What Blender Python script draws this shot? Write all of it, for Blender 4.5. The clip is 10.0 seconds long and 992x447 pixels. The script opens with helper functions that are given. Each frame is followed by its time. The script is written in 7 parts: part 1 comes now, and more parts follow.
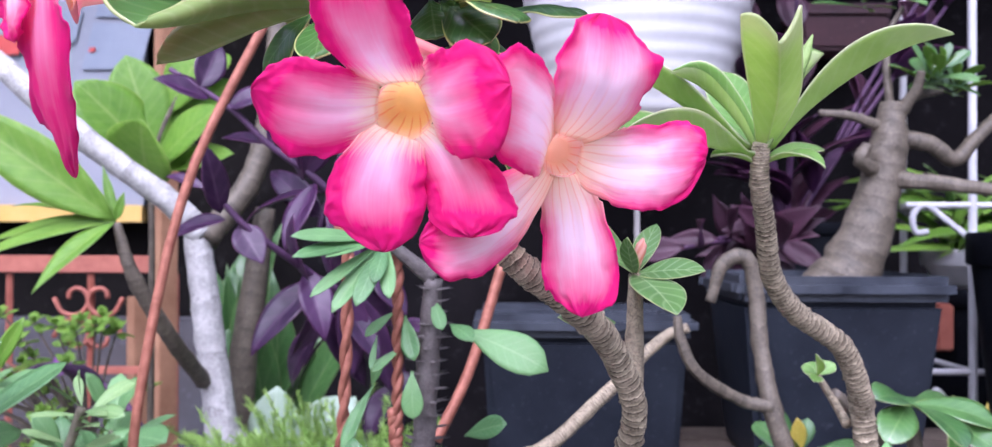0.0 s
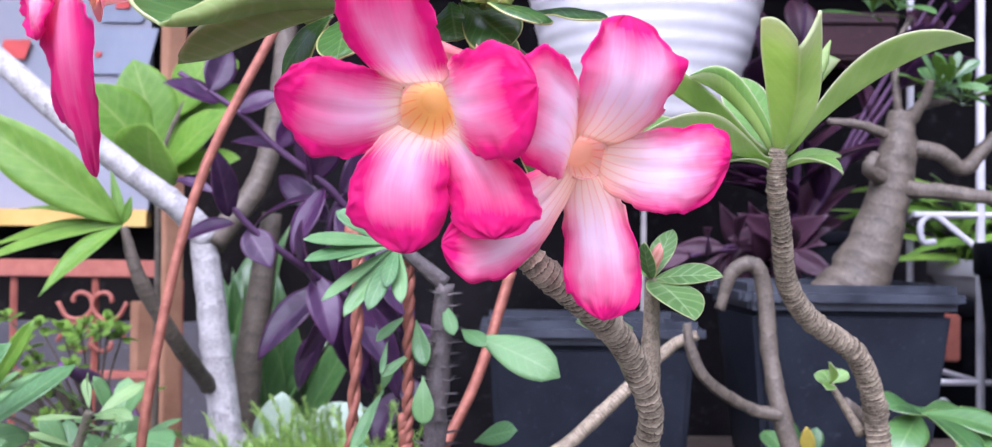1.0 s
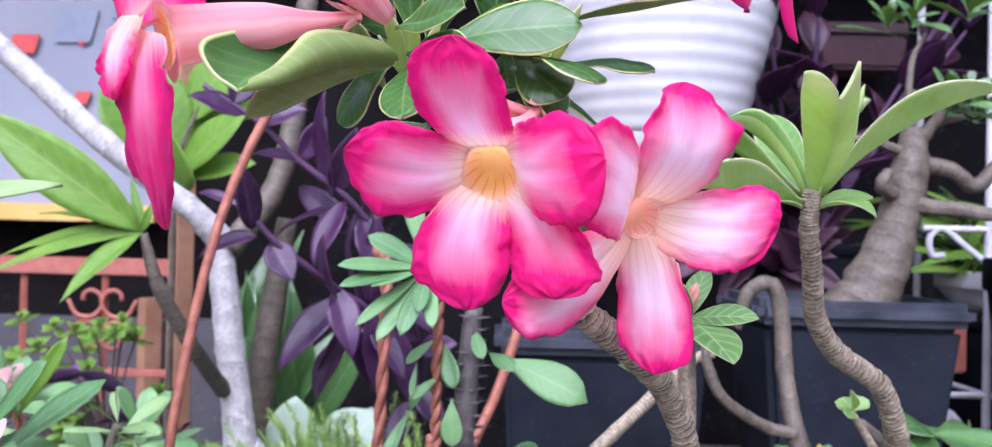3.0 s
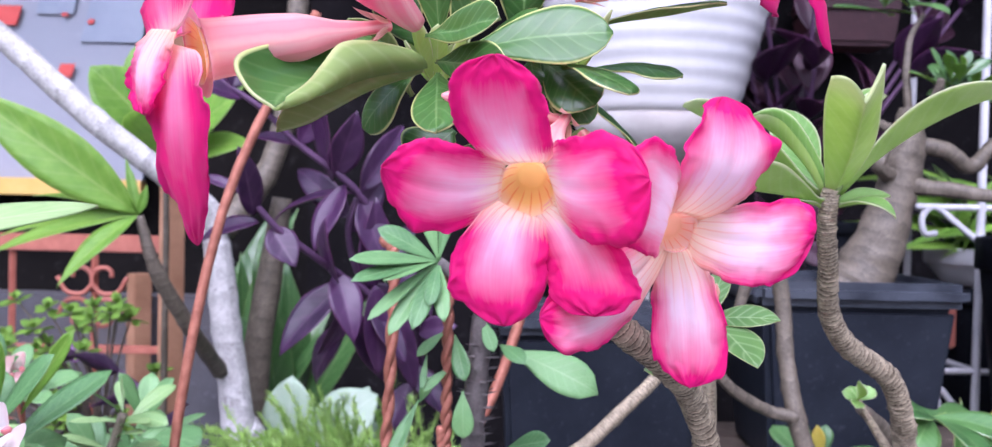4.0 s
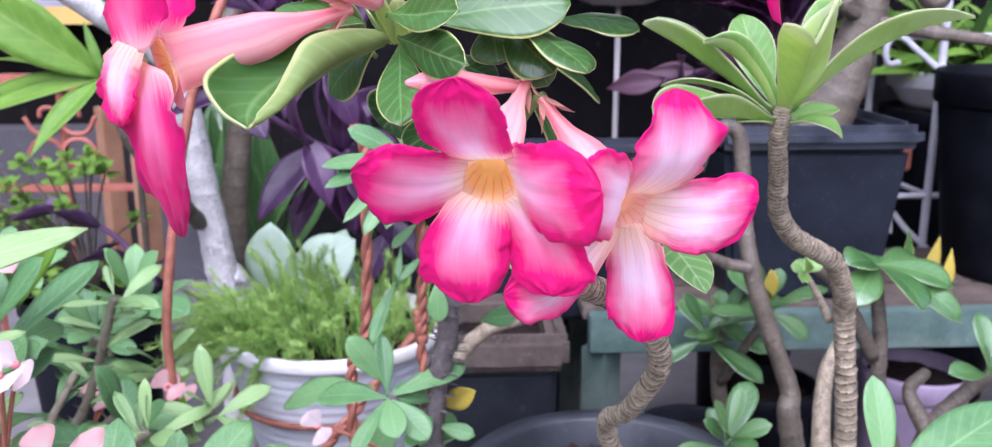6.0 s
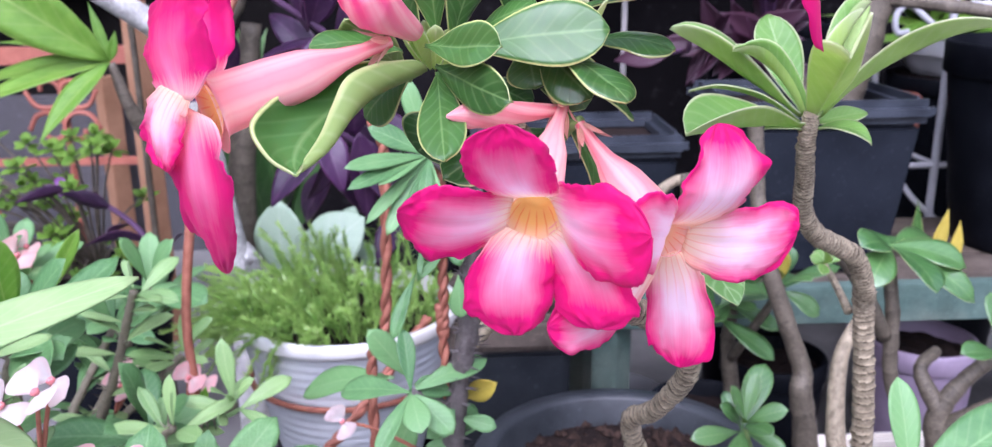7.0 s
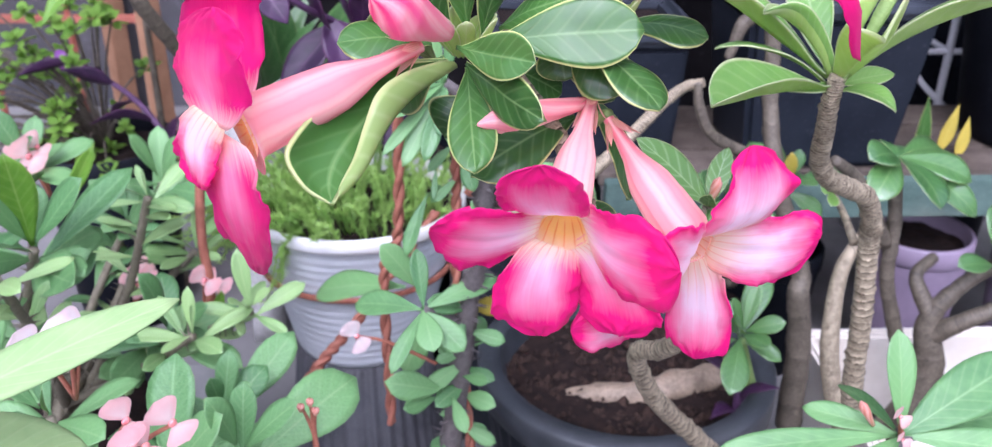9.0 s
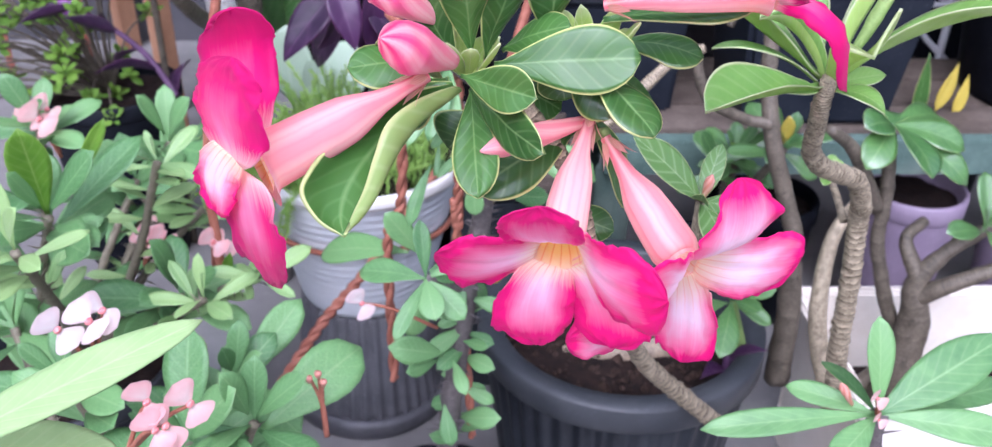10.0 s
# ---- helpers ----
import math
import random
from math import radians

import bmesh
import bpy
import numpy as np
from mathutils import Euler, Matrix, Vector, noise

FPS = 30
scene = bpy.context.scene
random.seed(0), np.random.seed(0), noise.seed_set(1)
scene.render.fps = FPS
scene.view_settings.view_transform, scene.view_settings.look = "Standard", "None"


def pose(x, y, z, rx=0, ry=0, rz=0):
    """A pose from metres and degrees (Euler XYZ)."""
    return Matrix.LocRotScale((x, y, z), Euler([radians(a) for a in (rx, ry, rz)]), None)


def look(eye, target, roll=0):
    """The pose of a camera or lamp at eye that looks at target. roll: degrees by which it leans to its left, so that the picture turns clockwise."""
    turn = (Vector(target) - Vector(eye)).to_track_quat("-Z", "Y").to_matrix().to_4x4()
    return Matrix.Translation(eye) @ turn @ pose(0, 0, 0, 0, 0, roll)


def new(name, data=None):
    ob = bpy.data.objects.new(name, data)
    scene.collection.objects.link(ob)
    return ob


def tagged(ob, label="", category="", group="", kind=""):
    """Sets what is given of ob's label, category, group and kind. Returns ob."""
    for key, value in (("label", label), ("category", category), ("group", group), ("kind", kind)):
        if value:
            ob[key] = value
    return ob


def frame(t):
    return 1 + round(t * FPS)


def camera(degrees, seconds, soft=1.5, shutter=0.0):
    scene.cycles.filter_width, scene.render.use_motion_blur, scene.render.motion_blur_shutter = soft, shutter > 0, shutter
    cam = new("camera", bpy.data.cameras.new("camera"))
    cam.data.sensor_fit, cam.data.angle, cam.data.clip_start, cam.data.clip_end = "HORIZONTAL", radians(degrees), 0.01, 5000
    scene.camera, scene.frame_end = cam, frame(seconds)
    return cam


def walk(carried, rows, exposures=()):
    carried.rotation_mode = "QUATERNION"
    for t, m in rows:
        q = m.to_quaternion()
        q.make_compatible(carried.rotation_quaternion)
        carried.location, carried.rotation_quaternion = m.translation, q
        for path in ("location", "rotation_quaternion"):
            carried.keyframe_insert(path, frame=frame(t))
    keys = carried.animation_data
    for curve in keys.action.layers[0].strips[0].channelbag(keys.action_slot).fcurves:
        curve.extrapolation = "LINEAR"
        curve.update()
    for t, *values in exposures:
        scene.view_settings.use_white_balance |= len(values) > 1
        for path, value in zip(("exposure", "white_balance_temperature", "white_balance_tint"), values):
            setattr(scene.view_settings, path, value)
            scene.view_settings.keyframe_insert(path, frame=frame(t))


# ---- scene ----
cam = camera(56.0, 10.0, soft=1.25)
PATH = [
    (0, (0.001, -0.039, 0.897), (-0.008, 1.961, 0.922), 0.2),
    (0.5, (-0.003, -0.041, 0.899), (-0.015, 1.959, 0.925), 0.4),
    (1, (-0.006, -0.037, 0.895), (-0.019, 1.962, 0.937), 0.6),
    (1.5, (-0.013, -0.044, 0.896), (-0.027, 1.955, 0.939), 0.8),
    (2, (-0.02, -0.045, 0.899), (-0.035, 1.954, 0.94), 1.0),
    (2.5, (-0.024, -0.046, 0.907), (-0.039, 1.954, 0.937), 1.2),
    (2.7, (-0.025, -0.048, 0.911), (-0.038, 1.952, 0.94), 1.3),
    (3.8, (-0.042, -0.045, 0.93), (-0.031, 1.955, 0.917), 1.4),
    (4, (-0.046, -0.045, 0.933), (-0.019, 1.955, 0.892), 1.3),
    (4.5, (-0.042, -0.051, 0.952), (0.008, 1.938, 0.748), 1.3),
    (5, (-0.037, -0.057, 0.964), (0.03, 1.917, 0.65), 1.2),
    (5.5, (-0.036, -0.059, 0.981), (0.039, 1.898, 0.577), 0.9),
    (5.7, (-0.038, -0.06, 0.991), (0.043, 1.89, 0.554), 0.5),
    (6.8, (-0.06, -0.055, 1.026), (0.038, 1.868, 0.485), -0.7),
    (7, (-0.061, -0.052, 1.032), (0.033, 1.864, 0.467), -0.6),
    (7.5, (-0.067, -0.047, 1.052), (0.027, 1.851, 0.426), -0.4),
    (8, (-0.071, -0.043, 1.061), (0.024, 1.831, 0.368), -0.2),
    (8.5, (-0.072, -0.036, 1.067), (0.024, 1.808, 0.3), 0.2),
    (9, (-0.072, -0.033, 1.093), (0.022, 1.757, 0.207), 0.7),
    (9.5, (-0.073, -0.035, 1.12), (0.022, 1.705, 0.138), 1.0),
    (10, (-0.073, -0.034, 1.136), (0.019, 1.679, 0.108), 1.4),
]
cam.data.dof.use_dof = True
cam.data.dof.focus_distance = 0.36
cam.data.dof.aperture_fstop = 19.0
walk(cam, [(t, look(eye, target, roll)) for t, eye, target, roll in PATH], [(0.0, 1.25, 5450, 30), (4.0, 1.22, 5450, 30), (7.0, 1.20, 5450, 28), (10.0, 1.18, 5450, 26)])

# ---- light: bright overcast day ----
world = bpy.data.worlds.new("sky")
scene.world = world
world.use_nodes = True
sky = world.node_tree.nodes.new("ShaderNodeTexSky")
sky.sky_type = "NISHITA"
sky.sun_disc = False
sky.sun_elevation = radians(52)
sky.sun_rotation = radians(191)
sky.air_density, sky.dust_density, sky.ozone_density = 1.0, 4.0, 1.0
haze = world.node_tree.nodes.new("ShaderNodeHueSaturation")
haze.inputs["Saturation"].default_value = 0.35
world.node_tree.links.new(sky.outputs[0], haze.inputs["Color"])
back = world.node_tree.nodes["Background"]
back.inputs["Strength"].default_value = 0.15
world.node_tree.links.new(haze.outputs[0], back.inputs["Color"])
sun = new("sun", bpy.data.lights.new("sun", "SUN"))
sun.data.energy, sun.data.angle, sun.data.color = 1.5, radians(70), (1.0, 0.98, 0.96)
sun.matrix_basis = look((-0.35, -1.55, 2.05), (0, 0, 0))

# ---- materials ----
def material(name):
    m = bpy.data.materials.new(name)
    m.use_nodes = True
    nt = m.node_tree
    return m, nt, nt.nodes["Principled BSDF"]


def node(nt, kind, **values):
    n = nt.nodes.new(kind)
    for k, v in values.items():
        n.inputs[k.replace("_", " ")].default_value = v
    return n


def ramp(nt, source, stops):
    r = nt.nodes.new("ShaderNodeValToRGB")
    while len(r.color_ramp.elements) < len(stops):
        r.color_ramp.elements.new(0.5)
    for e, (p, c) in zip(r.color_ramp.elements, stops):
        e.position, e.color = p, (c if len(c) == 4 else (*c, 1))
    nt.links.new(source, r.inputs[0])
    return r.outputs[0]


def calc(nt, op, a, b=None, clamp=False):
    n = nt.nodes.new("ShaderNodeMath")
    n.operation, n.use_clamp = op, clamp
    for i, v in enumerate((a, b)):
        if v is None:
            continue
        if isinstance(v, (int, float)):
            n.inputs[i].default_value = v
        else:
            nt.links.new(v, n.inputs[i])
    return n.outputs[0]


def mixed(nt, fac, a, b, blend="MIX"):
    n = nt.nodes.new("ShaderNodeMix")
    n.data_type, n.blend_type = "RGBA", blend
    for i, v in ((0, fac), (6, a), (7, b)):
        if isinstance(v, (int, float)):
            n.inputs[i].default_value = v
        elif isinstance(v, tuple):
            n.inputs[i].default_value = v if len(v) == 4 else (*v, 1)
        else:
            nt.links.new(v, n.inputs[i])
    return n.outputs[2]


def texture(nt, scale, detail=4.0, rough=0.6, space="Object", spread=True):
    """Noise in the object's own space, shifted from object to object."""
    co = nt.nodes.new("ShaderNodeTexCoord")
    n = node(nt, "ShaderNodeTexNoise", Scale=scale, Detail=detail, Roughness=rough)
    if spread:
        info = nt.nodes.new("ShaderNodeObjectInfo")
        add = nt.nodes.new("ShaderNodeVectorMath")
        add.operation = "ADD"
        nt.links.new(co.outputs[space], add.inputs[0])
        nt.links.new(calc(nt, "MULTIPLY", info.outputs["Random"], 17.0), add.inputs[1])
        nt.links.new(add.outputs[0], n.inputs["Vector"])
    else:
        nt.links.new(co.outputs[space], n.inputs["Vector"])
    return n.outputs["Fac"]


def relief(nt, bsdf, height, strength=0.3, distance=0.001):
    b = node(nt, "ShaderNodeBump", Strength=strength, Distance=distance)
    nt.links.new(height, b.inputs["Height"])
    nt.links.new(b.outputs[0], bsdf.inputs["Normal"])


def across(nt):
    """u, v and the distance from the middle line, 0 to 1."""
    uv = nt.nodes.new("ShaderNodeUVMap")
    sep = nt.nodes.new("ShaderNodeSeparateXYZ")
    nt.links.new(uv.outputs[0], sep.inputs[0])
    a = calc(nt, "ABSOLUTE", calc(nt, "MULTIPLY", calc(nt, "SUBTRACT", sep.outputs[0], 0.5), 2.0))
    return sep.outputs[0], sep.outputs[1], a


def see_through(nt, bsdf, colour, share):
    """Lets light through a thin body, each of whose two faces takes the root of its colour."""
    t = nt.nodes.new("ShaderNodeBsdfTranslucent")
    root = node(nt, "ShaderNodeGamma", Gamma=0.55)
    nt.links.new(colour, root.inputs[0])
    nt.links.new(root.outputs[0], t.inputs[0])
    mx = nt.nodes.new("ShaderNodeMixShader")
    mx.inputs[0].default_value = share
    nt.links.new(bsdf.outputs[0], mx.inputs[1])
    nt.links.new(t.outputs[0], mx.inputs[2])
    nt.links.new(mx.outputs[0], nt.nodes["Material Output"].inputs[0])


def leaf_material(name, dark, light, rib, edge, rough=0.35, thin=0.25, veins=9.0, rim=0.9, spec=0.5, gloss=0.25, tipc=None, veined=0.16):
    m, nt, b = material(name)
    u, v, a = across(nt)
    info = nt.nodes.new("ShaderNodeObjectInfo")
    tone = calc(nt, "ADD", calc(nt, "MULTIPLY", texture(nt, 60.0), 0.7), calc(nt, "MULTIPLY", info.outputs["Random"], 0.5))
    base = ramp(nt, tone, [(0.25, dark), (0.75, light)])
    wave = calc(nt, "SINE", calc(nt, "MULTIPLY", calc(nt, "SUBTRACT", v, calc(nt, "MULTIPLY", a, 0.22)), veins * 6.283 * 0.5))
    ridge = calc(nt, "POWER", calc(nt, "ABSOLUTE", wave), 14.0)
    vein = calc(nt, "MULTIPLY", ridge, veined)
    base = mixed(nt, vein, base, rib)
    line = ramp(nt, a, [(0.0, (1, 1, 1)), (0.075, (0, 0, 0))])
    base = mixed(nt, calc(nt, "MULTIPLY", line, 0.55), base, rib)
    if tipc:
        base = mixed(nt, ramp(nt, calc(nt, "ADD", v, calc(nt, "MULTIPLY", texture(nt, 90.0), 0.15)), [(0.80, (0, 0, 0)), (1.06, (0.5, 0.5, 0.5))]), base, tipc)
    border = ramp(nt, a, [(rim, (0, 0, 0)), (min(rim + 0.06, 1.0), (1, 1, 1))])
    base = mixed(nt, border, base, edge)
    nt.links.new(base, b.inputs["Base Color"])
    b.inputs["Roughness"].default_value = rough
    b.inputs["Specular IOR Level"].default_value = spec
    nt.links.new(calc(nt, "MULTIPLY", ramp(nt, texture(nt, 40.0, 3.0), [(0.38, (0.25, 0.25, 0.25)), (0.62, (1, 1, 1))]), gloss * 1.5, True), b.inputs["Coat Weight"])
    b.inputs["Coat Roughness"].default_value = 0.16
    b.inputs["Coat IOR"].default_value = 1.5 + 0.25 * gloss
    h = calc(nt, "ADD", calc(nt, "MULTIPLY", ridge, -0.20), calc(nt, "ADD", calc(nt, "MULTIPLY", texture(nt, 220.0), 0.25), calc(nt, "MULTIPLY", texture(nt, 50.0, 2.0), 1.6)))
    relief(nt, b, h, 0.45, 0.0010)
    if thin:
        see_through(nt, b, mixed(nt, 1.0, base, (0.95, 1.0, 0.55), "MULTIPLY"), thin)
    return m


def petal_material(name, rimc, mid, heart, lo=0.14, lines=0.0, reach=0.14, spread=0.26):
    m, nt, b = material(name)
    u, v, a = across(nt)
    n = texture(nt, 45.0, 3.0)
    streak_co = nt.nodes.new("ShaderNodeCombineXYZ")
    nt.links.new(calc(nt, "MULTIPLY", u, 34.0), streak_co.inputs[0])
    nt.links.new(calc(nt, "MULTIPLY", v, 2.0), streak_co.inputs[1])
    streak = node(nt, "ShaderNodeTexNoise", Scale=1.0, Detail=2.0)
    nt.links.new(streak_co.outputs[0], streak.inputs["Vector"])
    out = calc(nt, "MAXIMUM", calc(nt, "MULTIPLY", a, calc(nt, "ADD", calc(nt, "MULTIPLY", v, 0.35), 0.62)), calc(nt, "POWER", v, 1.25))
    out = calc(nt, "ADD", out, calc(nt, "MULTIPLY", calc(nt, "SUBTRACT", n, 0.5), 0.35))
    out = calc(nt, "ADD", out, calc(nt, "MULTIPLY", calc(nt, "SUBTRACT", streak.outputs["Fac"], 0.5), 0.16))
    half = tuple(0.58 * x + 0.42 * y for x, y in zip(rimc, mid))
    deep = tuple(0.80 * x for x in rimc)
    col = ramp(nt, out, [(lo, mid), (lo + spread, half), (lo + 2.0 * spread, rimc), (lo + 3.2 * spread, deep)])
    heartf = ramp(nt, calc(nt, "ADD", v, calc(nt, "MULTIPLY", calc(nt, "SUBTRACT", streak.outputs["Fac"], 0.5), 0.2)), [(0.0, (1, 1, 1)), (reach, (0, 0, 0))])
    col = mixed(nt, heartf, col, heart)
    if lines:
        sn = calc(nt, "ABSOLUTE", calc(nt, "SINE", calc(nt, "ADD", calc(nt, "MULTIPLY", u, 22.0), calc(nt, "MULTIPLY", n, 2.0))))
        thin = ramp(nt, sn, [(0.0, (1, 1, 1)), (0.42, (0, 0, 0))])
        near = ramp(nt, v, [(0.02, (1, 1, 1)), (lines, (0, 0, 0))])
        col = mixed(nt, calc(nt, "MULTIPLY", calc(nt, "MULTIPLY", thin, near), 0.60), col, (0.85, 0.22, 0.08))
    nt.links.new(col, b.inputs["Base Color"])
    b.inputs["Roughness"].default_value = 0.5
    b.inputs["Specular IOR Level"].default_value = 0.3
    b.inputs["Sheen Weight"].default_value = 0.15
    relief(nt, b, calc(nt, "ADD", streak.outputs["Fac"], calc(nt, "MULTIPLY", texture(nt, 160.0, 3.0), 0.6)), 0.16, 0.0006)
    see_through(nt, b, col, 0.62)
    return m


def throat_material(name, deep, middle, rim):
    m, nt, b = material(name)
    u, v, a = across(nt)
    wob = calc(nt, "MULTIPLY", texture(nt, 90.0), 0.35)
    s = calc(nt, "ABSOLUTE", calc(nt, "SINE", calc(nt, "ADD", calc(nt, "MULTIPLY", u, 7.0 * 6.283), calc(nt, "MULTIPLY", wob, 3.0))))
    line = ramp(nt, s, [(0.0, (1, 1, 1)), (0.40, (0, 0, 0))])
    base = ramp(nt, v, [(0.0, deep), (0.6, middle), (1.0, rim)])
    fade = ramp(nt, v, [(0.10, (0, 0, 0)), (0.35, (1, 1, 1)), (0.85, (0.8, 0.8, 0.8)), (1.0, (0.3, 0.3, 0.3))])
    col = mixed(nt, calc(nt, "MULTIPLY", calc(nt, "MULTIPLY", line, fade), 0.85), base, (0.84, 0.26, 0.04))
    nt.links.new(col, b.inputs["Base Color"])
    b.inputs["Roughness"].default_value = 0.5
    see_through(nt, b, col, 0.80)
    return m


def tube_material(name, ends, middle):
    m, nt, b = material(name)
    u, v, a = across(nt)
    n = texture(nt, 70.0)
    col = ramp(nt, calc(nt, "ADD", v, calc(nt, "MULTIPLY", calc(nt, "SUBTRACT", n, 0.5), 0.25)), [(0.05, ends[0]), (0.45, middle), (0.95, ends[1])])
    rib = calc(nt, "POWER", calc(nt, "ABSOLUTE", calc(nt, "SINE", calc(nt, "ADD", calc(nt, "MULTIPLY", u, 15.7), calc(nt, "MULTIPLY", n, 0.6)))), 3.0)
    col = mixed(nt, calc(nt, "MULTIPLY", rib, 0.65), col, (0.95, 0.72, 0.62))
    thin = calc(nt, "POWER", calc(nt, "ABSOLUTE", calc(nt, "SINE", calc(nt, "ADD", calc(nt, "MULTIPLY", u, 47.1), calc(nt, "MULTIPLY", n, 2.5)))), 6.0)
    col = mixed(nt, calc(nt, "MULTIPLY", thin, 0.35), col, (0.82, 0.20, 0.26))
    col = mixed(nt, calc(nt, "MULTIPLY", texture(nt, 160.0), 0.25), col, middle)
    nt.links.new(col, b.inputs["Base Color"])
    b.inputs["Roughness"].default_value = 0.45
    see_through(nt, b, col, 0.50)
    return m


def bark_material(name, dark, light, rings=0.0, scale=70.0, ringy=0.12):
    m, nt, b = material(name)
    u, v, a = across(nt)
    n = texture(nt, scale, 6.0, 0.7)
    fine = texture(nt, scale * 6.0, 3.0)
    tone = calc(nt, "ADD", calc(nt, "MULTIPLY", n, 0.62), calc(nt, "MULTIPLY", fine, 0.38))
    if rings:
        r = calc(nt, "FRACT", calc(nt, "ADD", calc(nt, "MULTIPLY", v, rings), calc(nt, "MULTIPLY", n, 1.1)))
        scar = ramp(nt, r, [(0.0, (1, 1, 1)), (0.22, (0.5, 0.5, 0.5)), (0.72, (0.42, 0.42, 0.42)), (0.93, (0, 0, 0))])
        tone = calc(nt, "ADD", tone, calc(nt, "MULTIPLY", calc(nt, "SUBTRACT", scar, 0.45), ringy))
    col = ramp(nt, tone, [(0.32, dark), (0.72, light)])
    nt.links.new(col, b.inputs["Base Color"])
    b.inputs["Roughness"].default_value = 0.58
    b.inputs["Specular IOR Level"].default_value = 0.4
    relief(nt, b, tone, 0.6, 0.002)
    return m


def plain_material(name, dark, light, rough=0.5, scale=30.0, bump=0.2, metal=0.0, spec=0.5, contrast=(0.35, 0.7), grime=None):
    m, nt, b = material(name)
    n = texture(nt, scale, 6.0, 0.65)
    col = ramp(nt, n, [(contrast[0], dark), (contrast[1], light)])
    big = texture(nt, scale * 0.12, 4.0)
    if grime:
        col = mixed(nt, ramp(nt, big, [(0.5, (0, 0, 0)), (0.72, (0.75, 0.75, 0.75))]), col, grime)
    else:
        col = mixed(nt, calc(nt, "MULTIPLY", big, 0.35), col, dark)
    speck = ramp(nt, texture(nt, scale * 11.0, 3.0), [(0.60, (0, 0, 0)), (0.74, (0.45, 0.45, 0.45) if max(light) < 0.2 else (0.08, 0.08, 0.08))])
    col = mixed(nt, speck, col, tuple(min(0.8, 1.6 * c + 0.02) for c in light))
    nt.links.new(col, b.inputs["Base Color"])
    nt.links.new(calc(nt, "ADD", calc(nt, "MULTIPLY", n, 0.25), rough - 0.12), b.inputs["Roughness"])
    b.inputs["Metallic"].default_value = metal
    b.inputs["Specular IOR Level"].default_value = spec
    relief(nt, b, texture(nt, scale * 5.0), bump, 0.001)
    return m


MAGENTA, BLUSH, CREAM = (0.88, 0.012, 0.24), (0.98, 0.67, 0.81), (0.98, 0.84, 0.66)
M_PETAL = petal_material("petal_pink", MAGENTA, BLUSH, CREAM, 0.065, 0.10, 0.15, 0.25)
M_PETAL_DEEP = petal_material("petal_deep_pink", (0.90, 0.012, 0.25), (0.95, 0.34, 0.56), (0.97, 0.66, 0.62), 0.02, 0.0, 0.12, 0.20)
M_PETAL_LIGHT = petal_material("petal_light_pink", MAGENTA, (0.98, 0.77, 0.87), (0.98, 0.74, 0.54), 0.28, 0.36, 0.24, 0.22)
M_THROAT = throat_material("flower_throat_yellow", (0.97, 0.82, 0.12), (0.97, 0.76, 0.20), (0.97, 0.84, 0.58))
M_THROAT_PALE = throat_material("flower_throat_pale", (0.97, 0.78, 0.36), (0.97, 0.82, 0.56), (0.97, 0.85, 0.76))
M_TUBE = tube_material("flower_tube_salmon", ((0.80, 0.16, 0.21), (0.90, 0.36, 0.40)), (0.90, 0.34, 0.36))
M_TUBE_PALE = tube_material("flower_tube_pale", ((0.82, 0.22, 0.27), (0.93, 0.56, 0.57)), (0.92, 0.48, 0.47))
M_BUD = tube_material("bud_pink", ((0.78, 0.40, 0.38), (0.66, 0.012, 0.13)), (0.80, 0.12, 0.28))
M_SEPAL = tube_material("sepal_pink_green", ((0.45, 0.30, 0.12), (0.75, 0.28, 0.22)), (0.65, 0.26, 0.16))
M_LEAF = leaf_material("leaf_glossy_green", (0.022, 0.075, 0.014), (0.062, 0.165, 0.032), (0.22, 0.36, 0.13), (0.56, 0.60, 0.22), 0.36, 0.22, 8.0, 0.915, 0.38, 0.22)
M_LEAF_VEINED = leaf_material("leaf_veined_green", (0.060, 0.160, 0.040), (0.130, 0.265, 0.075), (0.46, 0.58, 0.34), (0.50, 0.56, 0.28), 0.38, 0.25, 6.0, 0.93, 0.45, 0.25, None, 0.32)
M_LEAF_UNDER = leaf_material("leaf_underside_green", (0.17, 0.26, 0.058), (0.27, 0.37, 0.105), (0.58, 0.63, 0.34), (0.52, 0.57, 0.25), 0.45, 0.40, 8.0, 0.92)
M_LEAF_BRIGHT = leaf_material("leaf_bright_green", (0.32, 0.50, 0.095), (0.56, 0.72, 0.23), (0.62, 0.70, 0.38), (0.66, 0.70, 0.46), 0.40, 0.55, 10.0, 0.92, 0.5, 0.5, (0.60, 0.58, 0.46))
M_LEAF_FRESH = leaf_material("leaf_fresh_green", (0.110, 0.255, 0.042), (0.225, 0.410, 0.095), (0.40, 0.52, 0.24), (0.58, 0.62, 0.36), 0.36, 0.35, 9.0, 0.91, 0.5, 0.3)
M_LEAF_MID = leaf_material("leaf_mid_green", (0.035, 0.110, 0.030), (0.095, 0.215, 0.058), (0.22, 0.36, 0.13), (0.20, 0.32, 0.10), 0.30, 0.2, 8.0, 0.94, 0.5, 0.6)
M_LEAF_BLUE = leaf_material("leaf_blue_green", (0.055, 0.165, 0.052), (0.165, 0.335, 0.120), (0.28, 0.44, 0.20), (0.13, 0.25, 0.10), 0.42, 0.22, 9.0, 0.95, 0.42, 0.16)
M_LEAF_PALE = leaf_material("leaf_pale_green", (0.13, 0.27, 0.080), (0.29, 0.45, 0.165), (0.42, 0.54, 0.26), (0.24, 0.38, 0.14), 0.42, 0.2, 11.0, 0.95)
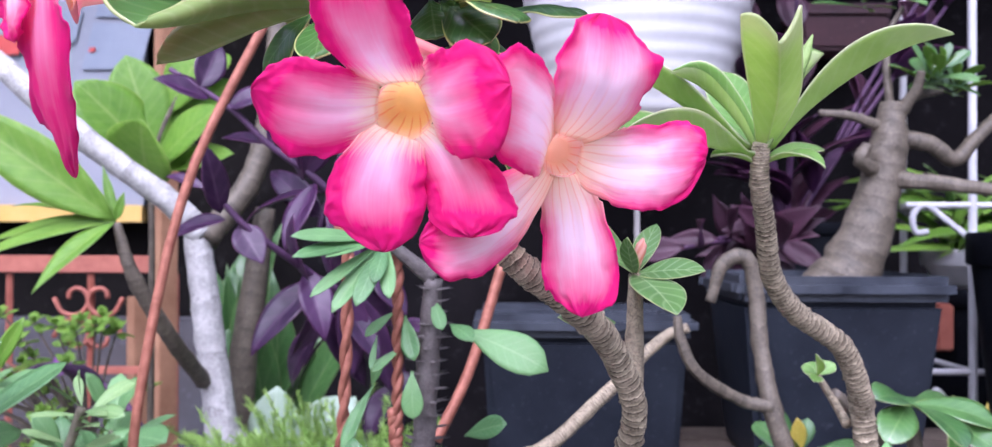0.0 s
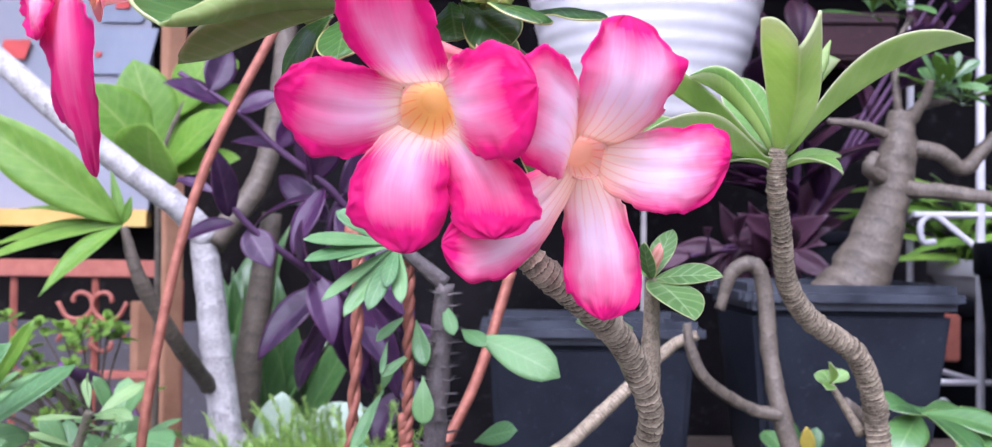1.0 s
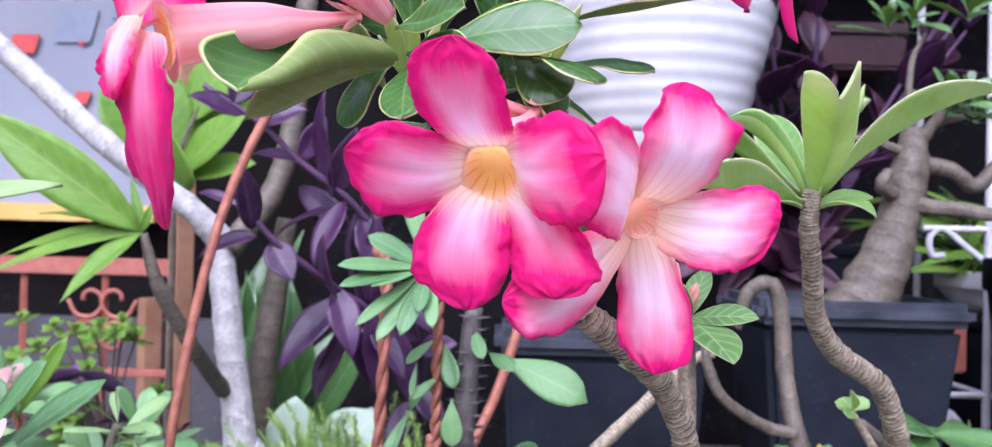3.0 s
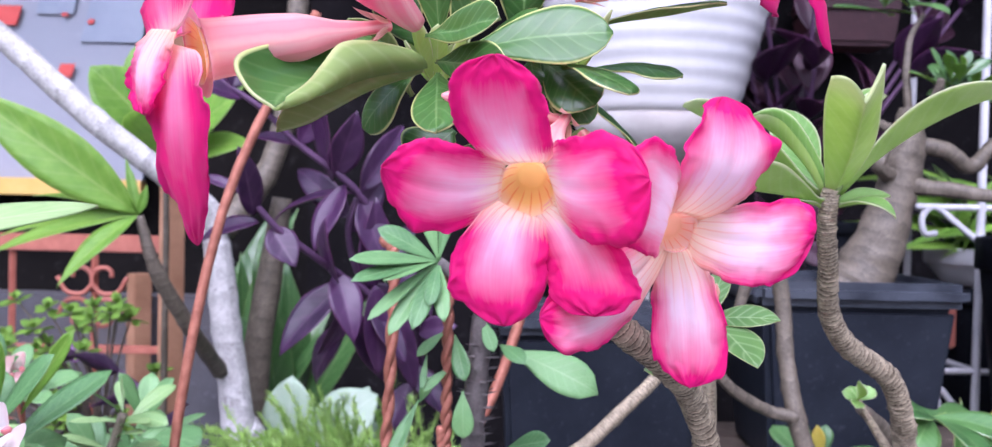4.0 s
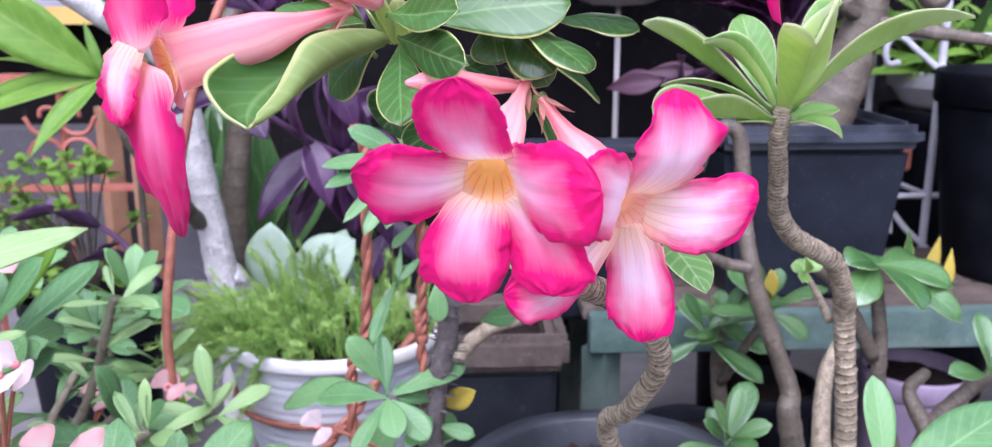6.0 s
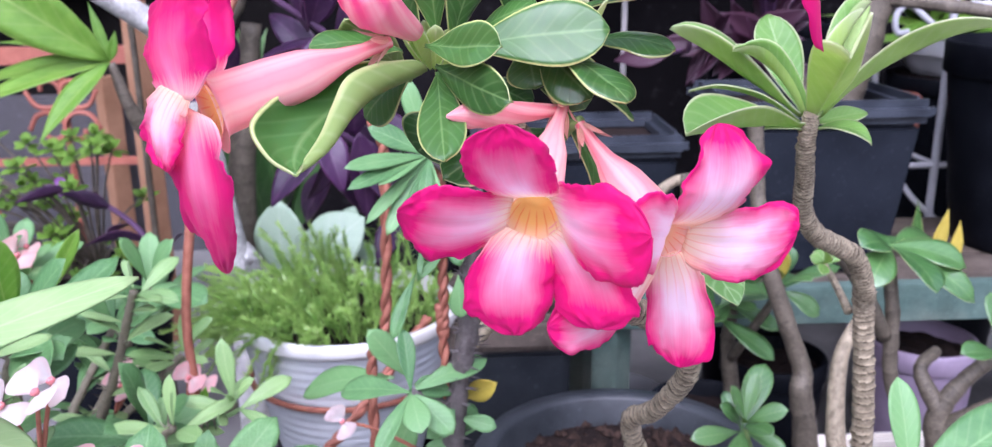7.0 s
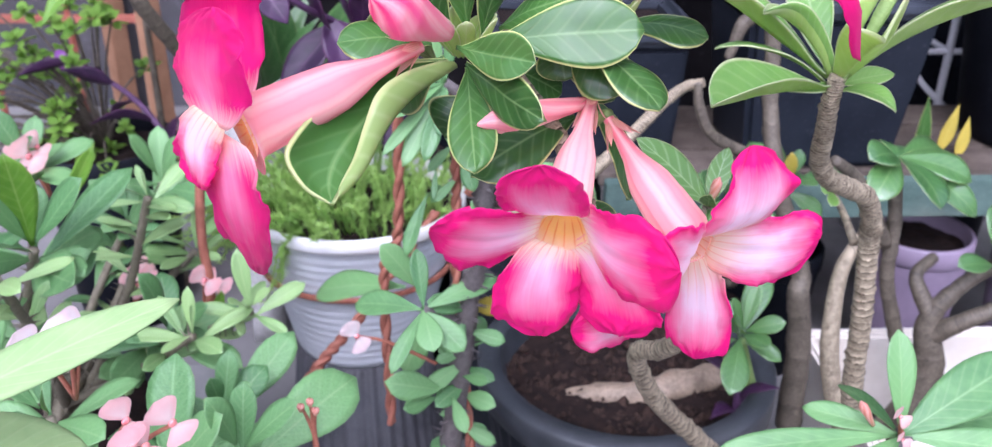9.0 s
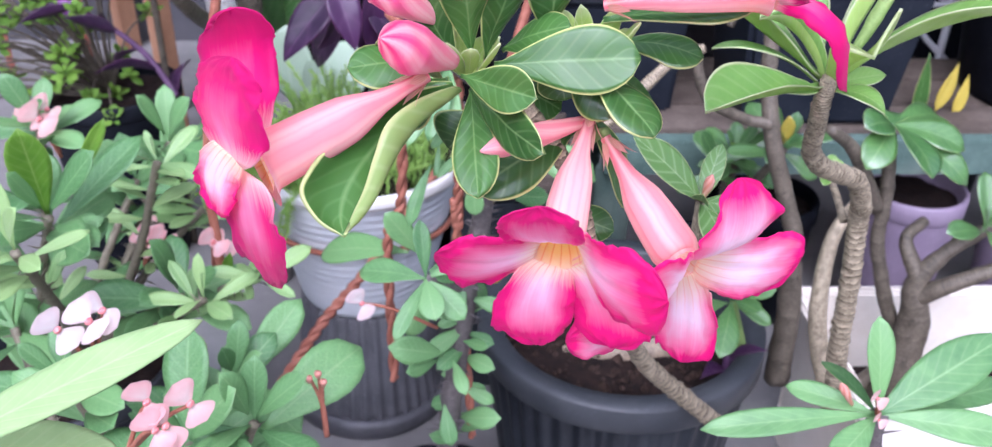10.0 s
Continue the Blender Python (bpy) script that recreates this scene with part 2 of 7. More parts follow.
M_LEAF_LIME = leaf_material("leaf_lime_green", (0.085, 0.22, 0.018), (0.19, 0.36, 0.042), (0.34, 0.45, 0.12), (0.27, 0.38, 0.08), 0.5, 0.35, 9.0, 0.94, 0.35, 0.08)
M_LEAF_GREY = leaf_material("leaf_grey_green", (0.16, 0.25, 0.16), (0.30, 0.40, 0.28), (0.40, 0.48, 0.36), (0.25, 0.34, 0.22), 0.6, 0.12, 7.0, 0.95)
M_LEAF_PURPLE = leaf_material("leaf_purple", (0.016, 0.004, 0.021), (0.052, 0.016, 0.058), (0.12, 0.05, 0.11), (0.12, 0.03, 0.09), 0.40, 0.1, 3.0, 0.95, 0.42, 0.10)
M_LEAF_MAROON = leaf_material("leaf_maroon", (0.022, 0.008, 0.016), (0.055, 0.020, 0.036), (0.08, 0.03, 0.05), (0.08, 0.02, 0.04), 0.45, 0.1, 3.0, 0.95, 0.35, 0.08)
M_LEAF_SOFT = leaf_material("leaf_soft_green", (0.17, 0.29, 0.105), (0.30, 0.43, 0.185), (0.42, 0.53, 0.28), (0.24, 0.36, 0.15), 0.62, 0.2, 12.0, 0.95, 0.2, 0.0)
M_LEAF_YELLOW = leaf_material("leaf_yellow", (0.40, 0.31, 0.04), (0.58, 0.46, 0.07), (0.6, 0.5, 0.12), (0.5, 0.4, 0.05), 0.5, 0.2, 6.0, 0.95)
M_NEEDLE = leaf_material("leaf_feathery_green", (0.14, 0.30, 0.045), (0.34, 0.53, 0.125), (0.32, 0.48, 0.13), (0.3, 0.45, 0.12), 0.5, 0.4, 2.0, 0.95)
M_STEM = bark_material("bark_ringed_grey", (0.046, 0.032, 0.016), (0.52, 0.435, 0.295), 112.0, 150.0, 0.34)
M_STEM_GREEN = bark_material("stem_green", (0.14, 0.22, 0.06), (0.26, 0.36, 0.11), 0.0, 90.0)
M_TRUNK = bark_material("bark_pale_grey", (0.20, 0.19, 0.175), (0.68, 0.67, 0.64), 9.0, 45.0)
M_BRANCH = bark_material("bark_brown_grey", (0.040, 0.033, 0.023), (0.175, 0.145, 0.105), 14.0, 60.0)
M_ROOT = bark_material("root_tan", (0.10, 0.072, 0.048), (0.38, 0.29, 0.20), 0.0, 60.0)
M_THORNY = bark_material("stem_thorny_dark", (0.050, 0.040, 0.038), (0.17, 0.15, 0.14), 0.0, 160.0)
M_THORNY_BROWN = bark_material("stem_thorny_brown", (0.095, 0.085, 0.055), (0.24, 0.21, 0.14), 0.0, 160.0)
M_STALK = bark_material("stalk_reddish", (0.24, 0.07, 0.045), (0.42, 0.17, 0.10), 0.0, 120.0)
M_PURPLE_STEM = bark_material("stem_purple", (0.045, 0.018, 0.05), (0.11, 0.05, 0.11), 0.0, 60.0)
M_BRACT = petal_material("bract_pale_pink", (0.88, 0.48, 0.48), (0.94, 0.74, 0.71), (0.78, 0.30, 0.26))
M_BRACT_WHITE = petal_material("bract_white_pink", (0.92, 0.72, 0.72), (0.96, 0.90, 0.88), (0.80, 0.35, 0.32))
M_BRACT_HEART = plain_material("bract_heart_rose", (0.62, 0.16, 0.18), (0.80, 0.36, 0.32), 0.5, 200.0)
M_VIOLET = petal_material("petal_violet", (0.45, 0.12, 0.62), (0.70, 0.40, 0.80), (0.7, 0.5, 0.7))
M_RUST = plain_material("wire_rust_red", (0.23, 0.075, 0.045), (0.47, 0.185, 0.12), 0.55, 90.0, 0.4, 0.2)
M_RED_PAINT = plain_material("paint_red_oxide", (0.27, 0.080, 0.052), (0.42, 0.145, 0.095), 0.6, 25.0)
M_BLACK = plain_material("plastic_black", (0.002, 0.0024, 0.004), (0.005, 0.006, 0.009), 0.55, 18.0, 0.3, 0, 0.10, (0.35, 0.7), (0.014, 0.016, 0.021))
# worn, dusty rim plastic, its lighter tone also painting the rim's highlight
M_BLACK_RIM_LIT = plain_material("plastic_black_worn_highlight", (0.012, 0.015, 0.021), (0.040, 0.047, 0.060), 0.36, 26.0, 0.3, 0, 0.5, (0.3, 0.65), (0.080, 0.086, 0.095))
M_MAROON = plain_material("plastic_maroon", (0.045, 0.012, 0.016), (0.085, 0.028, 0.034), 0.5, 12.0)
M_BLUEBLACK = plain_material("plastic_slate", (0.007, 0.009, 0.014), (0.016, 0.020, 0.028), 0.5, 12.0, 0.15, 0, 0.2)
M_DARKGREY = plain_material("plastic_dark_grey", (0.010, 0.012, 0.015), (0.024, 0.028, 0.033), 0.40, 14.0, 0.2, 0, 0.45, (0.35, 0.7), (0.040, 0.042, 0.046))
# lighter than M_DARKGREY: light on the upward-facing rim is put into the colour
M_RIM_GREY_LIT = plain_material("plastic_grey_rim_lit", (0.017, 0.020, 0.023), (0.040, 0.045, 0.050), 0.42, 20.0, 0.25, 0, 0.45, (0.3, 0.65), (0.075, 0.075, 0.075))
M_RIBBED = plain_material("plastic_dusty_grey", (0.045, 0.045, 0.050), (0.095, 0.095, 0.102), 0.5, 16.0, 0.25, 0, 0.4, (0.3, 0.65), (0.14, 0.13, 0.125))
M_WHITE_POT = plain_material("plastic_white", (0.48, 0.49, 0.49), (0.60, 0.60, 0.595), 0.5, 9.0, 0.1, 0, 0.4, (0.3, 0.6), (0.50, 0.47, 0.42))
M_GREY_POT = plain_material("plastic_pale_grey", (0.46, 0.49, 0.51), (0.62, 0.64, 0.65), 0.45, 9.0, 0.1, 0, 0.4, (0.3, 0.6), (0.27, 0.27, 0.25))
M_RIM_WHITE = plain_material("plastic_white_rim", (0.58, 0.58, 0.57), (0.74, 0.74, 0.72), 0.45, 12.0, 0.1, 0, 0.4, (0.3, 0.6), (0.50, 0.46, 0.38))
M_CREAM = plain_material("plastic_cream", (0.60, 0.54, 0.45), (0.75, 0.70, 0.62), 0.55, 8.0, 0.1, 0, 0.4, (0.3, 0.6), (0.55, 0.45, 0.34))
M_MAUVE = plain_material("plastic_mauve", (0.17, 0.13, 0.18), (0.28, 0.22, 0.29), 0.5, 10.0)
M_WHITE_METAL = plain_material("paint_white_metal", (0.42, 0.42, 0.43), (0.58, 0.58, 0.59), 0.45, 20.0)
M_BENCH = plain_material("paint_faded_green", (0.045, 0.080, 0.066), (0.100, 0.155, 0.130), 0.7, 22.0, 0.4, 0, 0.3, (0.3, 0.65), (0.25, 0.24, 0.19))
M_PLANK = plain_material("wood_weathered", (0.060, 0.046, 0.036), (0.15, 0.12, 0.095), 0.8, 20.0, 0.5, 0, 0.3)
M_ORANGE_WOOD = plain_material("wood_orange", (0.25, 0.125, 0.065), (0.42, 0.23, 0.13), 0.7, 12.0, 0.3)
M_SOIL = plain_material("soil_dark_brown", (0.006, 0.0035, 0.003), (0.028, 0.016, 0.012), 0.95, 90.0, 0.9, 0, 0.2)
M_CLOD = plain_material("soil_clod", (0.008, 0.0045, 0.0035), (0.070, 0.042, 0.030), 0.95, 120.0, 0.9, 0, 0.2)
M_CONCRETE = plain_material("concrete_grey", (0.15, 0.145, 0.14), (0.27, 0.265, 0.255), 0.85, 7.0, 0.5, 0, 0.3, (0.3, 0.7), (0.18, 0.17, 0.155))
# near-black base colours: the shade behind the plants is put into the plaster
M_WALL_SHADED = plain_material("wall_shaded_plaster", (0.005, 0.0045, 0.005), (0.016, 0.014, 0.015), 0.9, 4.0, 0.4, 0, 0.06)
M_WALL_GREY_SHADED = plain_material("wall_grey_shaded_plaster", (0.005, 0.0045, 0.0045), (0.016, 0.014, 0.013), 0.9, 3.0, 0.4, 0, 0.06, (0.3, 0.7), (0.016, 0.013, 0.011))
M_BLOCK = plain_material("block_grey", (0.045, 0.045, 0.050), (0.095, 0.095, 0.105), 0.9, 5.0, 0.5, 0, 0.2, (0.3, 0.7), (0.12, 0.10, 0.09))
M_BOWL = plain_material("bowl_brown_grey", (0.30, 0.28, 0.26), (0.46, 0.44, 0.41), 0.6, 12.0, 0.3, 0, 0.4, (0.35, 0.65), (0.16, 0.075, 0.045))
M_YARD = plain_material("yard_pale_concrete", (0.17, 0.165, 0.16), (0.29, 0.28, 0.27), 0.9, 6.0, 0.5, 0, 0.2, (0.3, 0.7), (0.08, 0.075, 0.07))
# for the added walls out of view; mid tone sets their bounce
M_ADDED_WALL = plain_material("wall_added_plaster", (0.24, 0.23, 0.22), (0.36, 0.35, 0.33), 0.9, 3.0, 0.4, 0, 0.2)
M_BANNER = plain_material("sheet_white", (0.25, 0.27, 0.31), (0.34, 0.34, 0.37), 0.6, 2.0, 0.05)
M_BANNER_BLUE = plain_material("sheet_print_grey_blue", (0.20, 0.24, 0.30), (0.32, 0.36, 0.42), 0.6, 3.0, 0.05)
M_BANNER_RED = plain_material("sheet_print_red", (0.50, 0.05, 0.04), (0.66, 0.10, 0.08), 0.6, 6.0, 0.05)
M_BANNER_YELLOW = plain_material("sheet_edge_yellow", (0.62, 0.38, 0.08), (0.78, 0.52, 0.18), 0.6, 6.0, 0.05)

# ---- building tools ----
V = Vector
rng = random.Random(7)


def finish(name, verts, faces, uvs, mat, smooth=True, index=None):
    """A mesh object from plain lists, its origin at the mean of its points. uvs: one pair for each point."""
    mid = V((0, 0, 0))
    for p in verts:
        mid = mid + V(p)
    mid = mid / max(1, len(verts))
    me = bpy.data.meshes.new(name)
    me.from_pydata([tuple(V(p) - mid) for p in verts], [], faces)
    mats = mat if isinstance(mat, (list, tuple)) else [mat]
    for mm in mats:
        me.materials.append(mm)
    if uvs:
        layer = me.uv_layers.new(name="UVMap")
        loop_verts = np.zeros(len(me.loops), dtype=np.int32)
        me.loops.foreach_get("vertex_index", loop_verts)
        layer.data.foreach_set("uv", np.array(uvs, dtype=np.float32)[loop_verts].ravel())
    if smooth:
        me.polygons.foreach_set("use_smooth", [True] * len(me.polygons))
    if index is not None:
        me.polygons.foreach_set("material_index", index)
    me.update()
    ob = new(name, me)
    ob.location = mid
    return ob


def under(ob, parent, label=""):
    """Make ob, which stands in world space, a part of parent."""
    ob.parent = parent
    ob.matrix_parent_inverse = base_of(parent).inverted()
    if label:
        ob["label"] = label
    return ob


def base_of(ob):
    """The world pose of a thing or part."""
    if ob.parent is None:
        return ob.matrix_basis.copy()
    return base_of(ob.parent) @ ob.matrix_parent_inverse @ ob.matrix_basis


def thing(name, base, label, category, group="", kind=""):
    ob = new(name)
    ob.location = base
    ob.empty_display_size = 0.02
    return tagged(ob, label, category, group, kind)


def spline(points, n):
    """n points and tangents along a smooth line through the points."""
    pts = [V(p) for p in points]
    if len(pts) == 2:
        pts = [pts[0], (pts[0] + pts[1]) / 2, pts[1]]
    ext = [2 * pts[0] - pts[1], *pts, 2 * pts[-1] - pts[-2]]
    out = []
    for k in range(n):
        s = k / (n - 1) * (len(pts) - 1)
        i = min(int(s), len(pts) - 2)
        f = s - i
        a, b, c, d = ext[i:i + 4]
        out.append(0.5 * (2 * b + (c - a) * f + (2 * a - 5 * b + 4 * c - d) * f * f + (3 * b - a - 3 * c + d) * f ** 3))
    tan = [(out[min(i + 1, n - 1)] - out[max(i - 1, 0)]).normalized() for i in range(n)]
    return out, tan


def along(values, s):
    """The value at s, 0 to 1, of an evenly spaced list."""
    x = s * (len(values) - 1)
    i = min(int(x), len(values) - 2)
    return values[i] + (values[i + 1] - values[i]) * (x - i)


def tube_data(points, radii, n=24, around=10, rough=0.0, rings=0, twist=0.0, closed=True, seed=0, flute=0.0, scar=0.08):
    mids, tans = spline(points, n)
    side = tans[0].orthogonal().normalized()
    verts, faces, uvs = [], [], []
    for i, (p, t) in enumerate(zip(mids, tans)):
        side = (side - side.dot(t) * t).normalized()
        other = t.cross(side)
        s = i / (n - 1)
        r = along(radii, s)
        for k in range(around + 1):
            a = 2 * math.pi * k / around + twist * s
            q = 1.0
            kk = k % around
            if rings:
                ang = 2 * math.pi * kk / around
                place = s * rings + 1.2 * noise.noise(V((s * rings * 0.42, seed, 2.0))) + 0.16 * math.sin(ang + s * rings * 0.8)
                k0, f = place // 1, place % 1.0
                q += scar * ((1.0 - f) ** 4 * (1.0 + 1.5 * noise.noise(V((k0 * 3.1, math.cos(ang) * 1.3, math.sin(ang) * 1.3)))) - 2.4 * max(0.0, f - 0.82))
            if rough:
                q += rough * noise.noise(V((math.cos(2 * math.pi * kk / around) * 1.7, math.sin(2 * math.pi * kk / around) * 1.7 + seed, s * 0.35 * n)))
            if flute:
                q += flute * math.cos(2.0 * 2 * math.pi * kk / around)
            verts.append(p + (side * math.cos(a) + other * math.sin(a)) * r * q)
            uvs.append((k / around, s))
    w = around + 1
    for i in range(n - 1):
        for k in range(around):
            faces.append((i * w + k, i * w + k + 1, (i + 1) * w + k + 1, (i + 1) * w + k))
    if closed:
        for i in ((0,) if closed == "start" else (0, n - 1)):
            c = len(verts)
            verts.append(mids[i])
            uvs.append((0.5, i / (n - 1)))
            for k in range(around):
                f = (c, i * w + k + 1, i * w + k)
                faces.append(f if i == 0 else f[::-1])
    return verts, faces, uvs


def tube(name, points, radii, mat, parent=None, label="", **kw):
    ob = finish(name, *tube_data(points, radii, **kw), mat)
    return under(ob, parent, label) if parent else ob


# widths along a leaf, 0 to 1, by kind
def outline(kind, s):
    if kind == "spoon":
        w = math.sin(math.pi * min(1.0, s) ** 1.75) ** 0.58
        return max(w, 0.10 * (1 - s))
    if kind == "finger":
        return min(1.0, 0.42 + 0.85 * s) * math.sqrt(max(0.0, 1.0 - max(0.0, (s - 0.80) / 0.201) ** 2.4))
    if kind == "oval":
        return max(math.sin(math.pi * s ** 1.15) ** 0.75, 0.06 * (1 - s))
    if kind == "lance":
        return math.sin(math.pi * s ** 0.80) ** 1.15
    if kind == "willow":
        return math.sin(math.pi * s ** 0.82) ** 0.86
    if kind == "round":
        return max(math.sin(math.pi * s ** 1.9) ** 0.55, 0.16 * (1 - s))
    if kind == "blade":
        return max(math.sin(math.pi * s ** 1.25) ** 0.62, 0.16 * (1 - s))
    return max(math.sin(math.pi * s ** 1.4) ** 0.8, 0.05 * (1 - s))


def leaf_data(length, width, kind="spoon", bend=0.0, fold=0.1, curl=0.0, wave=0.0, thick=0.0, nu=6, nv=10, seed=0, hook=0.0, arc=0.0):
    """A leaf from the origin along +y, its face towards +z. bend: arch; fold: a trough; curl: margins turned down; hook: the tip turned down."""
    top = []
    uvs = []
    down = []
    for j in range(nv + 1):
        s = 0.004 + 0.996 * j / nv
        s = min(s, 1.0)
        w = 0.5 * width * outline(kind, s if j < nv else 0.999)
        for i in range(nu + 1):
            u = i / nu * 2 - 1
            lift = bend * length * 4 * s * (1 - s) + fold * abs(u) * w - curl * u * u * w
            lift += wave * length * noise.noise(V((u * 1.3 + seed, s * 3.5, seed * 1.7)))
            lift -= hook * length * max(0.0, s - 0.72) ** 2 * 12
            y = s * length
            x = u * w
            a = 0.0
            if arc:
                a = u * arc
                x = w / arc * math.sin(a) * 1.25
                lift += w / arc * (1 - math.cos(a)) * 1.25
            top.append(V((x, y, lift)))
            down.append(V((-math.sin(a), 0, -math.cos(a))))
            uvs.append((i / nu, s))
    w = nu + 1
    faces = [(j * w + i, j * w + i + 1, (j + 1) * w + i + 1, (j + 1) * w + i) for j in range(nv) for i in range(nu)]
    index = [0] * len(faces)
    if thick:
        m = len(top)
        low = [p + d * thick * (1.0 - 0.55 * abs(uv[0] * 2 - 1)) for p, d, uv in zip(top, down, uvs)]
        faces += [tuple(m + q for q in f[::-1]) for f in faces]
        index += [1] * len(index)
        ringv = [j * w for j in range(nv + 1)] + [nv * w + i for i in range(1, nu + 1)] + [j * w + nu for j in range(nv - 1, -1, -1)] + [i for i in range(nu - 1, 0, -1)]
        for a, b in zip(ringv, ringv[1:] + ringv[:1]):
            faces.append((a, b, m + b, m + a))
            index.append(1)
        top, uvs = top + low, uvs + uvs
    return top, faces, uvs, index


def aim(base, tip, face):
    """The pose that lays +y from base to tip with +z as near to face as it can."""
    y = (V(tip) - V(base)).normalized()
    z = V(face) - V(face).dot(y) * y
    z = z.normalized() if z.length > 1e-4 else y.orthogonal().normalized()
    x = y.cross(z)
    m = Matrix((x, y, z)).transposed().to_4x4()
    m.translation = V(base)
    return m


def leaf(parent, base, tip, width, face, mats, label="", **kw):
    """One leaf of its own between two points."""
    base, tip = V(base), V(tip)
    v, f, uv, ix = leaf_data((tip - base).length, width, **kw)
    mm = aim(base, tip, face)
    ob = finish("leaf", [mm @ p for p in v], f, uv, mats, index=ix)
    return under(ob, parent, label)


def shared_leaves(mats, width, count=4, name="leaf", **kw):
    """Some leaf meshes of length 1, to be used again and again."""
    out = []
    for k in range(count):
        args = dict(kw)
        args["bend"] = kw.get("bend", 0.05) * (0.3 + 1.2 * k / max(1, count - 1))
        args["hook"] = kw.get("hook", 0.0) * (k % 2)
        v, f, uv, ix = leaf_data(1.0, width * (0.86 + 0.28 * k / max(1, count - 1)), seed=k + 1, **args)
        me = bpy.data.meshes.new(name)
        me.from_pydata([tuple(p) for p in v], [], f)
        for mm in (mats if isinstance(mats, (list, tuple)) else [mats]):
            me.materials.append(mm)
        layer = me.uv_layers.new(name="UVMap")
        lv = np.zeros(len(me.loops), dtype=np.int32)
        me.loops.foreach_get("vertex_index", lv)
        layer.data.foreach_set("uv", np.array(uv, dtype=np.float32)[lv].ravel())
        me.polygons.foreach_set("use_smooth", [True] * len(me.polygons))
        me.polygons.foreach_set("material_index", ix)
        out.append(me)
    return out


def put_leaf(parent, meshes, base, tip, face, name="leaf"):
    base, tip = V(base), V(tip)
    ob = new(name, meshes[rng.randrange(len(meshes))])
    ob.matrix_basis = aim(base, tip, face) @ Matrix.Scale((tip - base).length, 4)
    return under(ob, parent)


def rosette(parent, meshes, centre, axis, count, length, rise=(0.2, 0.9), jitter=0.55, start=0.0, step=2.4):
    """Leaves in a whorl round an axis: the first lie flat, the last stand up."""
    axis = V(axis).normalized()
    sx = axis.orthogonal().normalized()
    sy = axis.cross(sx)
    for k in range(count):
        a = start + k * step + rng.uniform(-0.25, 0.25)
        f = k / max(1, count - 1)
        up = rise[0] + (rise[1] - rise[0]) * f + rng.uniform(-1, 1) * jitter * 0.5
        out = sx * math.cos(a) + sy * math.sin(a)
        d = (out * math.cos(up) + axis * math.sin(up)).normalized()
        n = (axis * math.cos(up) - out * math.sin(up)).normalized()
        b = V(centre) + axis * (f - 0.6) * length * 0.35 + out * length * 0.03
        ln = length * (1.0 - 0.35 * f) * rng.uniform(0.62, 1.25)
        n = n + V((rng.uniform(-.3, .3), rng.uniform(-.3, .3), rng.uniform(-.2, .2)))
        put_leaf(parent, meshes, b, b + d * ln, n)


def lathe_data(profile, centre, around=64, flutes=0, depth=0.0, squash=1.0):
    verts, faces, uvs = [], [], []
    for i, (r, z) in enumerate(profile):
        for k in range(around + 1):
            a = 2 * math.pi * k / around
            q = r * (1.0 - depth * (0.5 + 0.5 * math.cos(flutes * a)) if flutes else 1.0)
            verts.append(V(centre) + V((q * math.cos(a), q * math.sin(a) * squash, z)))
            uvs.append((k / around, i / (len(profile) - 1)))
    w = around + 1
    for i in range(len(profile) - 1):
        for k in range(around):
            faces.append((i * w + k, i * w + k + 1, (i + 1) * w + k + 1, (i + 1) * w + k))
    return verts, faces, uvs


def lathe(name, profile, centre, mat, parent=None, label="", **kw):
    ob = finish(name, *lathe_data(profile, centre, **kw), mat)
    return under(ob, parent, label) if parent else ob


def box_data(lo, hi, bevel=0.0, taper=0.0):
    """A box with chamfered edges; taper: how far the foot stands in on every side."""
    bm = bmesh.new()
    bmesh.ops.create_cube(bm, size=1.0)
    lo, hi = V(lo), V(hi)
    for v in bm.verts:
        foot = v.co.z < 0
        v.co = V([(a + b) / 2 + c * (b - a) for a, b, c in zip(lo, hi, v.co)])
        if taper and foot:
            m = (lo + hi) / 2
            v.co.x += taper if v.co.x < m.x else -taper
            v.co.y += taper if v.co.y < m.y else -taper
    if bevel:
        bmesh.ops.bevel(bm, geom=bm.edges[:], offset=bevel, segments=2, affect="EDGES")
    verts = [v.co.copy() for v in bm.verts]
    bm.verts.index_update()
    faces = [tuple(v.index for v in f.verts) for f in bm.faces]
    bm.free()
    return verts, faces


def box(name, lo, hi, mat, parent=None, label="", bevel=0.0, taper=0.0, smooth=False):
    v, f = box_data(lo, hi, bevel, taper)
    ob = finish(name, v, f, None, mat, smooth)
    return under(ob, parent, label) if parent else ob


def bar(name, a, b, w, h, mat, parent=None, label="", bevel=0.002):
    """A squared timber from a to b."""
    a, b = V(a), V(b)
    m = aim(a, b, (0, 0, 1))
    v, f = box_data((-w / 2, 0, -h / 2), (w / 2, (b - a).length, h / 2), bevel)
    ob = finish(name, [m @ p for p in v], f, None, mat, False)
    return under(ob, parent, label) if parent else ob


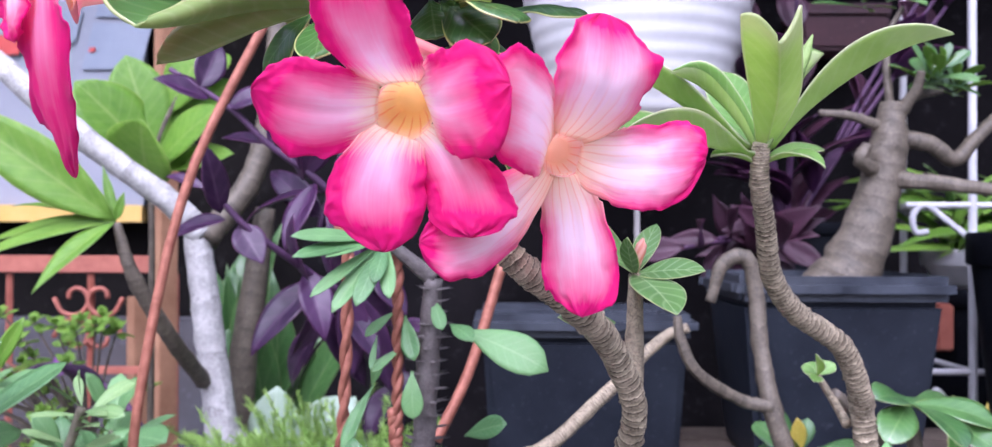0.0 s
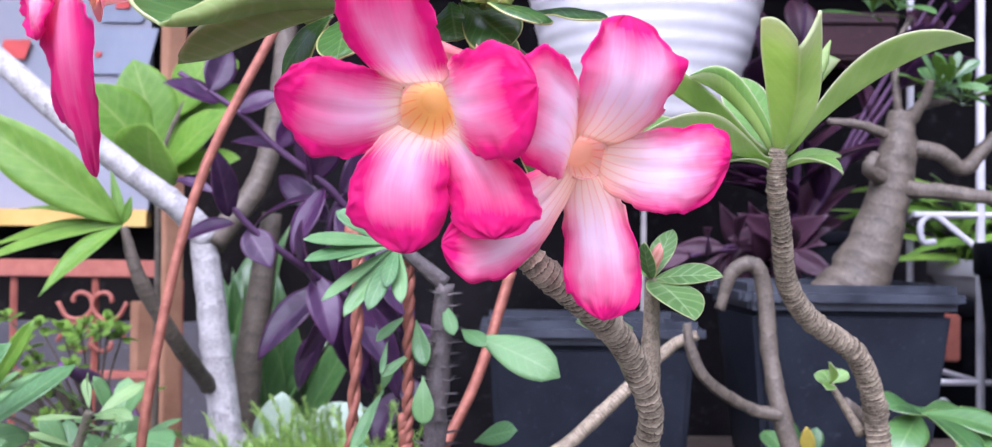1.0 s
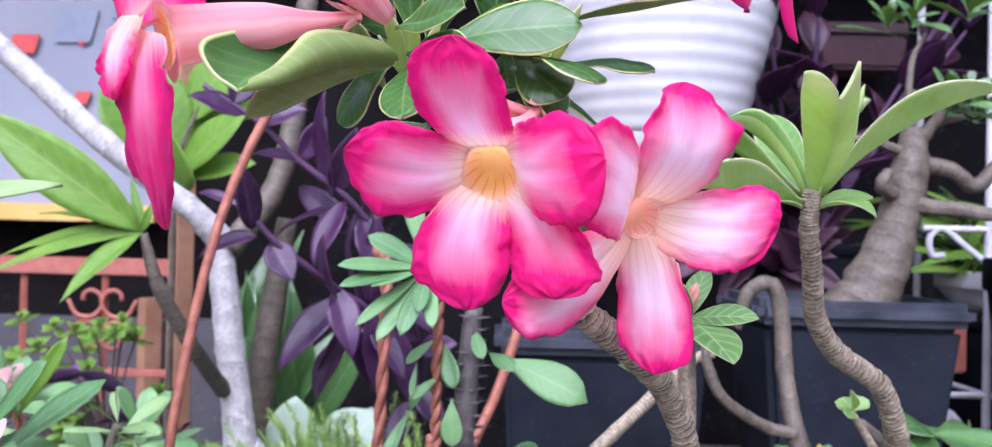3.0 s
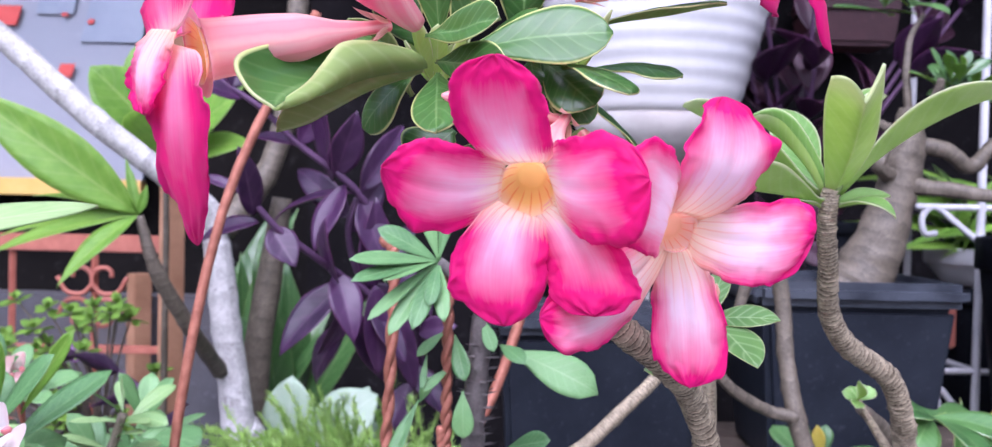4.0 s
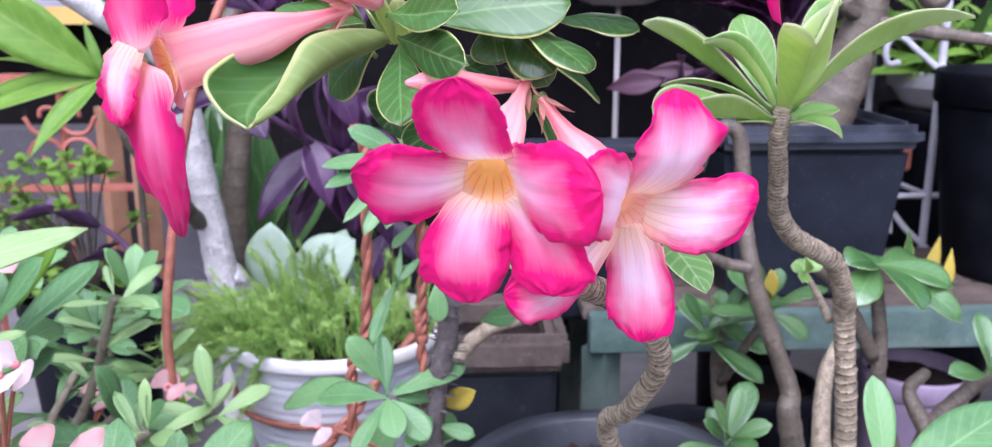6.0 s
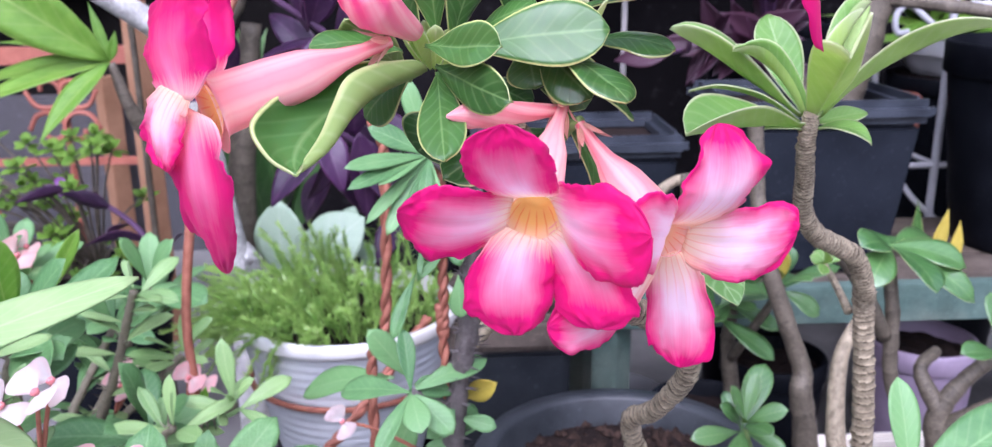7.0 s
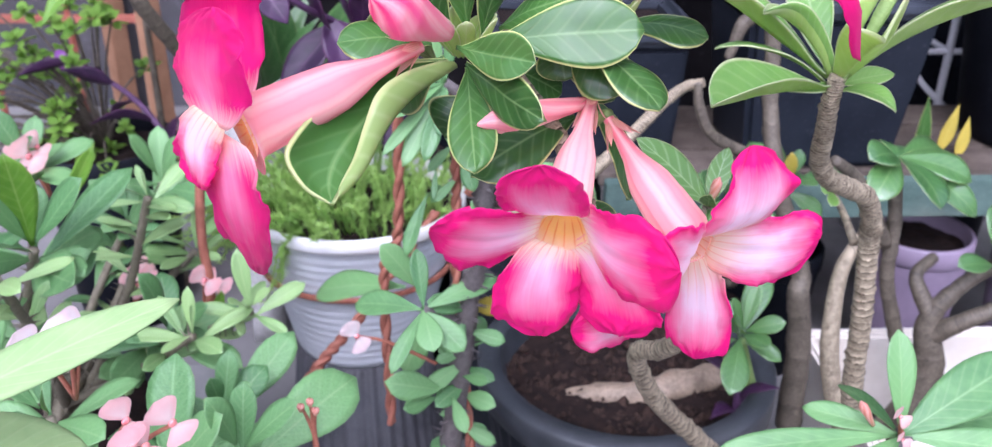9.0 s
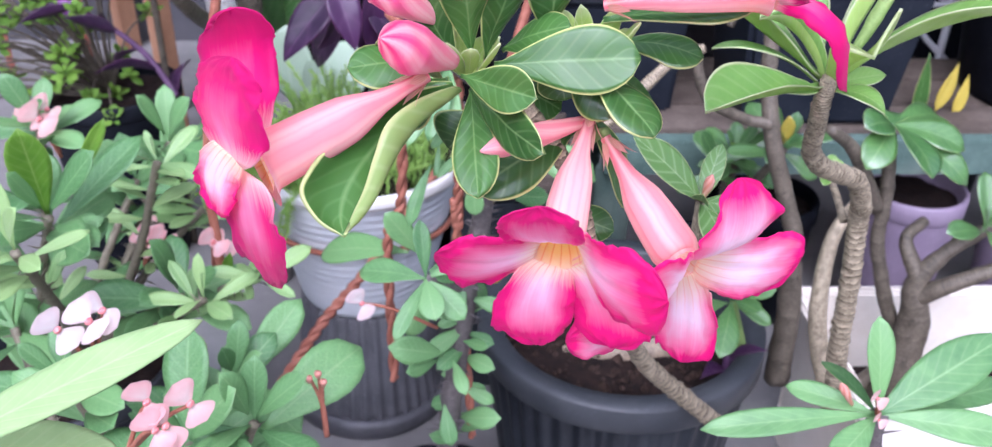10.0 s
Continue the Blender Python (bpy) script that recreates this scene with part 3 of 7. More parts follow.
# ---- flowers ----
def petal_data(length, width, r0, tilt=0.0, twist=0.0, roll=0.25, seed=0, nu=22, nv=30, ruffle=0.0019):
    """A petal along +y from the throat's rim, its face towards +z. tilt: leans forward; roll: margins turned back."""
    verts, uvs = [], []
    for j in range(nv + 1):
        s = 1.0 - (1.0 - j / nv) ** 1.7
        grow = 0.46 + 0.54 * math.sin(math.pi * 0.5 * min(1.0, s / 0.62)) ** 1.1
        end = max(0.0, 1.0 - max(0.0, (s - 0.50) / 0.501) ** 2.8) ** 0.55
        w = 0.5 * width * grow * end
        for i in range(nu + 1):
            u = i / nu * 2 - 1
            edge = max(abs(u), (s - 0.5) * 2) ** 3 if s > 0.15 else 0.0
            wob = noise.noise(V((u * 2.6 + seed * 7.7, s * 4.0 + seed, 0.3))) * 3.6 * ruffle * edge + noise.noise(V((u * 11 + seed, s * 17.0, seed))) * 1.5 * ruffle * edge
            wob *= end
            flare = 0.007 * s ** 0.7 - 0.018 * max(0, s - 0.25) ** 2 - 0.006 * max(0.0, 1 - s / 0.14) ** 2
            z = flare + (1 - s) ** 6 * 0.004 * u * u + math.tan(tilt) * length * s * 0.8 - roll * 0.30 * w * u * u + twist * u * w * s + wob
            x = u * w * (1.0 + 0.06 * noise.noise(V((s * 6.0 + seed, u * 2, 4.0))) + 0.022 * noise.noise(V((s * 31.0 + seed, u, 9.0)))) + 0.06 * width * math.sin(s * 3 + seed) * s
            y = r0 + s * length - 0.07 * length * u * u * s * end + wob * 0.8 * end
            verts.append(V((x, y, z)))
            uvs.append((i / nu, s))
    w = nu + 1
    faces = [(j * w + i, j * w + i + 1, (j + 1) * w + i + 1, (j + 1) * w + i) for j in range(nv) for i in range(nu)]
    m = len(verts)
    verts += [p - V((0, 0, 0.0005)) for p in verts]
    faces += [tuple(m + q for q in f[::-1]) for f in faces]
    ringv = [j * w for j in range(nv + 1)] + [nv * w + i for i in range(1, nu + 1)] + [j * w + nu for j in range(nv - 1, -1, -1)] + [i for i in range(nu - 1, 0, -1)]
    faces += [(a, b, m + b, m + a) for a, b in zip(ringv, ringv[1:] + ringv[:1])]
    return verts, faces, uvs + uvs


def blossom(parent, neck, throat, face, up, petals, mouth=0.0105, tube_mat=None, petal_mat=None, belly=1.0, depth=0.017, swell=0.0044, flare=1.0, throat_mat=None):
    """A trumpet flower. neck: where its tube starts; throat: the middle of its mouth; face: where it looks;
    petals: rows of (tip, width, twist, roll)."""
    neck, throat, face = V(neck), V(throat), V(face).normalized()
    ctrl = [neck, neck.lerp(throat - face * 0.026, 0.36), neck.lerp(throat - face * 0.020, 0.72), throat - face * 0.012, throat - face * 0.0055]
    fl = finish("flower", *tube_data(ctrl, [0.0025, 0.0027, swell, 0.0062 * belly, 0.0071 * belly, 0.0075 * belly, mouth * 0.92, mouth * flare], n=26, around=20, closed=False, flute=0.06), tube_mat or M_TUBE)
    under(fl, parent, "pink trumpet flower")
    inner = finish("throat", *tube_data([throat - face * depth, throat - face * (depth * 0.6 + 0.002), throat - face * 0.0050], [0.0045, mouth * 0.72, mouth * 0.97], n=14, around=24, closed="start"), throat_mat or M_THROAT)
    under(inner, fl, "yellow throat with red lines")
    m = aim(throat, throat + V(up), face)
    for k, (tip, width, twist, roll) in enumerate(petals):
        q = m.inverted() @ V(tip)
        r0 = mouth * 0.78
        length = max(0.015, math.hypot(q.x, q.y) - r0)
        v, f, uv = petal_data(length, width, r0, math.atan2(q.z + 0.0079, 0.8 * length), twist, roll, seed=k + 1 + throat.x * 50)
        turn = m @ pose(0, 0, 0.0, 0, 0, math.degrees(math.atan2(-q.x, q.y)))
        pt = finish("petal", [turn @ p for p in v], f, uv, petal_mat or M_PETAL)
        under(pt, fl)
    for k in range(5):
        a = k * 1.2566
        ax = (ctrl[1] - neck).normalized()
        sx = ax.orthogonal().normalized()
        out = sx * math.cos(a) + ax.cross(sx) * math.sin(a)
        b = neck + out * 0.002
        v, f, uv, ix = leaf_data(0.014, 0.0038, kind="lance", fold=0.2, bend=-0.08)
        mm = aim(b, b + ax * 0.8 + out * 0.45, out)
        under(finish("sepal", [mm @ p for p in v], f, uv, M_SEPAL), fl)
    return fl


def sheet(name, rows, mats, parent, label="", thick=0.0006):
    """A thin curved body over a grid of points, its front along row x column."""
    nv, nu = len(rows) - 1, len(rows[0]) - 1
    front, uvs, back = [], [], []
    for j in range(nv + 1):
        for i in range(nu + 1):
            du = rows[j][min(i + 1, nu)] - rows[j][max(i - 1, 0)]
            dv = rows[min(j + 1, nv)][i] - rows[max(j - 1, 0)][i]
            n = du.cross(dv)
            n = n.normalized() if n.length > 1e-12 else V((0, 0, 1))
            front.append(rows[j][i])
            back.append(rows[j][i] - n * thick)
            uvs.append((i / nu, j / nv))
    w = nu + 1
    faces = [(j * w + i, j * w + i + 1, (j + 1) * w + i + 1, (j + 1) * w + i) for j in range(nv) for i in range(nu)]
    m = len(front)
    index = [0] * len(faces) + [1] * len(faces)
    faces += [tuple(m + q for q in f[::-1]) for f in faces]
    ringv = [j * w for j in range(nv + 1)] + [nv * w + i for i in range(1, nu + 1)] + [j * w + nu for j in range(nv - 1, -1, -1)] + [i for i in range(nu - 1, 0, -1)]
    for a, b in zip(ringv, ringv[1:] + ringv[:1]):
        faces.append((a, b, m + b, m + a))
        index.append(1)
    two = isinstance(mats, (list, tuple))
    ob = finish(name, front + back, faces, uvs + uvs, mats, index=index if two else None)
    return under(ob, parent, label)


def spanned(base_a, base_b, a, b, tip, crown=0.25, ruffle=0.0016, seed=1.0, nu=26, nv=44, blunt=2.7, sag=0.0):
    """Rows of points over a petal. base_a, base_b: its foot; a, b: its widest margins, left and right with the tip up; crown: how far its middle stands proud."""
    base_a, base_b, a, b, tip = (V(p) for p in (base_a, base_b, a, b, tip))
    foot, belly, h0, h1 = (base_a + base_b) / 2, (a + b) / 2, (base_b - base_a) / 2, (b - a) / 2
    vs = min(0.8, max(0.35, (belly - foot).length / ((belly - foot).length + (tip - belly).length)))
    face = h1.cross(tip - foot).normalized()
    rows = []
    for j in range(nv + 1):
        s = 1.0 - (1.0 - j / nv) ** 1.7
        x = s
        c = foot * ((x - vs) * (x - 1) / vs) + belly * (x * (x - 1) / (vs * (vs - 1))) + tip * (x * (x - vs) / (1 - vs))
        if s < vs:
            g = math.sin(math.pi * 0.5 * s / vs) ** 0.58
            h, end = h0.lerp(h1, g), 1.0
        else:
            end = max(0.0, 1.0 - ((s - vs) / (1 - vs)) ** blunt) ** 0.60
            h = h1 * end
        row = []
        for i in range(nu + 1):
            u = i / nu * 2 - 1
            edge = max(abs(u), (s - 0.5) * 2) ** 3 if s > 0.15 else 0.0
            wob = ruffle * edge * min(1.0, end * 1.3) * (3.0 * noise.noise(V((u * 2.6 + seed * 7.7, s * 4.0 + seed, 0.3))) + 1.6 * noise.noise(V((u * 9 + seed, s * 15.0, seed))))
            jag = 1.0 + 0.075 * noise.noise(V((s * 7.0 + seed, u * 2, 4.0))) + 0.030 * noise.noise(V((s * 30.0 + seed, u * 3, 9.0)))
            p = c + h * (u * jag) + face * (0.6 * crown * h.length * (1 - u * u) * min(1.0, 2.2 * s) - 0.0016 * math.exp(-(u / 0.12) ** 2) * s * (1 - s) * 2 + wob * 0.8)
            p += (tip - foot).normalized() * (wob * 0.7 * edge + sag * (1 - u * u) * max(0.0, 1 - s / 0.3) ** 2)
            row.append(p)
        rows.append(row)
    return rows


def rounded_petals(flower, throat, face, mouth, petals, mat, seed=0.0):
    """Petals round a throat, in turn clockwise: rows of (left, right, tip, crown)."""
    throat, face = V(throat), V(face).normalized()

    def rim(p, q):
        d = (V(p) + V(q)) / 2 - throat
        d = (d - d.dot(face) * face).normalized()
        return throat + d * mouth * 0.97 - face * 0.0055

    n = len(petals)
    for k, (a, b, tip, crown) in enumerate(petals):
        base_a = rim(petals[k - 1][1], a)
        base_b = rim(b, petals[(k + 1) % n][0])
        lap = (base_b - base_a) * 0.16
        rows = spanned(base_a - lap - face * 0.0007, base_b + lap + face * 0.0002, a, b, tip, crown, seed=seed + k * 1.37, sag=mouth * 0.09, blunt=1.75 + 0.3 * (k * 1.7 % 1.9))
        sheet("petal", rows, mat, flower, thick=0.0005)


def ribbon(parent, points, widths, facing, mat, name="petal", label="", cup=0.0, ruffle=0.0012, seed=1.0, nu=12, nv=26, thick=0.0006):
    """A petal or leaf that twists along a line of points; facing: where its front looks, station by station."""
    mids, tans = spline(points, nv + 1)
    rows = []
    for j, (p, t) in enumerate(zip(mids, tans)):
        s = j / nv
        f = V([along([q[c] for q in facing], s) for c in range(3)])
        f = (f - f.dot(t) * t).normalized()
        side = t.cross(f)
        w = 0.5 * along(widths, s)
        if s > 0.86:
            w *= math.sqrt(max(0.0004, 1.0 - ((s - 0.86) / 0.14) ** 2.2))
        row = []
        for i in range(nu + 1):
            u = i / nu * 2 - 1
            wob = ruffle * abs(u) ** 2 * (1.6 * noise.noise(V((u * 1.5 + seed * 5.1, s * 7.0, seed))) + 0.9 * noise.noise(V((u * 3.0 + seed, s * 19.0, seed))))
            row.append(p + side * (u * w * (1 + 0.10 * noise.noise(V((s * 9.0, seed + u, 3.0))))) + f * (cup * w * u * u + wob))
        rows.append(row)
    return sheet(name, rows, mat, parent, label, thick)


def bud(parent, base, tip, r, mat=None):
    base, tip = V(base), V(tip)
    d = tip - base
    ob = tube("bud", [base, base + d * 0.45, base + d * 0.75, tip], [r * 0.35, r * 0.7, r, r * 0.85, r * 0.1], mat or M_BUD, parent, "closed pink flower bud", n=20, around=14, twist=2.0, flute=0.1, rough=0.1)
    return ob


# ---- pots ----
def pot(name, centre, rim, height, mat, label, lip=0.02, wall=0.006, taper=0.75, flutes=0, depth=0.0, soil=0.03, ribs=0, rib=0.0, around=64, group="", rim_mat=None):
    """A round pot; centre: the middle of its foot."""
    th = thing(name, centre, label, "plant pot", group)
    foot = rim * taper
    prof = [(0.0, 0.0), (foot * 0.97, 0.0), (foot, 0.004)]
    n = max(10, ribs * 6)
    for k in range(1, n):
        s = k / n
        z = 0.004 + s * (height - lip - 0.004)
        r = foot + (rim * 0.955 - foot) * (z / (height - lip))
        if ribs:
            r -= rib * (0.5 + 0.5 * math.cos(2 * math.pi * s * ribs))
        prof.append((r, z))
    body = lathe("body", prof + [(rim * 0.955, height - lip), (rim * 0.955 - wall * 0.5, height - lip * 0.5)], centre, mat, th, flutes=flutes, depth=depth, around=max(around, flutes * 6))
    ring = [(rim * 0.955 - wall * 0.4, height - lip), (rim - 0.002, height - lip), (rim, height - lip + 0.003), (rim, height - 0.003), (rim - 0.002, height), (rim - wall, height), (rim - wall - 0.002, height - 0.003), (rim * 0.93 - wall, height - soil * 1.3)]
    lathe("rim", ring, centre, rim_mat or mat, th, around=around)
    thing_soil(th, centre, rim * 0.945 - wall, height - soil)
    return th


def thing_soil(parent, centre, radius, level):
    verts, faces, uvs = [V(centre) + V((0, 0, level))], [], [(0.5, 0.5)]
    rows, around = 14, 48
    for i in range(1, rows + 1):
        for k in range(around):
            a = 2 * math.pi * k / around
            r = radius * i / rows
            p = V(centre) + V((r * math.cos(a), r * math.sin(a), level))
            p.z += 0.004 * noise.noise(p * 55) + 0.003 * noise.noise(p * 160)
            verts.append(p)
            uvs.append((0.5 + 0.5 * r, 0.5))
    for k in range(around):
        faces.append((0, 1 + k, 1 + (k + 1) % around))
    for i in range(rows - 1):
        for k in range(around):
            a, b = 1 + i * around + k, 1 + i * around + (k + 1) % around
            faces.append((a, a + around, b + around, b))
    return under(finish("soil", verts, faces, uvs, M_SOIL), parent, "dark crumbly soil")


def bracts(parent, at, face, size, mat, name="flower"):
    """A crown-of-thorns flower: two round bracts and a small heart."""
    face = V(face).normalized()
    up = V((0.1, 0.2, 1))
    m = aim(at, V(at) + (up - up.dot(face) * face), face)
    verts, faces, uvs = [], [], []
    for sgn in (0, 180):
        v, f, uv, ix = leaf_data(size * 1.10, size * 1.42, kind="round", fold=0.22, curl=0.10, nu=10, nv=10, bend=0.05, wave=0.06, seed=at[0] * 90 + sgn)
        turn = m @ pose(0, 0, 0, 26, 0, sgn + 35 + 500 * at[0] % 40)
        n = len(verts)
        verts += [turn @ p for p in v]
        faces += [tuple(n + q for q in ff) for ff in f]
        uvs += [(a, b * 0.85) for a, b in uv]
    fl = under(finish(name, verts, faces, uvs, mat), parent, "pale pink two-bract flower")
    under(finish("flower_heart", *tube_data([V(at), V(at) + face * size * 0.22, V(at) + face * size * 0.42], [size * 0.10, size * 0.17, size * 0.05], n=8, around=10, flute=0.15), M_BRACT_HEART), fl)
    return fl

# ---- the place ----
GROUND = 0.27
v, f = box_data((-30, -30, GROUND - 0.1), (30, 30, GROUND))
tagged(finish("ground", v, f, None, M_YARD, False), "grey concrete yard floor", "ground", kind="structure")
# back walls, darkened by colour where dense foliage would shade them
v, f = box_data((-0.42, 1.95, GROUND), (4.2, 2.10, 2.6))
tagged(finish("wall_back", v, f, None, M_WALL_SHADED, False), "plaster wall behind the plants, shade put into its near-black colour", "wall", kind="structure")
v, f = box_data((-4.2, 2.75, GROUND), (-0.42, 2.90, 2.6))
tagged(finish("wall_left", v, f, None, M_WALL_GREY_SHADED, False), "plaster wall beyond the gate, coloured near-black for shade", "wall", kind="structure")
v, f = box_data((-4.2, 2.35, GROUND), (-0.62, 2.45, 0.677))
tagged(finish("low_wall", v, f, None, M_BLOCK, False), "low grey block wall behind the gate", "wall", kind="structure")
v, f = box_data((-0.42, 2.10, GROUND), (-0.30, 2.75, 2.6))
tagged(finish("wall_return", v, f, None, M_WALL_SHADED, False), "short wall joining the two walls, coloured near-black for shade", "wall", kind="structure")
# added walls, never in view: they limit sky reflections and bounce light forward
for name, lo, hi in (("wall_front", (-4.2, -3.2, GROUND), (4.2, -3.05, 1.5)), ("wall_west", (-4.35, -3.2, GROUND), (-4.2, 2.9, 2.6)), ("wall_east", (4.2, -3.2, GROUND), (4.35, 2.1, 2.6))):
    v, f = box_data(lo, hi)
    tagged(finish(name, v, f, None, M_ADDED_WALL, False), "unseen plaster wall added around the yard to shape light", "wall", kind="structure")
# two unseen roof slabs, added to keep sky light off the back
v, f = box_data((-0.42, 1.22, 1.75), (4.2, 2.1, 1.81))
tagged(finish("eaves_low", v, f, None, M_WALL_SHADED, False), "unseen low eaves added to shade the benches", "eaves", kind="structure")
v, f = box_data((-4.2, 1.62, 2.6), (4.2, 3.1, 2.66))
tagged(finish("eaves", v, f, None, M_WALL_SHADED, False), "unseen high eaves added to shade the back walls", "eaves", kind="structure")

BENCH = 0.618

def planter(name, lo, hi, mat, label, taper=0.02, rimw=0.012, rimh=0.03, rim_mat=None):
    lo, hi = V(lo), V(hi)
    th = thing(name, ((lo.x + hi.x) / 2, (lo.y + hi.y) / 2, lo.z), label, "planter")
    box("body", lo, (hi.x, hi.y, hi.z - rimh), mat, th, bevel=0.008, taper=taper)
    z0 = hi.z - rimh
    w = rimw
    box("rim", (lo.x - w, lo.y - w, z0), (hi.x + w, lo.y + w, hi.z), rim_mat or mat, th, bevel=0.010)
    box("rim", (lo.x - w, hi.y - w, z0), (hi.x + w, hi.y + w, hi.z), rim_mat or mat, th, bevel=0.010)
    box("rim", (lo.x - w, lo.y + w, z0), (lo.x + w, hi.y - w, hi.z), rim_mat or mat, th, bevel=0.010)
    box("rim", (hi.x - w, lo.y + w, z0), (hi.x + w, hi.y - w, hi.z), rim_mat or mat, th, bevel=0.010)
    box("soil", (lo.x + w, lo.y + w, z0 + 0.001), (hi.x - w, hi.y - w, z0 + 0.008), M_SOIL, th, "dark soil")
    return th


# ---- the flowering desert rose in its big black pot ----
POT = V((0.102, 0.75, GROUND))
pot("black_plant_pot", POT, 0.150, 0.285, M_DARKGREY, "large dark grey ribbed plastic pot of brown soil", lip=0.030, wall=0.022, taper=0.74, flutes=40, depth=0.035, soil=0.030, around=96, rim_mat=M_RIM_GREY_LIT)

rose = thing("desert_rose", (0.156, 0.660, 0.509), "desert rose with pink trumpet flowers and ringed grey stem", "flowering plant")
tube("stem", [(0.176, 0.620, 0.522), (0.114, 0.575, 0.606), (0.075, 0.530, 0.672), (0.052, 0.490, 0.734), (0.059, 0.450, 0.765), (0.065, 0.405, 0.811), (0.054, 0.385, 0.841), (0.041, 0.360, 0.859), (0.024, 0.335, 0.874), (0.007, 0.318, 0.887), (-0.010, 0.322, 0.908), (-0.021, 0.333, 0.942), (-0.050, 0.345, 0.982)],
     [0.0082, 0.0075, 0.0068, 0.0062, 0.0058, 0.0058, 0.0059, 0.0062, 0.0060, 0.0055, 0.0046, 0.0040, 0.0038], M_STEM, rose, n=460, around=16, rough=0.06, rings=112, scar=0.15)
tube("flower_stalk", [(-0.021, 0.335, 0.945), (-0.012, 0.336, 0.958), (-0.006, 0.331, 0.963)], [0.0034, 0.0028, 0.0024], M_STEM_GREEN, rose, n=16, around=10, rough=0.1)
TL = [M_LEAF, M_LEAF_UNDER]
CROWN, CROWN2 = (-0.067, 0.345, 0.986), (-0.013, 0.350, 0.989)


def big_leaf(base, tip, width, face=(0, -0.5, 0.85), **kw):
    args = dict(kind="spoon", thick=0.0012, nu=10, nv=18, wave=0.028, fold=0.10, curl=0.22, bend=0.07, seed=rng.uniform(0, 9))
    args.update(kw)
    leaf(rose, base, tip, width, face, TL, **args)


# the great leaf whose margin is rolled over
LEFT = [(-0.0745, 0.3228, 0.9885), (-0.0900, 0.3060, 0.9915), (-0.1035, 0.2905, 0.9910), (-0.1153, 0.2743, 0.9868), (-0.1237, 0.2590, 0.9810), (-0.1255, 0.2535, 0.9760), (-0.1205, 0.2500, 0.9680), (-0.1122, 0.2485, 0.9620)]
FOLD = [(-0.0699, 0.3222, 0.9865), (-0.0890, 0.3020, 0.9800), (-0.1020, 0.2800, 0.9710), (-0.1080, 0.2620, 0.9650), (-0.1118, 0.2485, 0.9618)]
RIM = [(-0.0728, 0.3160, 0.9904), (-0.0878, 0.2990, 0.9910), (-0.0978, 0.2856, 0.9879), (-0.1022, 0.2757, 0.9790), (-0.1055, 0.2640, 0.9705), (-0.1116, 0.2490, 0.9622)]
BULGE = V((0.717, -0.617, 0.326))
lefts, folds, rims = spline(LEFT, 37)[0], spline(FOLD, 37)[0], spline(RIM, 37)[0]
rows = []
for j, (p, q, r) in enumerate(zip(lefts, folds, rims)):
    s = j / 36
    swell = math.sin(math.pi * min(1.0, s * 1.05)) ** 0.6
    row = []
    for i in range(9):
        w = i / 8
        row.append(r.lerp(q, w) + BULGE * (0.0045 * swell * math.sin(math.pi * w) ** 0.8) + (q - p).normalized() * (0.0035 * swell * math.sin(math.pi * w)))
    for i in range(1, 16):
        w = i / 15
        row.append(q.lerp(p, w) - BULGE * (0.0040 * swell * math.sin(math.pi * w)) + BULGE * 0.0011 * swell * w * noise.noise(V((s * 6, w * 2, 1))))
    rows.append(row)
sheet("leaf", rows, TL, rose, "large green leaf rolled over along one margin", thick=0.0012)


# the leaf folded like a keel beneath it
edges = spline([(-0.072, 0.324, 0.987), (-0.085, 0.314, 0.986), (-0.107, 0.304, 0.979), (-0.117, 0.296, 0.970), (-0.1205, 0.2905, 0.960)], 29)[0]
keels = spline([(-0.072, 0.324, 0.985), (-0.091, 0.318, 0.977), (-0.104, 0.308, 0.968), (-0.112, 0.300, 0.962), (-0.1207, 0.2895, 0.958)], 29)[0]
rows = []
for j, (p, q) in enumerate(zip(edges, keels)):
    swell = math.sin(math.pi * min(1.0, 0.04 + 0.96 * j / 28)) ** 0.6
    far = q + V((-0.004, 0.012, 0.009)) * swell
    rows.append([p.lerp(q, i / 8) + V((0.001, -0.003, -0.001)) * swell * math.sin(math.pi * i / 8) for i in range(9)] + [q.lerp(far, i / 7) for i in range(1, 8)])
sheet("leaf", rows, TL, rose, "olive-green leaf folded along its midrib", thick=0.0012)


def laid_leaf(base, tip, left, right, **kw):
    """A leaf by its foot, tip and widest margins, left and right with the tip up."""
    across, down = V(right) - V(left), V(tip) - V(base)
    big_leaf(base, tip, across.length, across.cross(down), **kw)


laid_leaf((-0.0653, 0.3260, 0.9850), (-0.0632, 0.2819, 0.9581), (-0.0598, 0.2890, 0.9683), (-0.0765, 0.2975, 0.9703), fold=0.18, bend=0.03)
laid_leaf((-0.0660, 0.3200, 0.9880), (-0.0396, 0.2760, 0.9799), (-0.0487, 0.2872, 0.9951), (-0.0560, 0.2918, 0.9790), fold=0.22, bend=0.03)
laid_leaf((-0.0698, 0.3120, 0.9965), (-0.0421, 0.2844, 0.9987), (-0.0539, 0.2990, 1.0087), (-0.0570, 0.2900, 0.9930), fold=0.50, bend=-0.02)
laid_leaf((-0.0560, 0.3300, 0.9940), (0.0030, 0.3200, 1.0010), (-0.0237, 0.3079, 1.0190), (-0.0270, 0.2953, 0.9935), fold=0.12, bend=0.05, curl=0.05, wave=0.014)
big_leaf((0.000, 0.362, 0.993), (0.0372, 0.3508, 0.9897), 0.021, (0.1, -0.45, 0.9), fold=0.12)
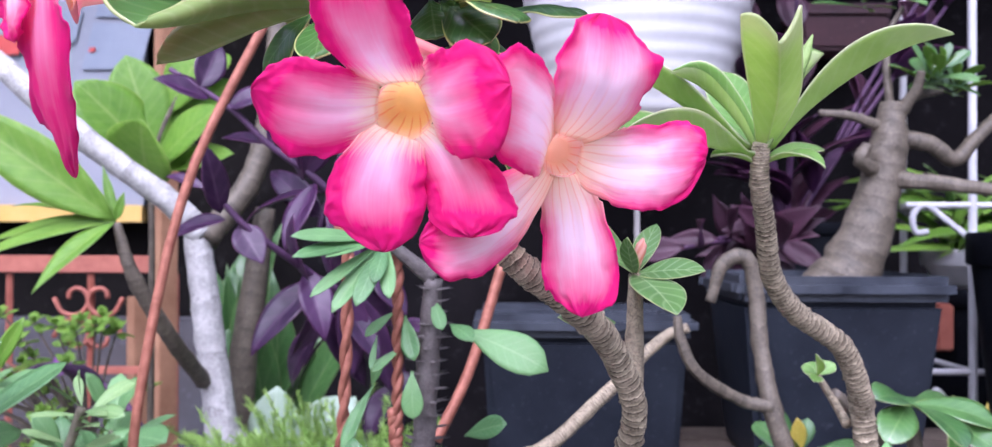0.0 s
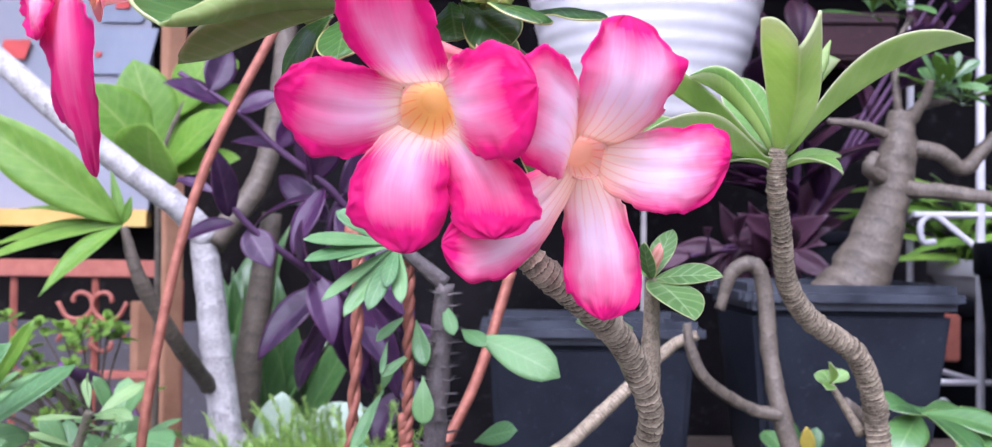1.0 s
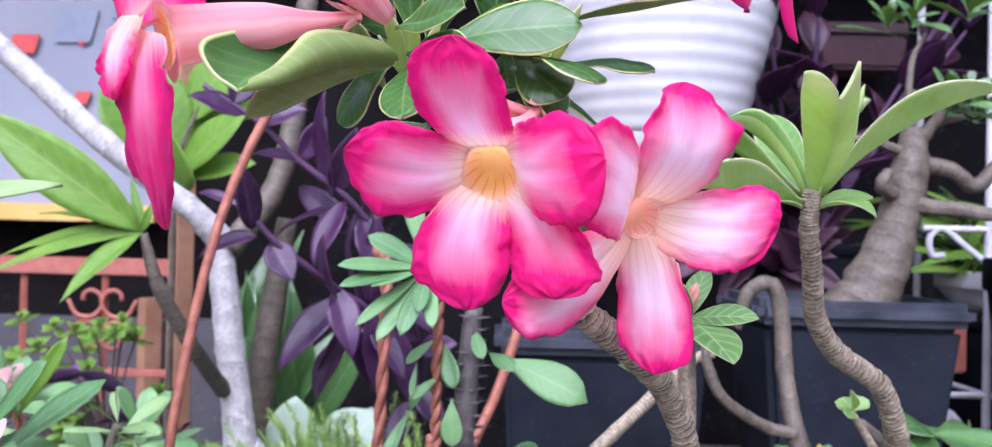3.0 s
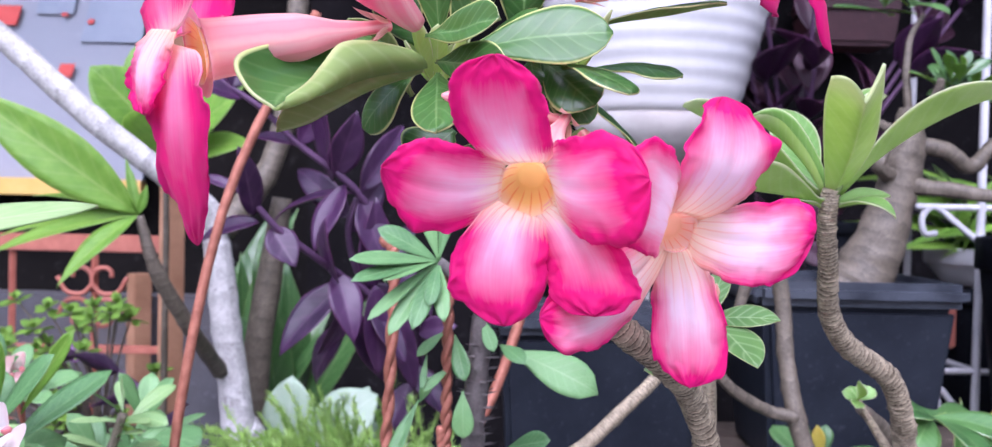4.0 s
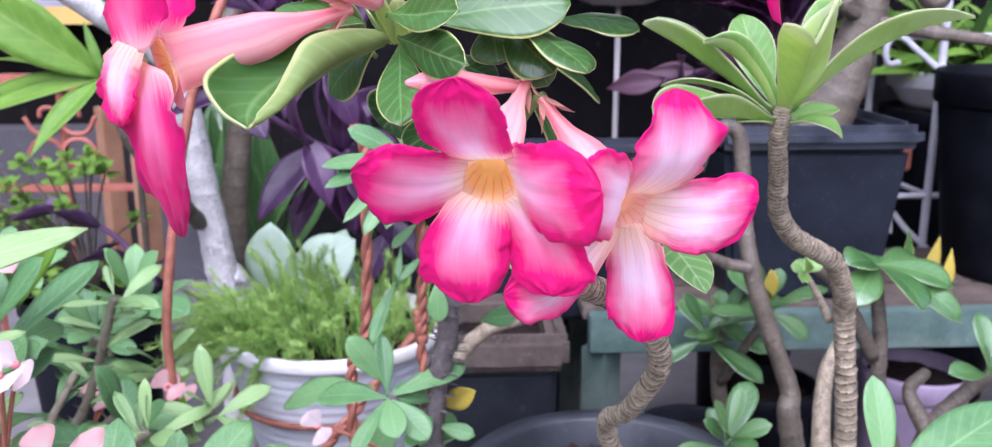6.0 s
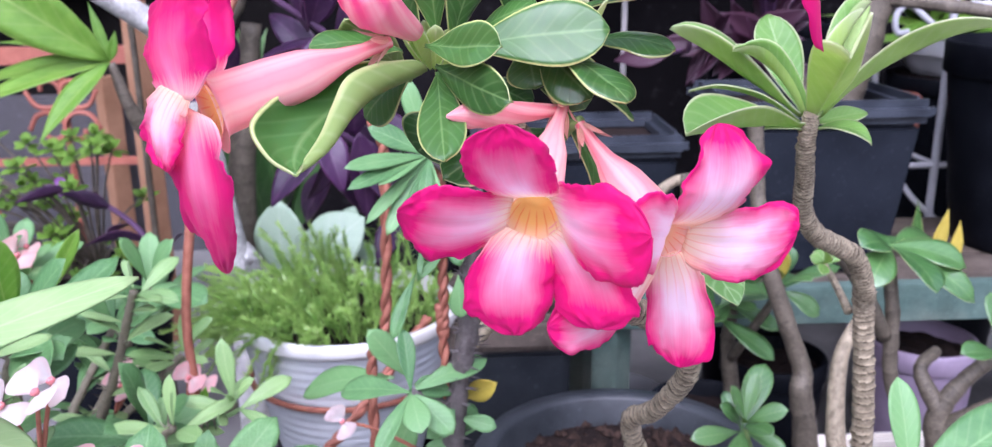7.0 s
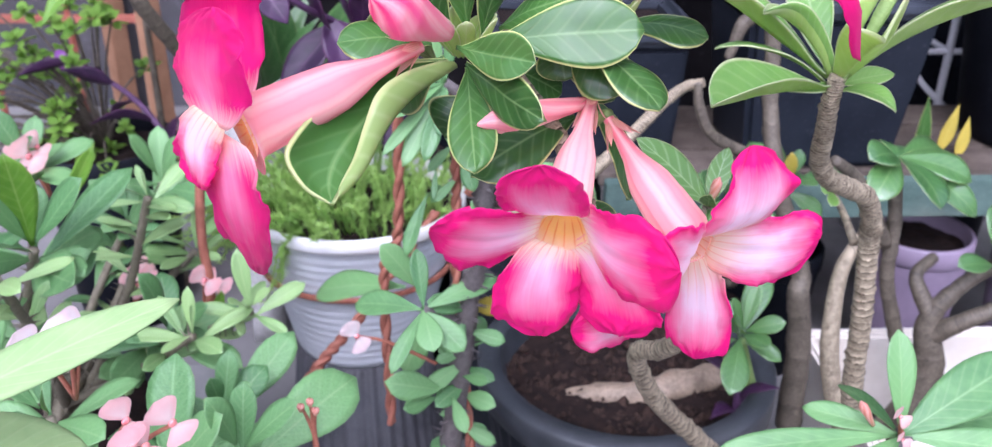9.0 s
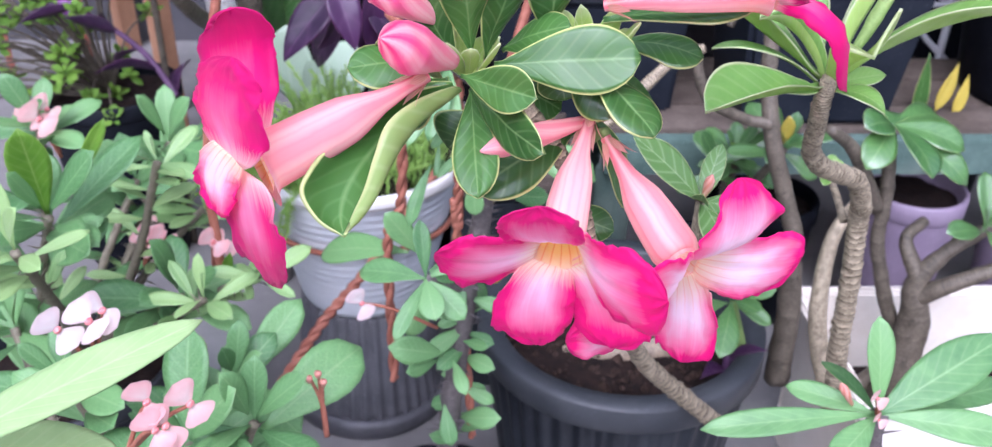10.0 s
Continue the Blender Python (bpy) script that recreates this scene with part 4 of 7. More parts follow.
big_leaf((-0.0150, 0.335, 0.990), (0.0075, 0.3010, 0.9750), 0.024, (0.35, -0.5, 0.8), fold=0.15)
big_leaf((-0.018, 0.345, 0.957), (-0.0640, 0.312, 0.944), 0.027, (-0.1, -0.6, 0.75), fold=0.1)
big_leaf((-0.0790, 0.330, 0.993), (-0.1150, 0.3200, 0.9965), 0.024, (-0.2, -0.5, 0.85))
big_leaf((-0.071, 0.335, 0.994), (-0.089, 0.350, 1.033), 0.030, (-0.3, -0.8, -0.4), bend=0.10)
big_leaf((-0.065, 0.335, 0.996), (-0.068, 0.310, 1.049), 0.024, (0.2, -0.9, 0.3), bend=-0.05)
big_leaf((-0.059, 0.340, 0.992), (-0.042, 0.330, 1.042), 0.026, (0.6, -0.7, 0.2), bend=-0.05)
big_leaf((-0.052, 0.345, 0.995), (-0.025, 0.330, 1.011), 0.020, (0.1, -0.6, 0.75))
big_leaf((-0.033, 0.350, 0.999), (-0.032, 0.335, 1.043), 0.026, (0.3, -0.8, 0.3))
big_leaf((-0.009, 0.350, 1.007), (0.051, 0.335, 1.017), 0.026, (0.1, -0.25, 0.95), fold=0.35, bend=0.02)
big_leaf((-0.021, 0.345, 0.975), (0.008, 0.345, 0.917), 0.016, (0.75, -0.6, 0.1), fold=0.45, bend=0.10)
big_leaf((-0.013, 0.352, 0.984), (0.024, 0.372, 0.957), 0.024, (0.4, -0.3, 0.85))
big_leaf((-0.049, 0.350, 0.978), (-0.025, 0.345, 0.967), 0.020, (0.0, -0.6, 0.7))
big_leaf((-0.025, 0.360, 0.908), (0.005, 0.350, 0.901), 0.018, (0.1, -0.7, 0.5))
big_leaf((-0.028, 0.345, 0.994), (-0.025, 0.335, 0.976), 0.022, (0.0, -0.9, -0.2))
big_leaf((-0.024, 0.345, 0.994), (-0.003, 0.326, 0.973), 0.024, (0.3, -0.85, -0.1), bend=0.05)
big_leaf((-0.021, 0.348, 0.989), (-0.004, 0.336, 0.967), 0.022, (0.3, -0.8, 0.4))
big_leaf((-0.075, 0.335, 0.986), (-0.097, 0.345, 0.963), 0.022, (-0.3, -0.7, 0.5))
big_leaf((-0.059, 0.350, 0.964), (-0.075, 0.345, 0.948), 0.030, (0, -0.9, 0.2))
big_leaf((-0.077, 0.350, 0.978), (-0.102, 0.330, 1.006), 0.020, (-0.5, -0.2, 0.8))

THROAT1, FACE1 = (-0.0320, 0.2665, 0.9366), (-0.14, -0.90, -0.41)
front_flower = blossom(rose, (-0.0136, 0.3329, 0.9687), THROAT1, FACE1, (0, -0.38, 0.92), [], tube_mat=M_TUBE_PALE, mouth=0.0108, belly=1.26)
rounded_petals(front_flower, THROAT1, FACE1, 0.0106, [
    ((-0.0685, 0.2726, 0.9235), (-0.0620, 0.2590, 0.9535), (-0.0800, 0.2628, 0.9440), 0.10),
    ((-0.0575, 0.2489, 0.9640), (-0.0270, 0.2456, 0.9640), (-0.0441, 0.2391, 0.9785), 0.15),
    ((-0.0110, 0.2465, 0.9565), (-0.0030, 0.2430, 0.9205), (0.0040, 0.2358, 0.9415), 0.22),
    ((0.0062, 0.2618, 0.9057), (-0.0235, 0.2746, 0.9050), (-0.0080, 0.2660, 0.8965), 0.20),
    ((-0.0240, 0.2720, 0.9070), (-0.0575, 0.2726, 0.9090), (-0.0382, 0.2748, 0.8915), 0.15)], M_PETAL, 1.0)
THROAT2, FACE2 = (0.0250, 0.2790, 0.9235), (0.40, -0.86, -0.30)
back_flower = blossom(rose, (-0.0072, 0.3278, 0.9620), THROAT2, FACE2, (0.0, -0.25, 0.97), [], tube_mat=M_TUBE, mouth=0.0084, belly=1.42, depth=0.011, throat_mat=M_THROAT_PALE)
rounded_petals(back_flower, THROAT2, FACE2, 0.0078, [
    ((0.0035, 0.2600, 0.9190), (0.0085, 0.2448, 0.9545), (-0.0060, 0.2460, 0.9405), 0.20),
    ((0.0196, 0.2560, 0.9531), (0.0537, 0.2778, 0.9510), (0.0353, 0.2730, 0.9715), 0.18),
    ((0.0655, 0.2890, 0.9375), (0.0575, 0.2878, 0.9060), (0.0735, 0.2900, 0.9245), 0.15),
    ((0.0425, 0.2870, 0.8850), (0.0165, 0.2940, 0.8850), (0.0300, 0.2900, 0.8685), 0.18),
    ((-0.0090, 0.2785, 0.8815), (-0.0080, 0.2800, 0.9140), (-0.0260, 0.2735, 0.8946), 0.15)], M_PETAL_LIGHT, 3.0)
MOUTH3, FACE3 = (-0.1465, 0.2625, 0.9800), (-0.84, -0.48, -0.24)
side_flower = blossom(rose, (-0.0830, 0.3055, 0.9990), MOUTH3, FACE3, (0.1, 0.1, 1), [], tube_mat=M_TUBE, mouth=0.0116, belly=1.36, depth=0.008, flare=1.38)
for foot_a, foot_b, a, b, tip, crown, mat, k in (
        ((-0.1390, 0.2540, 0.9800), (-0.1560, 0.2660, 0.9850), (-0.1325, 0.2470, 0.9600), (-0.1580, 0.2720, 0.9580), (-0.1462, 0.2828, 0.9165), 0.20, M_PETAL_DEEP, 1.3),
        ((-0.1560, 0.2680, 0.9850), (-0.1440, 0.2520, 0.9860), (-0.1670, 0.2850, 0.9960), (-0.1345, 0.2430, 1.0040), (-0.1450, 0.2580, 1.0245), 0.22, M_PETAL_DEEP, 2.4),
        ((-0.1560, 0.2720, 0.9860), (-0.1400, 0.2680, 0.9900), (-0.1720, 0.3120, 1.0000), (-0.1385, 0.2990, 1.0125), (-0.1515, 0.2900, 1.0300), 0.20, M_PETAL_DEEP, 3.1),
        ((-0.1450, 0.2540, 0.9860), (-0.1580, 0.2690, 0.9890), (-0.1500, 0.2570, 0.9740), (-0.1655, 0.2730, 0.9790), (-0.1590, 0.2660, 0.9600), 0.20, M_PETAL_LIGHT, 4.2)):
    sheet("petal", spanned(foot_a, foot_b, a, b, tip, crown, seed=k, blunt=1.55 if k == 1.3 else 2.5), mat, side_flower, thick=0.0005)
top_flower = blossom(rose, (-0.011, 0.335, 1.018), (0.056, 0.318, 1.029), (0.97, -0.1, 0.0), (0, 0.1, 1),
        [((0.058, 0.325, 1.070), 0.036, 0, 0.3), ((0.034, 0.270, 1.072), 0.036, 0, 0.3), ((0.079, 0.370, 1.038), 0.036, 0, 0.3)], petal_mat=M_PETAL_DEEP, mouth=0.0090)
ribbon(top_flower, [(0.054, 0.316, 1.029), (0.065, 0.306, 1.027), (0.077, 0.302, 1.016), (0.084, 0.306, 0.993)], [0.012, 0.015, 0.014, 0.009], [(0.1, -0.6, 0.8), (0.5, -0.6, 0.6), (0.75, -0.6, 0.2), (0.8, -0.5, 0.1)], M_PETAL_DEEP, cup=-0.4, seed=5.2)
bud(rose, (-0.0730, 0.315, 1.001), (-0.0985, 0.2843, 1.0215), 0.0096)
bud(rose, (-0.079, 0.340, 1.010), (-0.108, 0.330, 1.029), 0.0085)
bud(rose, (-0.0150, 0.334, 0.967), (-0.0620, 0.2940, 0.9722), 0.0064, M_TUBE)
verts, faces, uvs = [], [], []
for k in range(640):
    a, r = rng.uniform(0, 6.283), 0.125 * math.sqrt(rng.random())
    c = POT + V((r * math.cos(a), r * math.sin(a), 0.256))
    q = 0.0020 + 0.0065 * rng.random() ** 3
    n = len(verts)
    verts += [c + V(d) * q * rng.uniform(0.6, 1.25) for d in ((1, 0, 0), (0, 1, 0), (-1, 0, 0), (0, -1, 0), (0, 0, 1), (0, 0, -1))]
    uvs += [(0.5, 0.5)] * 6
    faces += [(n + i, n + (i + 1) % 4, n + 4) for i in range(4)] + [(n + (i + 1) % 4, n + i, n + 5) for i in range(4)]
clods = finish("soil_clods", verts, faces, uvs, M_CLOD, False)
tagged(clods, "loose crumbs of dark brown soil", "soil", kind="stuff")
for knot, n in ((CROWN, 9), (CROWN2, 8)):
    for k in range(n):
        a = k * 2.4
        d = V((0.55 * math.cos(a), -0.35 + 0.45 * math.sin(a), 0.85))
        b = V(knot) + V((0.003 * math.cos(a), 0.003 * math.sin(a), -0.002))
        leaf(rose, b, b + d * rng.uniform(0.016, 0.030), 0.009, (-math.cos(a), -math.sin(a) - 0.3, 0.4), [M_LEAF_BRIGHT, M_LEAF_BRIGHT], kind="blade", thick=0.0008, nu=6, nv=10, fold=0.5, bend=-0.06)
# short shoot on the stem
SHOOT = (0.0675, 0.4200, 0.8780)
tube("shoot", [(0.0630, 0.4020, 0.820), (0.0660, 0.4120, 0.848), SHOOT], [0.0060, 0.0046, 0.0034], M_STEM, rose, n=30, around=10, rings=8)
for tip, w, face in (((0.0784, 0.3700, 0.8626), 0.024, (0.15, -0.75, 0.6)), ((0.0971, 0.3988, 0.8807), 0.016, (0.1, -0.7, 0.7)), ((0.0817, 0.4428, 0.9030), 0.013, (-0.4, -0.8, 0.3)), ((0.0270, 0.4300, 0.9140), 0.022, (0.3, -0.6, 0.75)), ((0.0600, 0.3950, 0.8960), 0.010, (-0.3, -0.8, 0.4)), ((0.0790, 0.3990, 0.8700), 0.011, (0.2, -0.6, 0.75))):
    leaf(rose, SHOOT, tip, w, face, [M_LEAF_VEINED, M_LEAF_UNDER], kind="oval", thick=0.0008, nu=10, nv=16, fold=0.15, bend=0.04)
leaf(rose, (0.053, 0.380, 0.858), (0.026, 0.362, 0.862), 0.012, (0.1, -0.75, 0.6), [M_LEAF_VEINED, M_LEAF_UNDER], kind="oval", thick=0.0008, nu=8, nv=12, fold=0.15)
bud(rose, SHOOT, (0.0710, 0.4180, 0.8960), 0.0030, M_SEPAL)
# swollen root and clods
tube("root", [(0.020, 0.735, 0.512), (0.065, 0.728, 0.520), (0.120, 0.725, 0.525), (0.180, 0.740, 0.528), (0.235, 0.765, 0.520)], [0.005, 0.012, 0.015, 0.016, 0.010], M_ROOT, rose, n=40, around=14, rough=0.35)

# ---- the second desert rose ----
rose2 = thing("desert_rose", (0.282, 0.620, 0.574), "desert rose with bare ringed stem and bright green crown", "flowering plant")
KNOT = V((0.135, 0.440, 0.938))
tube("stem", [(0.269, 0.590, 0.581), (0.255, 0.580, 0.636), (0.246, 0.572, 0.708), (0.236, 0.566, 0.777), (0.230, 0.556, 0.797), (0.211, 0.535, 0.829), (0.175, 0.510, 0.852), (0.155, 0.490, 0.874), (0.144, 0.465, 0.903), (0.136, 0.447, 0.925), (0.135, 0.440, 0.945)],
     [0.0084, 0.0080, 0.0076, 0.0073, 0.0070, 0.0067, 0.0063, 0.0058, 0.0052, 0.0048, 0.0045], M_STEM, rose2, n=460, around=16, rough=0.06, rings=112, scar=0.15)
BL = [M_LEAF_FRESH, M_LEAF_BRIGHT]
SH2 = (0.218, 0.600, 0.802)
tube("shoot", [(0.227, 0.570, 0.775), (0.228, 0.600, 0.786), SH2], [0.0034, 0.0028, 0.0022], M_STEM, rose2, n=14, around=8, rings=5)
for t in ((0.207, 0.600, 0.808), (0.216, 0.610, 0.810), (0.227, 0.610, 0.811), (0.230, 0.600, 0.810), (0.212, 0.580, 0.818), (0.209, 0.580, 0.801)):
    leaf(rose2, SH2, t, 0.010, (0, -0.7, 0.7), BL, kind="spoon", thick=0.0008, nu=6, nv=8, fold=0.15, bend=0.05)


def crown_leaf(tip, width, face, base=(0, 0, 0), **kw):
    args = dict(kind="spoon", thick=0.0016, nu=10, nv=18, wave=0.008, fold=0.22, bend=0.05, seed=rng.uniform(0, 9))
    args.update(kw)
    leaf(rose2, KNOT + V(base), tip, width, face, BL, **args)


crown_leaf((0.2140, 0.4050, 0.9970), 0.036, (-0.50, 0.40, 0.75), (0.006, 0.004, 0.005), bend=0.08, fold=0.40, hook=0.04)
# the forked leaf leaning out
lefts = spline([(0.1345, 0.4465, 0.9400), (0.1262, 0.4290, 0.9650), (0.1120, 0.3900, 0.9840), (0.1025, 0.3569, 0.9912)], 27)[0]
rights = spline([(0.1410, 0.4465, 0.9400), (0.1490, 0.4230, 0.9650), (0.1430, 0.3990, 0.9860), (0.1380, 0.3845, 1.0012)], 27)[0]
mids = spline([(0.1370, 0.4430, 0.9395), (0.1365, 0.4180, 0.9610), (0.1290, 0.3880, 0.9755), (0.1235, 0.3704, 0.9815)], 27)[0]
ways = spline([(0.1370, 0.4430, 0.9395), (0.1365, 0.4180, 0.9610), (0.1290, 0.3880, 0.9755), (0.1235, 0.3704, 0.9815)], 27)[1]
rows = []
for p, c, q, way in zip(lefts, mids, rights, ways):
    row = []
    for i in range(25):
        w = i / 12 - 1
        e = (p if w < 0 else q) - c
        up = way * e.dot(way)
        row.append(c + (e - up) * abs(w) ** 1.05 + up * math.sin(math.pi * abs(w) / 1.5) ** 0.9)
    rows.append(row)
sheet("leaf", rows, [M_LEAF_BRIGHT, M_LEAF_BRIGHT], rose2, "forked young leaf with pale tips", thick=0.0016)
crown_leaf((0.1835, 0.4907, 1.0010), 0.022, (-0.75, 0.55, 0.3), (0.005, 0.006, 0.006), bend=0.06, fold=0.0, arc=1.4, kind="finger")
crown_leaf((0.0895, 0.4352, 0.9825), 0.019, (0.30, 0.40, 0.85), (-0.003, 0.004, 0.006), bend=0.12, fold=0.0, arc=1.4, hook=0.05, kind="finger")
crown_leaf((0.0555, 0.3965, 0.9435), 0.033, (0.10, -0.02, 0.99), (-0.003, 0.002, 0.0), bend=0.03, fold=0.85, wave=0.012, kind="round", nv=26, nu=16)
crown_leaf((0.0615, 0.4622, 0.9900), 0.027, (0.40, -0.12, 0.90), (-0.003, 0.006, 0.004), bend=0.02, fold=0.75, kind="round")
crown_leaf((0.0720, 0.4550, 0.9590), 0.026, (0.2, 0.15, 0.95), (-0.004, 0.006, 0.002), bend=0.10, curl=0.2, hook=0.05)
crown_leaf((0.1290, 0.5049, 0.9930), 0.026, (-0.1, -0.85, 0.45), (-0.002, 0.010, 0.006), fold=0.15, bend=-0.02)
crown_leaf((0.1608, 0.4203, 0.9340), 0.016, (0.05, -0.30, 0.93), (0.004, 0.003, -0.002), bend=0.12, hook=0.08, kind="oval")
crown_leaf((0.1706, 0.4496, 0.9427), 0.013, (0.1, -0.5, 0.85), (0.004, 0.006, 0.0), kind="oval")
crown_leaf((0.1080, 0.4350, 0.9385), 0.014, (-0.05, -0.30, 0.93), (-0.004, 0.002, -0.002), bend=0.08, kind="oval")
crown_leaf((0.1640, 0.4560, 0.9990), 0.014, (-0.6, 0.7, 0.3), (0.004, 0.004, 0.008), fold=0.8, kind="blade")
bud(rose2, KNOT + V((0.002, -0.002, 0.004)), (0.162, 0.442, 1.001), 0.004, M_STEM_GREEN)

# ---- bare-stemmed desert rose at the back of the black pot ----
rose3 = thing("desert_rose", (0.310, 0.800, 0.420), "slim leafless desert rose with looping branches", "plant")
tube("stem", [(0.307, 0.800, 0.420), (0.302, 0.800, 0.530), (0.292, 0.800, 0.594), (0.293, 0.810, 0.619), (0.256, 0.820, 0.722), (0.247, 0.840, 0.787), (0.244, 0.850, 0.846), (0.235, 0.850, 0.876), (0.213, 0.850, 0.870), (0.201, 0.850, 0.834)],
     [0.014, 0.013, 0.0115, 0.0095, 0.0085, 0.008, 0.0078, 0.0075, 0.0068, 0.005], M_BRANCH, rose3, n=120, around=12, rough=0.12, rings=30)
tube("branch", [(0.251, 0.820, 0.740), (0.221, 0.820, 0.747), (0.179, 0.800, 0.774), (0.164, 0.800, 0.802), (0.160, 0.800, 0.825)], [0.0062, 0.0058, 0.0052, 0.005, 0.0035], M_BRANCH, rose3, n=60, around=10, rough=0.12, rings=18)
tube("branch", [(-0.043, 0.800, 0.658), (-0.015, 0.800, 0.687), (0.041, 0.820, 0.701), (0.093, 0.840, 0.741), (0.155, 0.860, 0.796), (0.180, 0.850, 0.810)], [0.0075, 0.0075, 0.0070, 0.0065, 0.0055, 0.0045], M_STEM, rose3, n=60, around=10, rough=0.12, rings=18)

# ---- wire stakes ----
def stake(points, r, label, twisted=False):
    th = thing("wire_stake", points[0], label, "garden stake", "rust-red wire stakes")
    if not twisted:
        tube("rod", points, [r, r], M_RUST, th, n=24, around=10)
        return
    mids, tans = spline(points, 200)
    total = sum((a - b).length for a, b in zip(mids, mids[1:]))
    for k in range(2):
        pts = []
        for i, (p, t) in enumerate(zip(mids, tans)):
            sx = t.orthogonal().normalized()
            a = i / 199 * total / (r * 6.5) * 2 * math.pi + k * math.pi
            pts.append(p + (sx * math.cos(a) + t.cross(sx) * math.sin(a)) * r * 0.42)
        tube("strand", pts, [r * 0.68, r * 0.68], M_RUST, th, n=400, around=7)


stake([(-0.289, 0.690, 0.622), (-0.288, 0.700, 0.676), (-0.288, 0.700, 0.673), (-0.288, 0.705, 0.756), (-0.255, 0.720, 0.936), (-0.189, 0.740, 1.090)], 0.0042, "rust-red iron wire stake leaning among the plants")
stake([(-0.129, 0.650, 0.554), (-0.130, 0.660, 0.703), (-0.117, 0.660, 0.744), (-0.113, 0.660, 0.883), (-0.121, 0.670, 0.905)], 0.0046, "twisted rust-red wire stake beside the white pot", True)
stake([(-0.056, 0.600, 0.528), (-0.071, 0.600, 0.764), (-0.069, 0.600, 0.757), (-0.069, 0.600, 0.884)], 0.0040, "twisted rust-red wire stake behind thorny stem", True)
stake([(-0.249, 0.700, 0.504), (-0.208, 0.750, 0.547), (-0.164, 0.800, 0.580), (-0.090, 0.900, 0.646)], 0.0055, "twisted rust-red wire stake propped across white pot", True)
stake([(-0.056, 0.800, 0.712), (-0.026, 0.820, 0.775), (0.003, 0.840, 0.869)], 0.0050, "rust-red iron wire stake leaning by black trough")

# ---- white ribbed pot with feathery plant, on an upturned dark pot ----
WHITE = V((-0.185, 0.970, 0.445))
lathe_up = thing("upturned_pot", V((WHITE.x, WHITE.y, GROUND)), "dark grey ribbed pot turned upside down as stand", "plant pot")
lathe("body", [(0.099, 0.024), (0.084, 0.170), (0.080, 0.174), (0.0, 0.174)], V((WHITE.x, WHITE.y, GROUND)), M_RIBBED, lathe_up, flutes=34, depth=0.06, around=204)
lathe("rim", [(0.105, 0.0), (0.108, 0.004), (0.108, 0.02), (0.105, 0.026), (0.094, 0.026), (0.094, 0.0)], V((WHITE.x, WHITE.y, GROUND)), M_RIBBED, lathe_up, around=80)
pot("white_plant_pot", WHITE, 0.130, 0.195, M_GREY_POT, "pale grey-white ribbed plastic pot overflowing with feathery plant", lip=0.016, taper=0.62, ribs=16, rib=0.0008, soil=0.02, around=80, rim_mat=M_RIM_WHITE)
ring = thing("wire_ring", WHITE + V((0, 0, 0.115)), "rusty wire ring holding the white pot", "wire")
tube("hoop", [WHITE + V((0.1145 * math.cos(a), 0.1145 * math.sin(a), 0.115)) for a in [k * math.pi / 12 for k in range(25)]], [0.0035, 0.0035], M_RUST, ring, n=97, around=8)
fern = thing("feathery_plant", WHITE + V((0, 0, 0.175)), "bright green feathery plant with needle leaves", "plant")
for k in range(340):
    verts, faces, uvs = [], [], []
    a, r = rng.uniform(0, 6.283), 0.112 * math.sqrt(rng.random())
    b = WHITE + V((r * math.cos(a), r * math.sin(a), 0.172))
    out = V((math.cos(a), math.sin(a), 0)) * rng.uniform(0.0, 0.8) + V((rng.uniform(-.6, .3), rng.uniform(-.35, .3), 0))
    ln = rng.uniform(0.045, 0.105)
    e = b + out * ln * 0.55 + V((0, 0, ln * rng.uniform(0.35, 1.05)))
    if k > 250:
        # spilling over the rim on one side
        a = rng.uniform(2.5, 4.3)
        b = WHITE + V((0.112 * math.cos(a), 0.112 * math.sin(a), 0.190))
        ln = rng.uniform(0.06, 0.115)
        e = b + V((math.cos(a), 0.7 * math.sin(a), 0)) * ln * rng.uniform(0.4, 0.95) + V((0, 0, ln * rng.uniform(-0.75, 0.35)))
    elif b.x > WHITE.x and b.y > WHITE.y and k % 2:
        continue
    m = b.lerp(e, 0.5) + V((rng.uniform(-.1, .1), rng.uniform(-.1, .1), 0.12)) * ln
    tv, tf, tu = tube_data([b, m, e], [0.0010, 0.0005], n=6, around=4)
    verts += tv
    uvs += tu
    faces += tf
    mids, tans = spline([b, m, e], 24)
    for i, (p, t) in enumerate(zip(mids, tans)):
        if i < 3:
            continue
        for q in range(5):
            d = (t * 0.7 + V((rng.uniform(-1, 1), rng.uniform(-1, 1), rng.uniform(-0.3, 1)))).normalized() * rng.uniform(0.005, 0.012)
            sd = d.cross(t).normalized() * 0.0007
            n = len(verts)
            verts += [p - sd * 0.4, p + sd * 0.4, p + d * 0.6 + sd, p + d, p + d * 0.6 - sd]
            uvs += [(0.3, 0), (0.7, 0), (0.7, 0.6), (0.5, 1), (0.3, 0.6)]
            faces.append((n, n + 1, n + 2, n + 3, n + 4))
    under(finish("frond", verts, faces, uvs, M_NEEDLE), fern)
GREY_LEAVES = shared_leaves([M_LEAF_GREY, M_LEAF_GREY], 0.62, kind="oval", thick=0.012, fold=0.1, bend=0.06, nu=8, nv=10)
grey = thing("grey_leaved_plant", (-0.288, 1.250, 0.573), "plant with broad soft grey-green leaves", "plant")
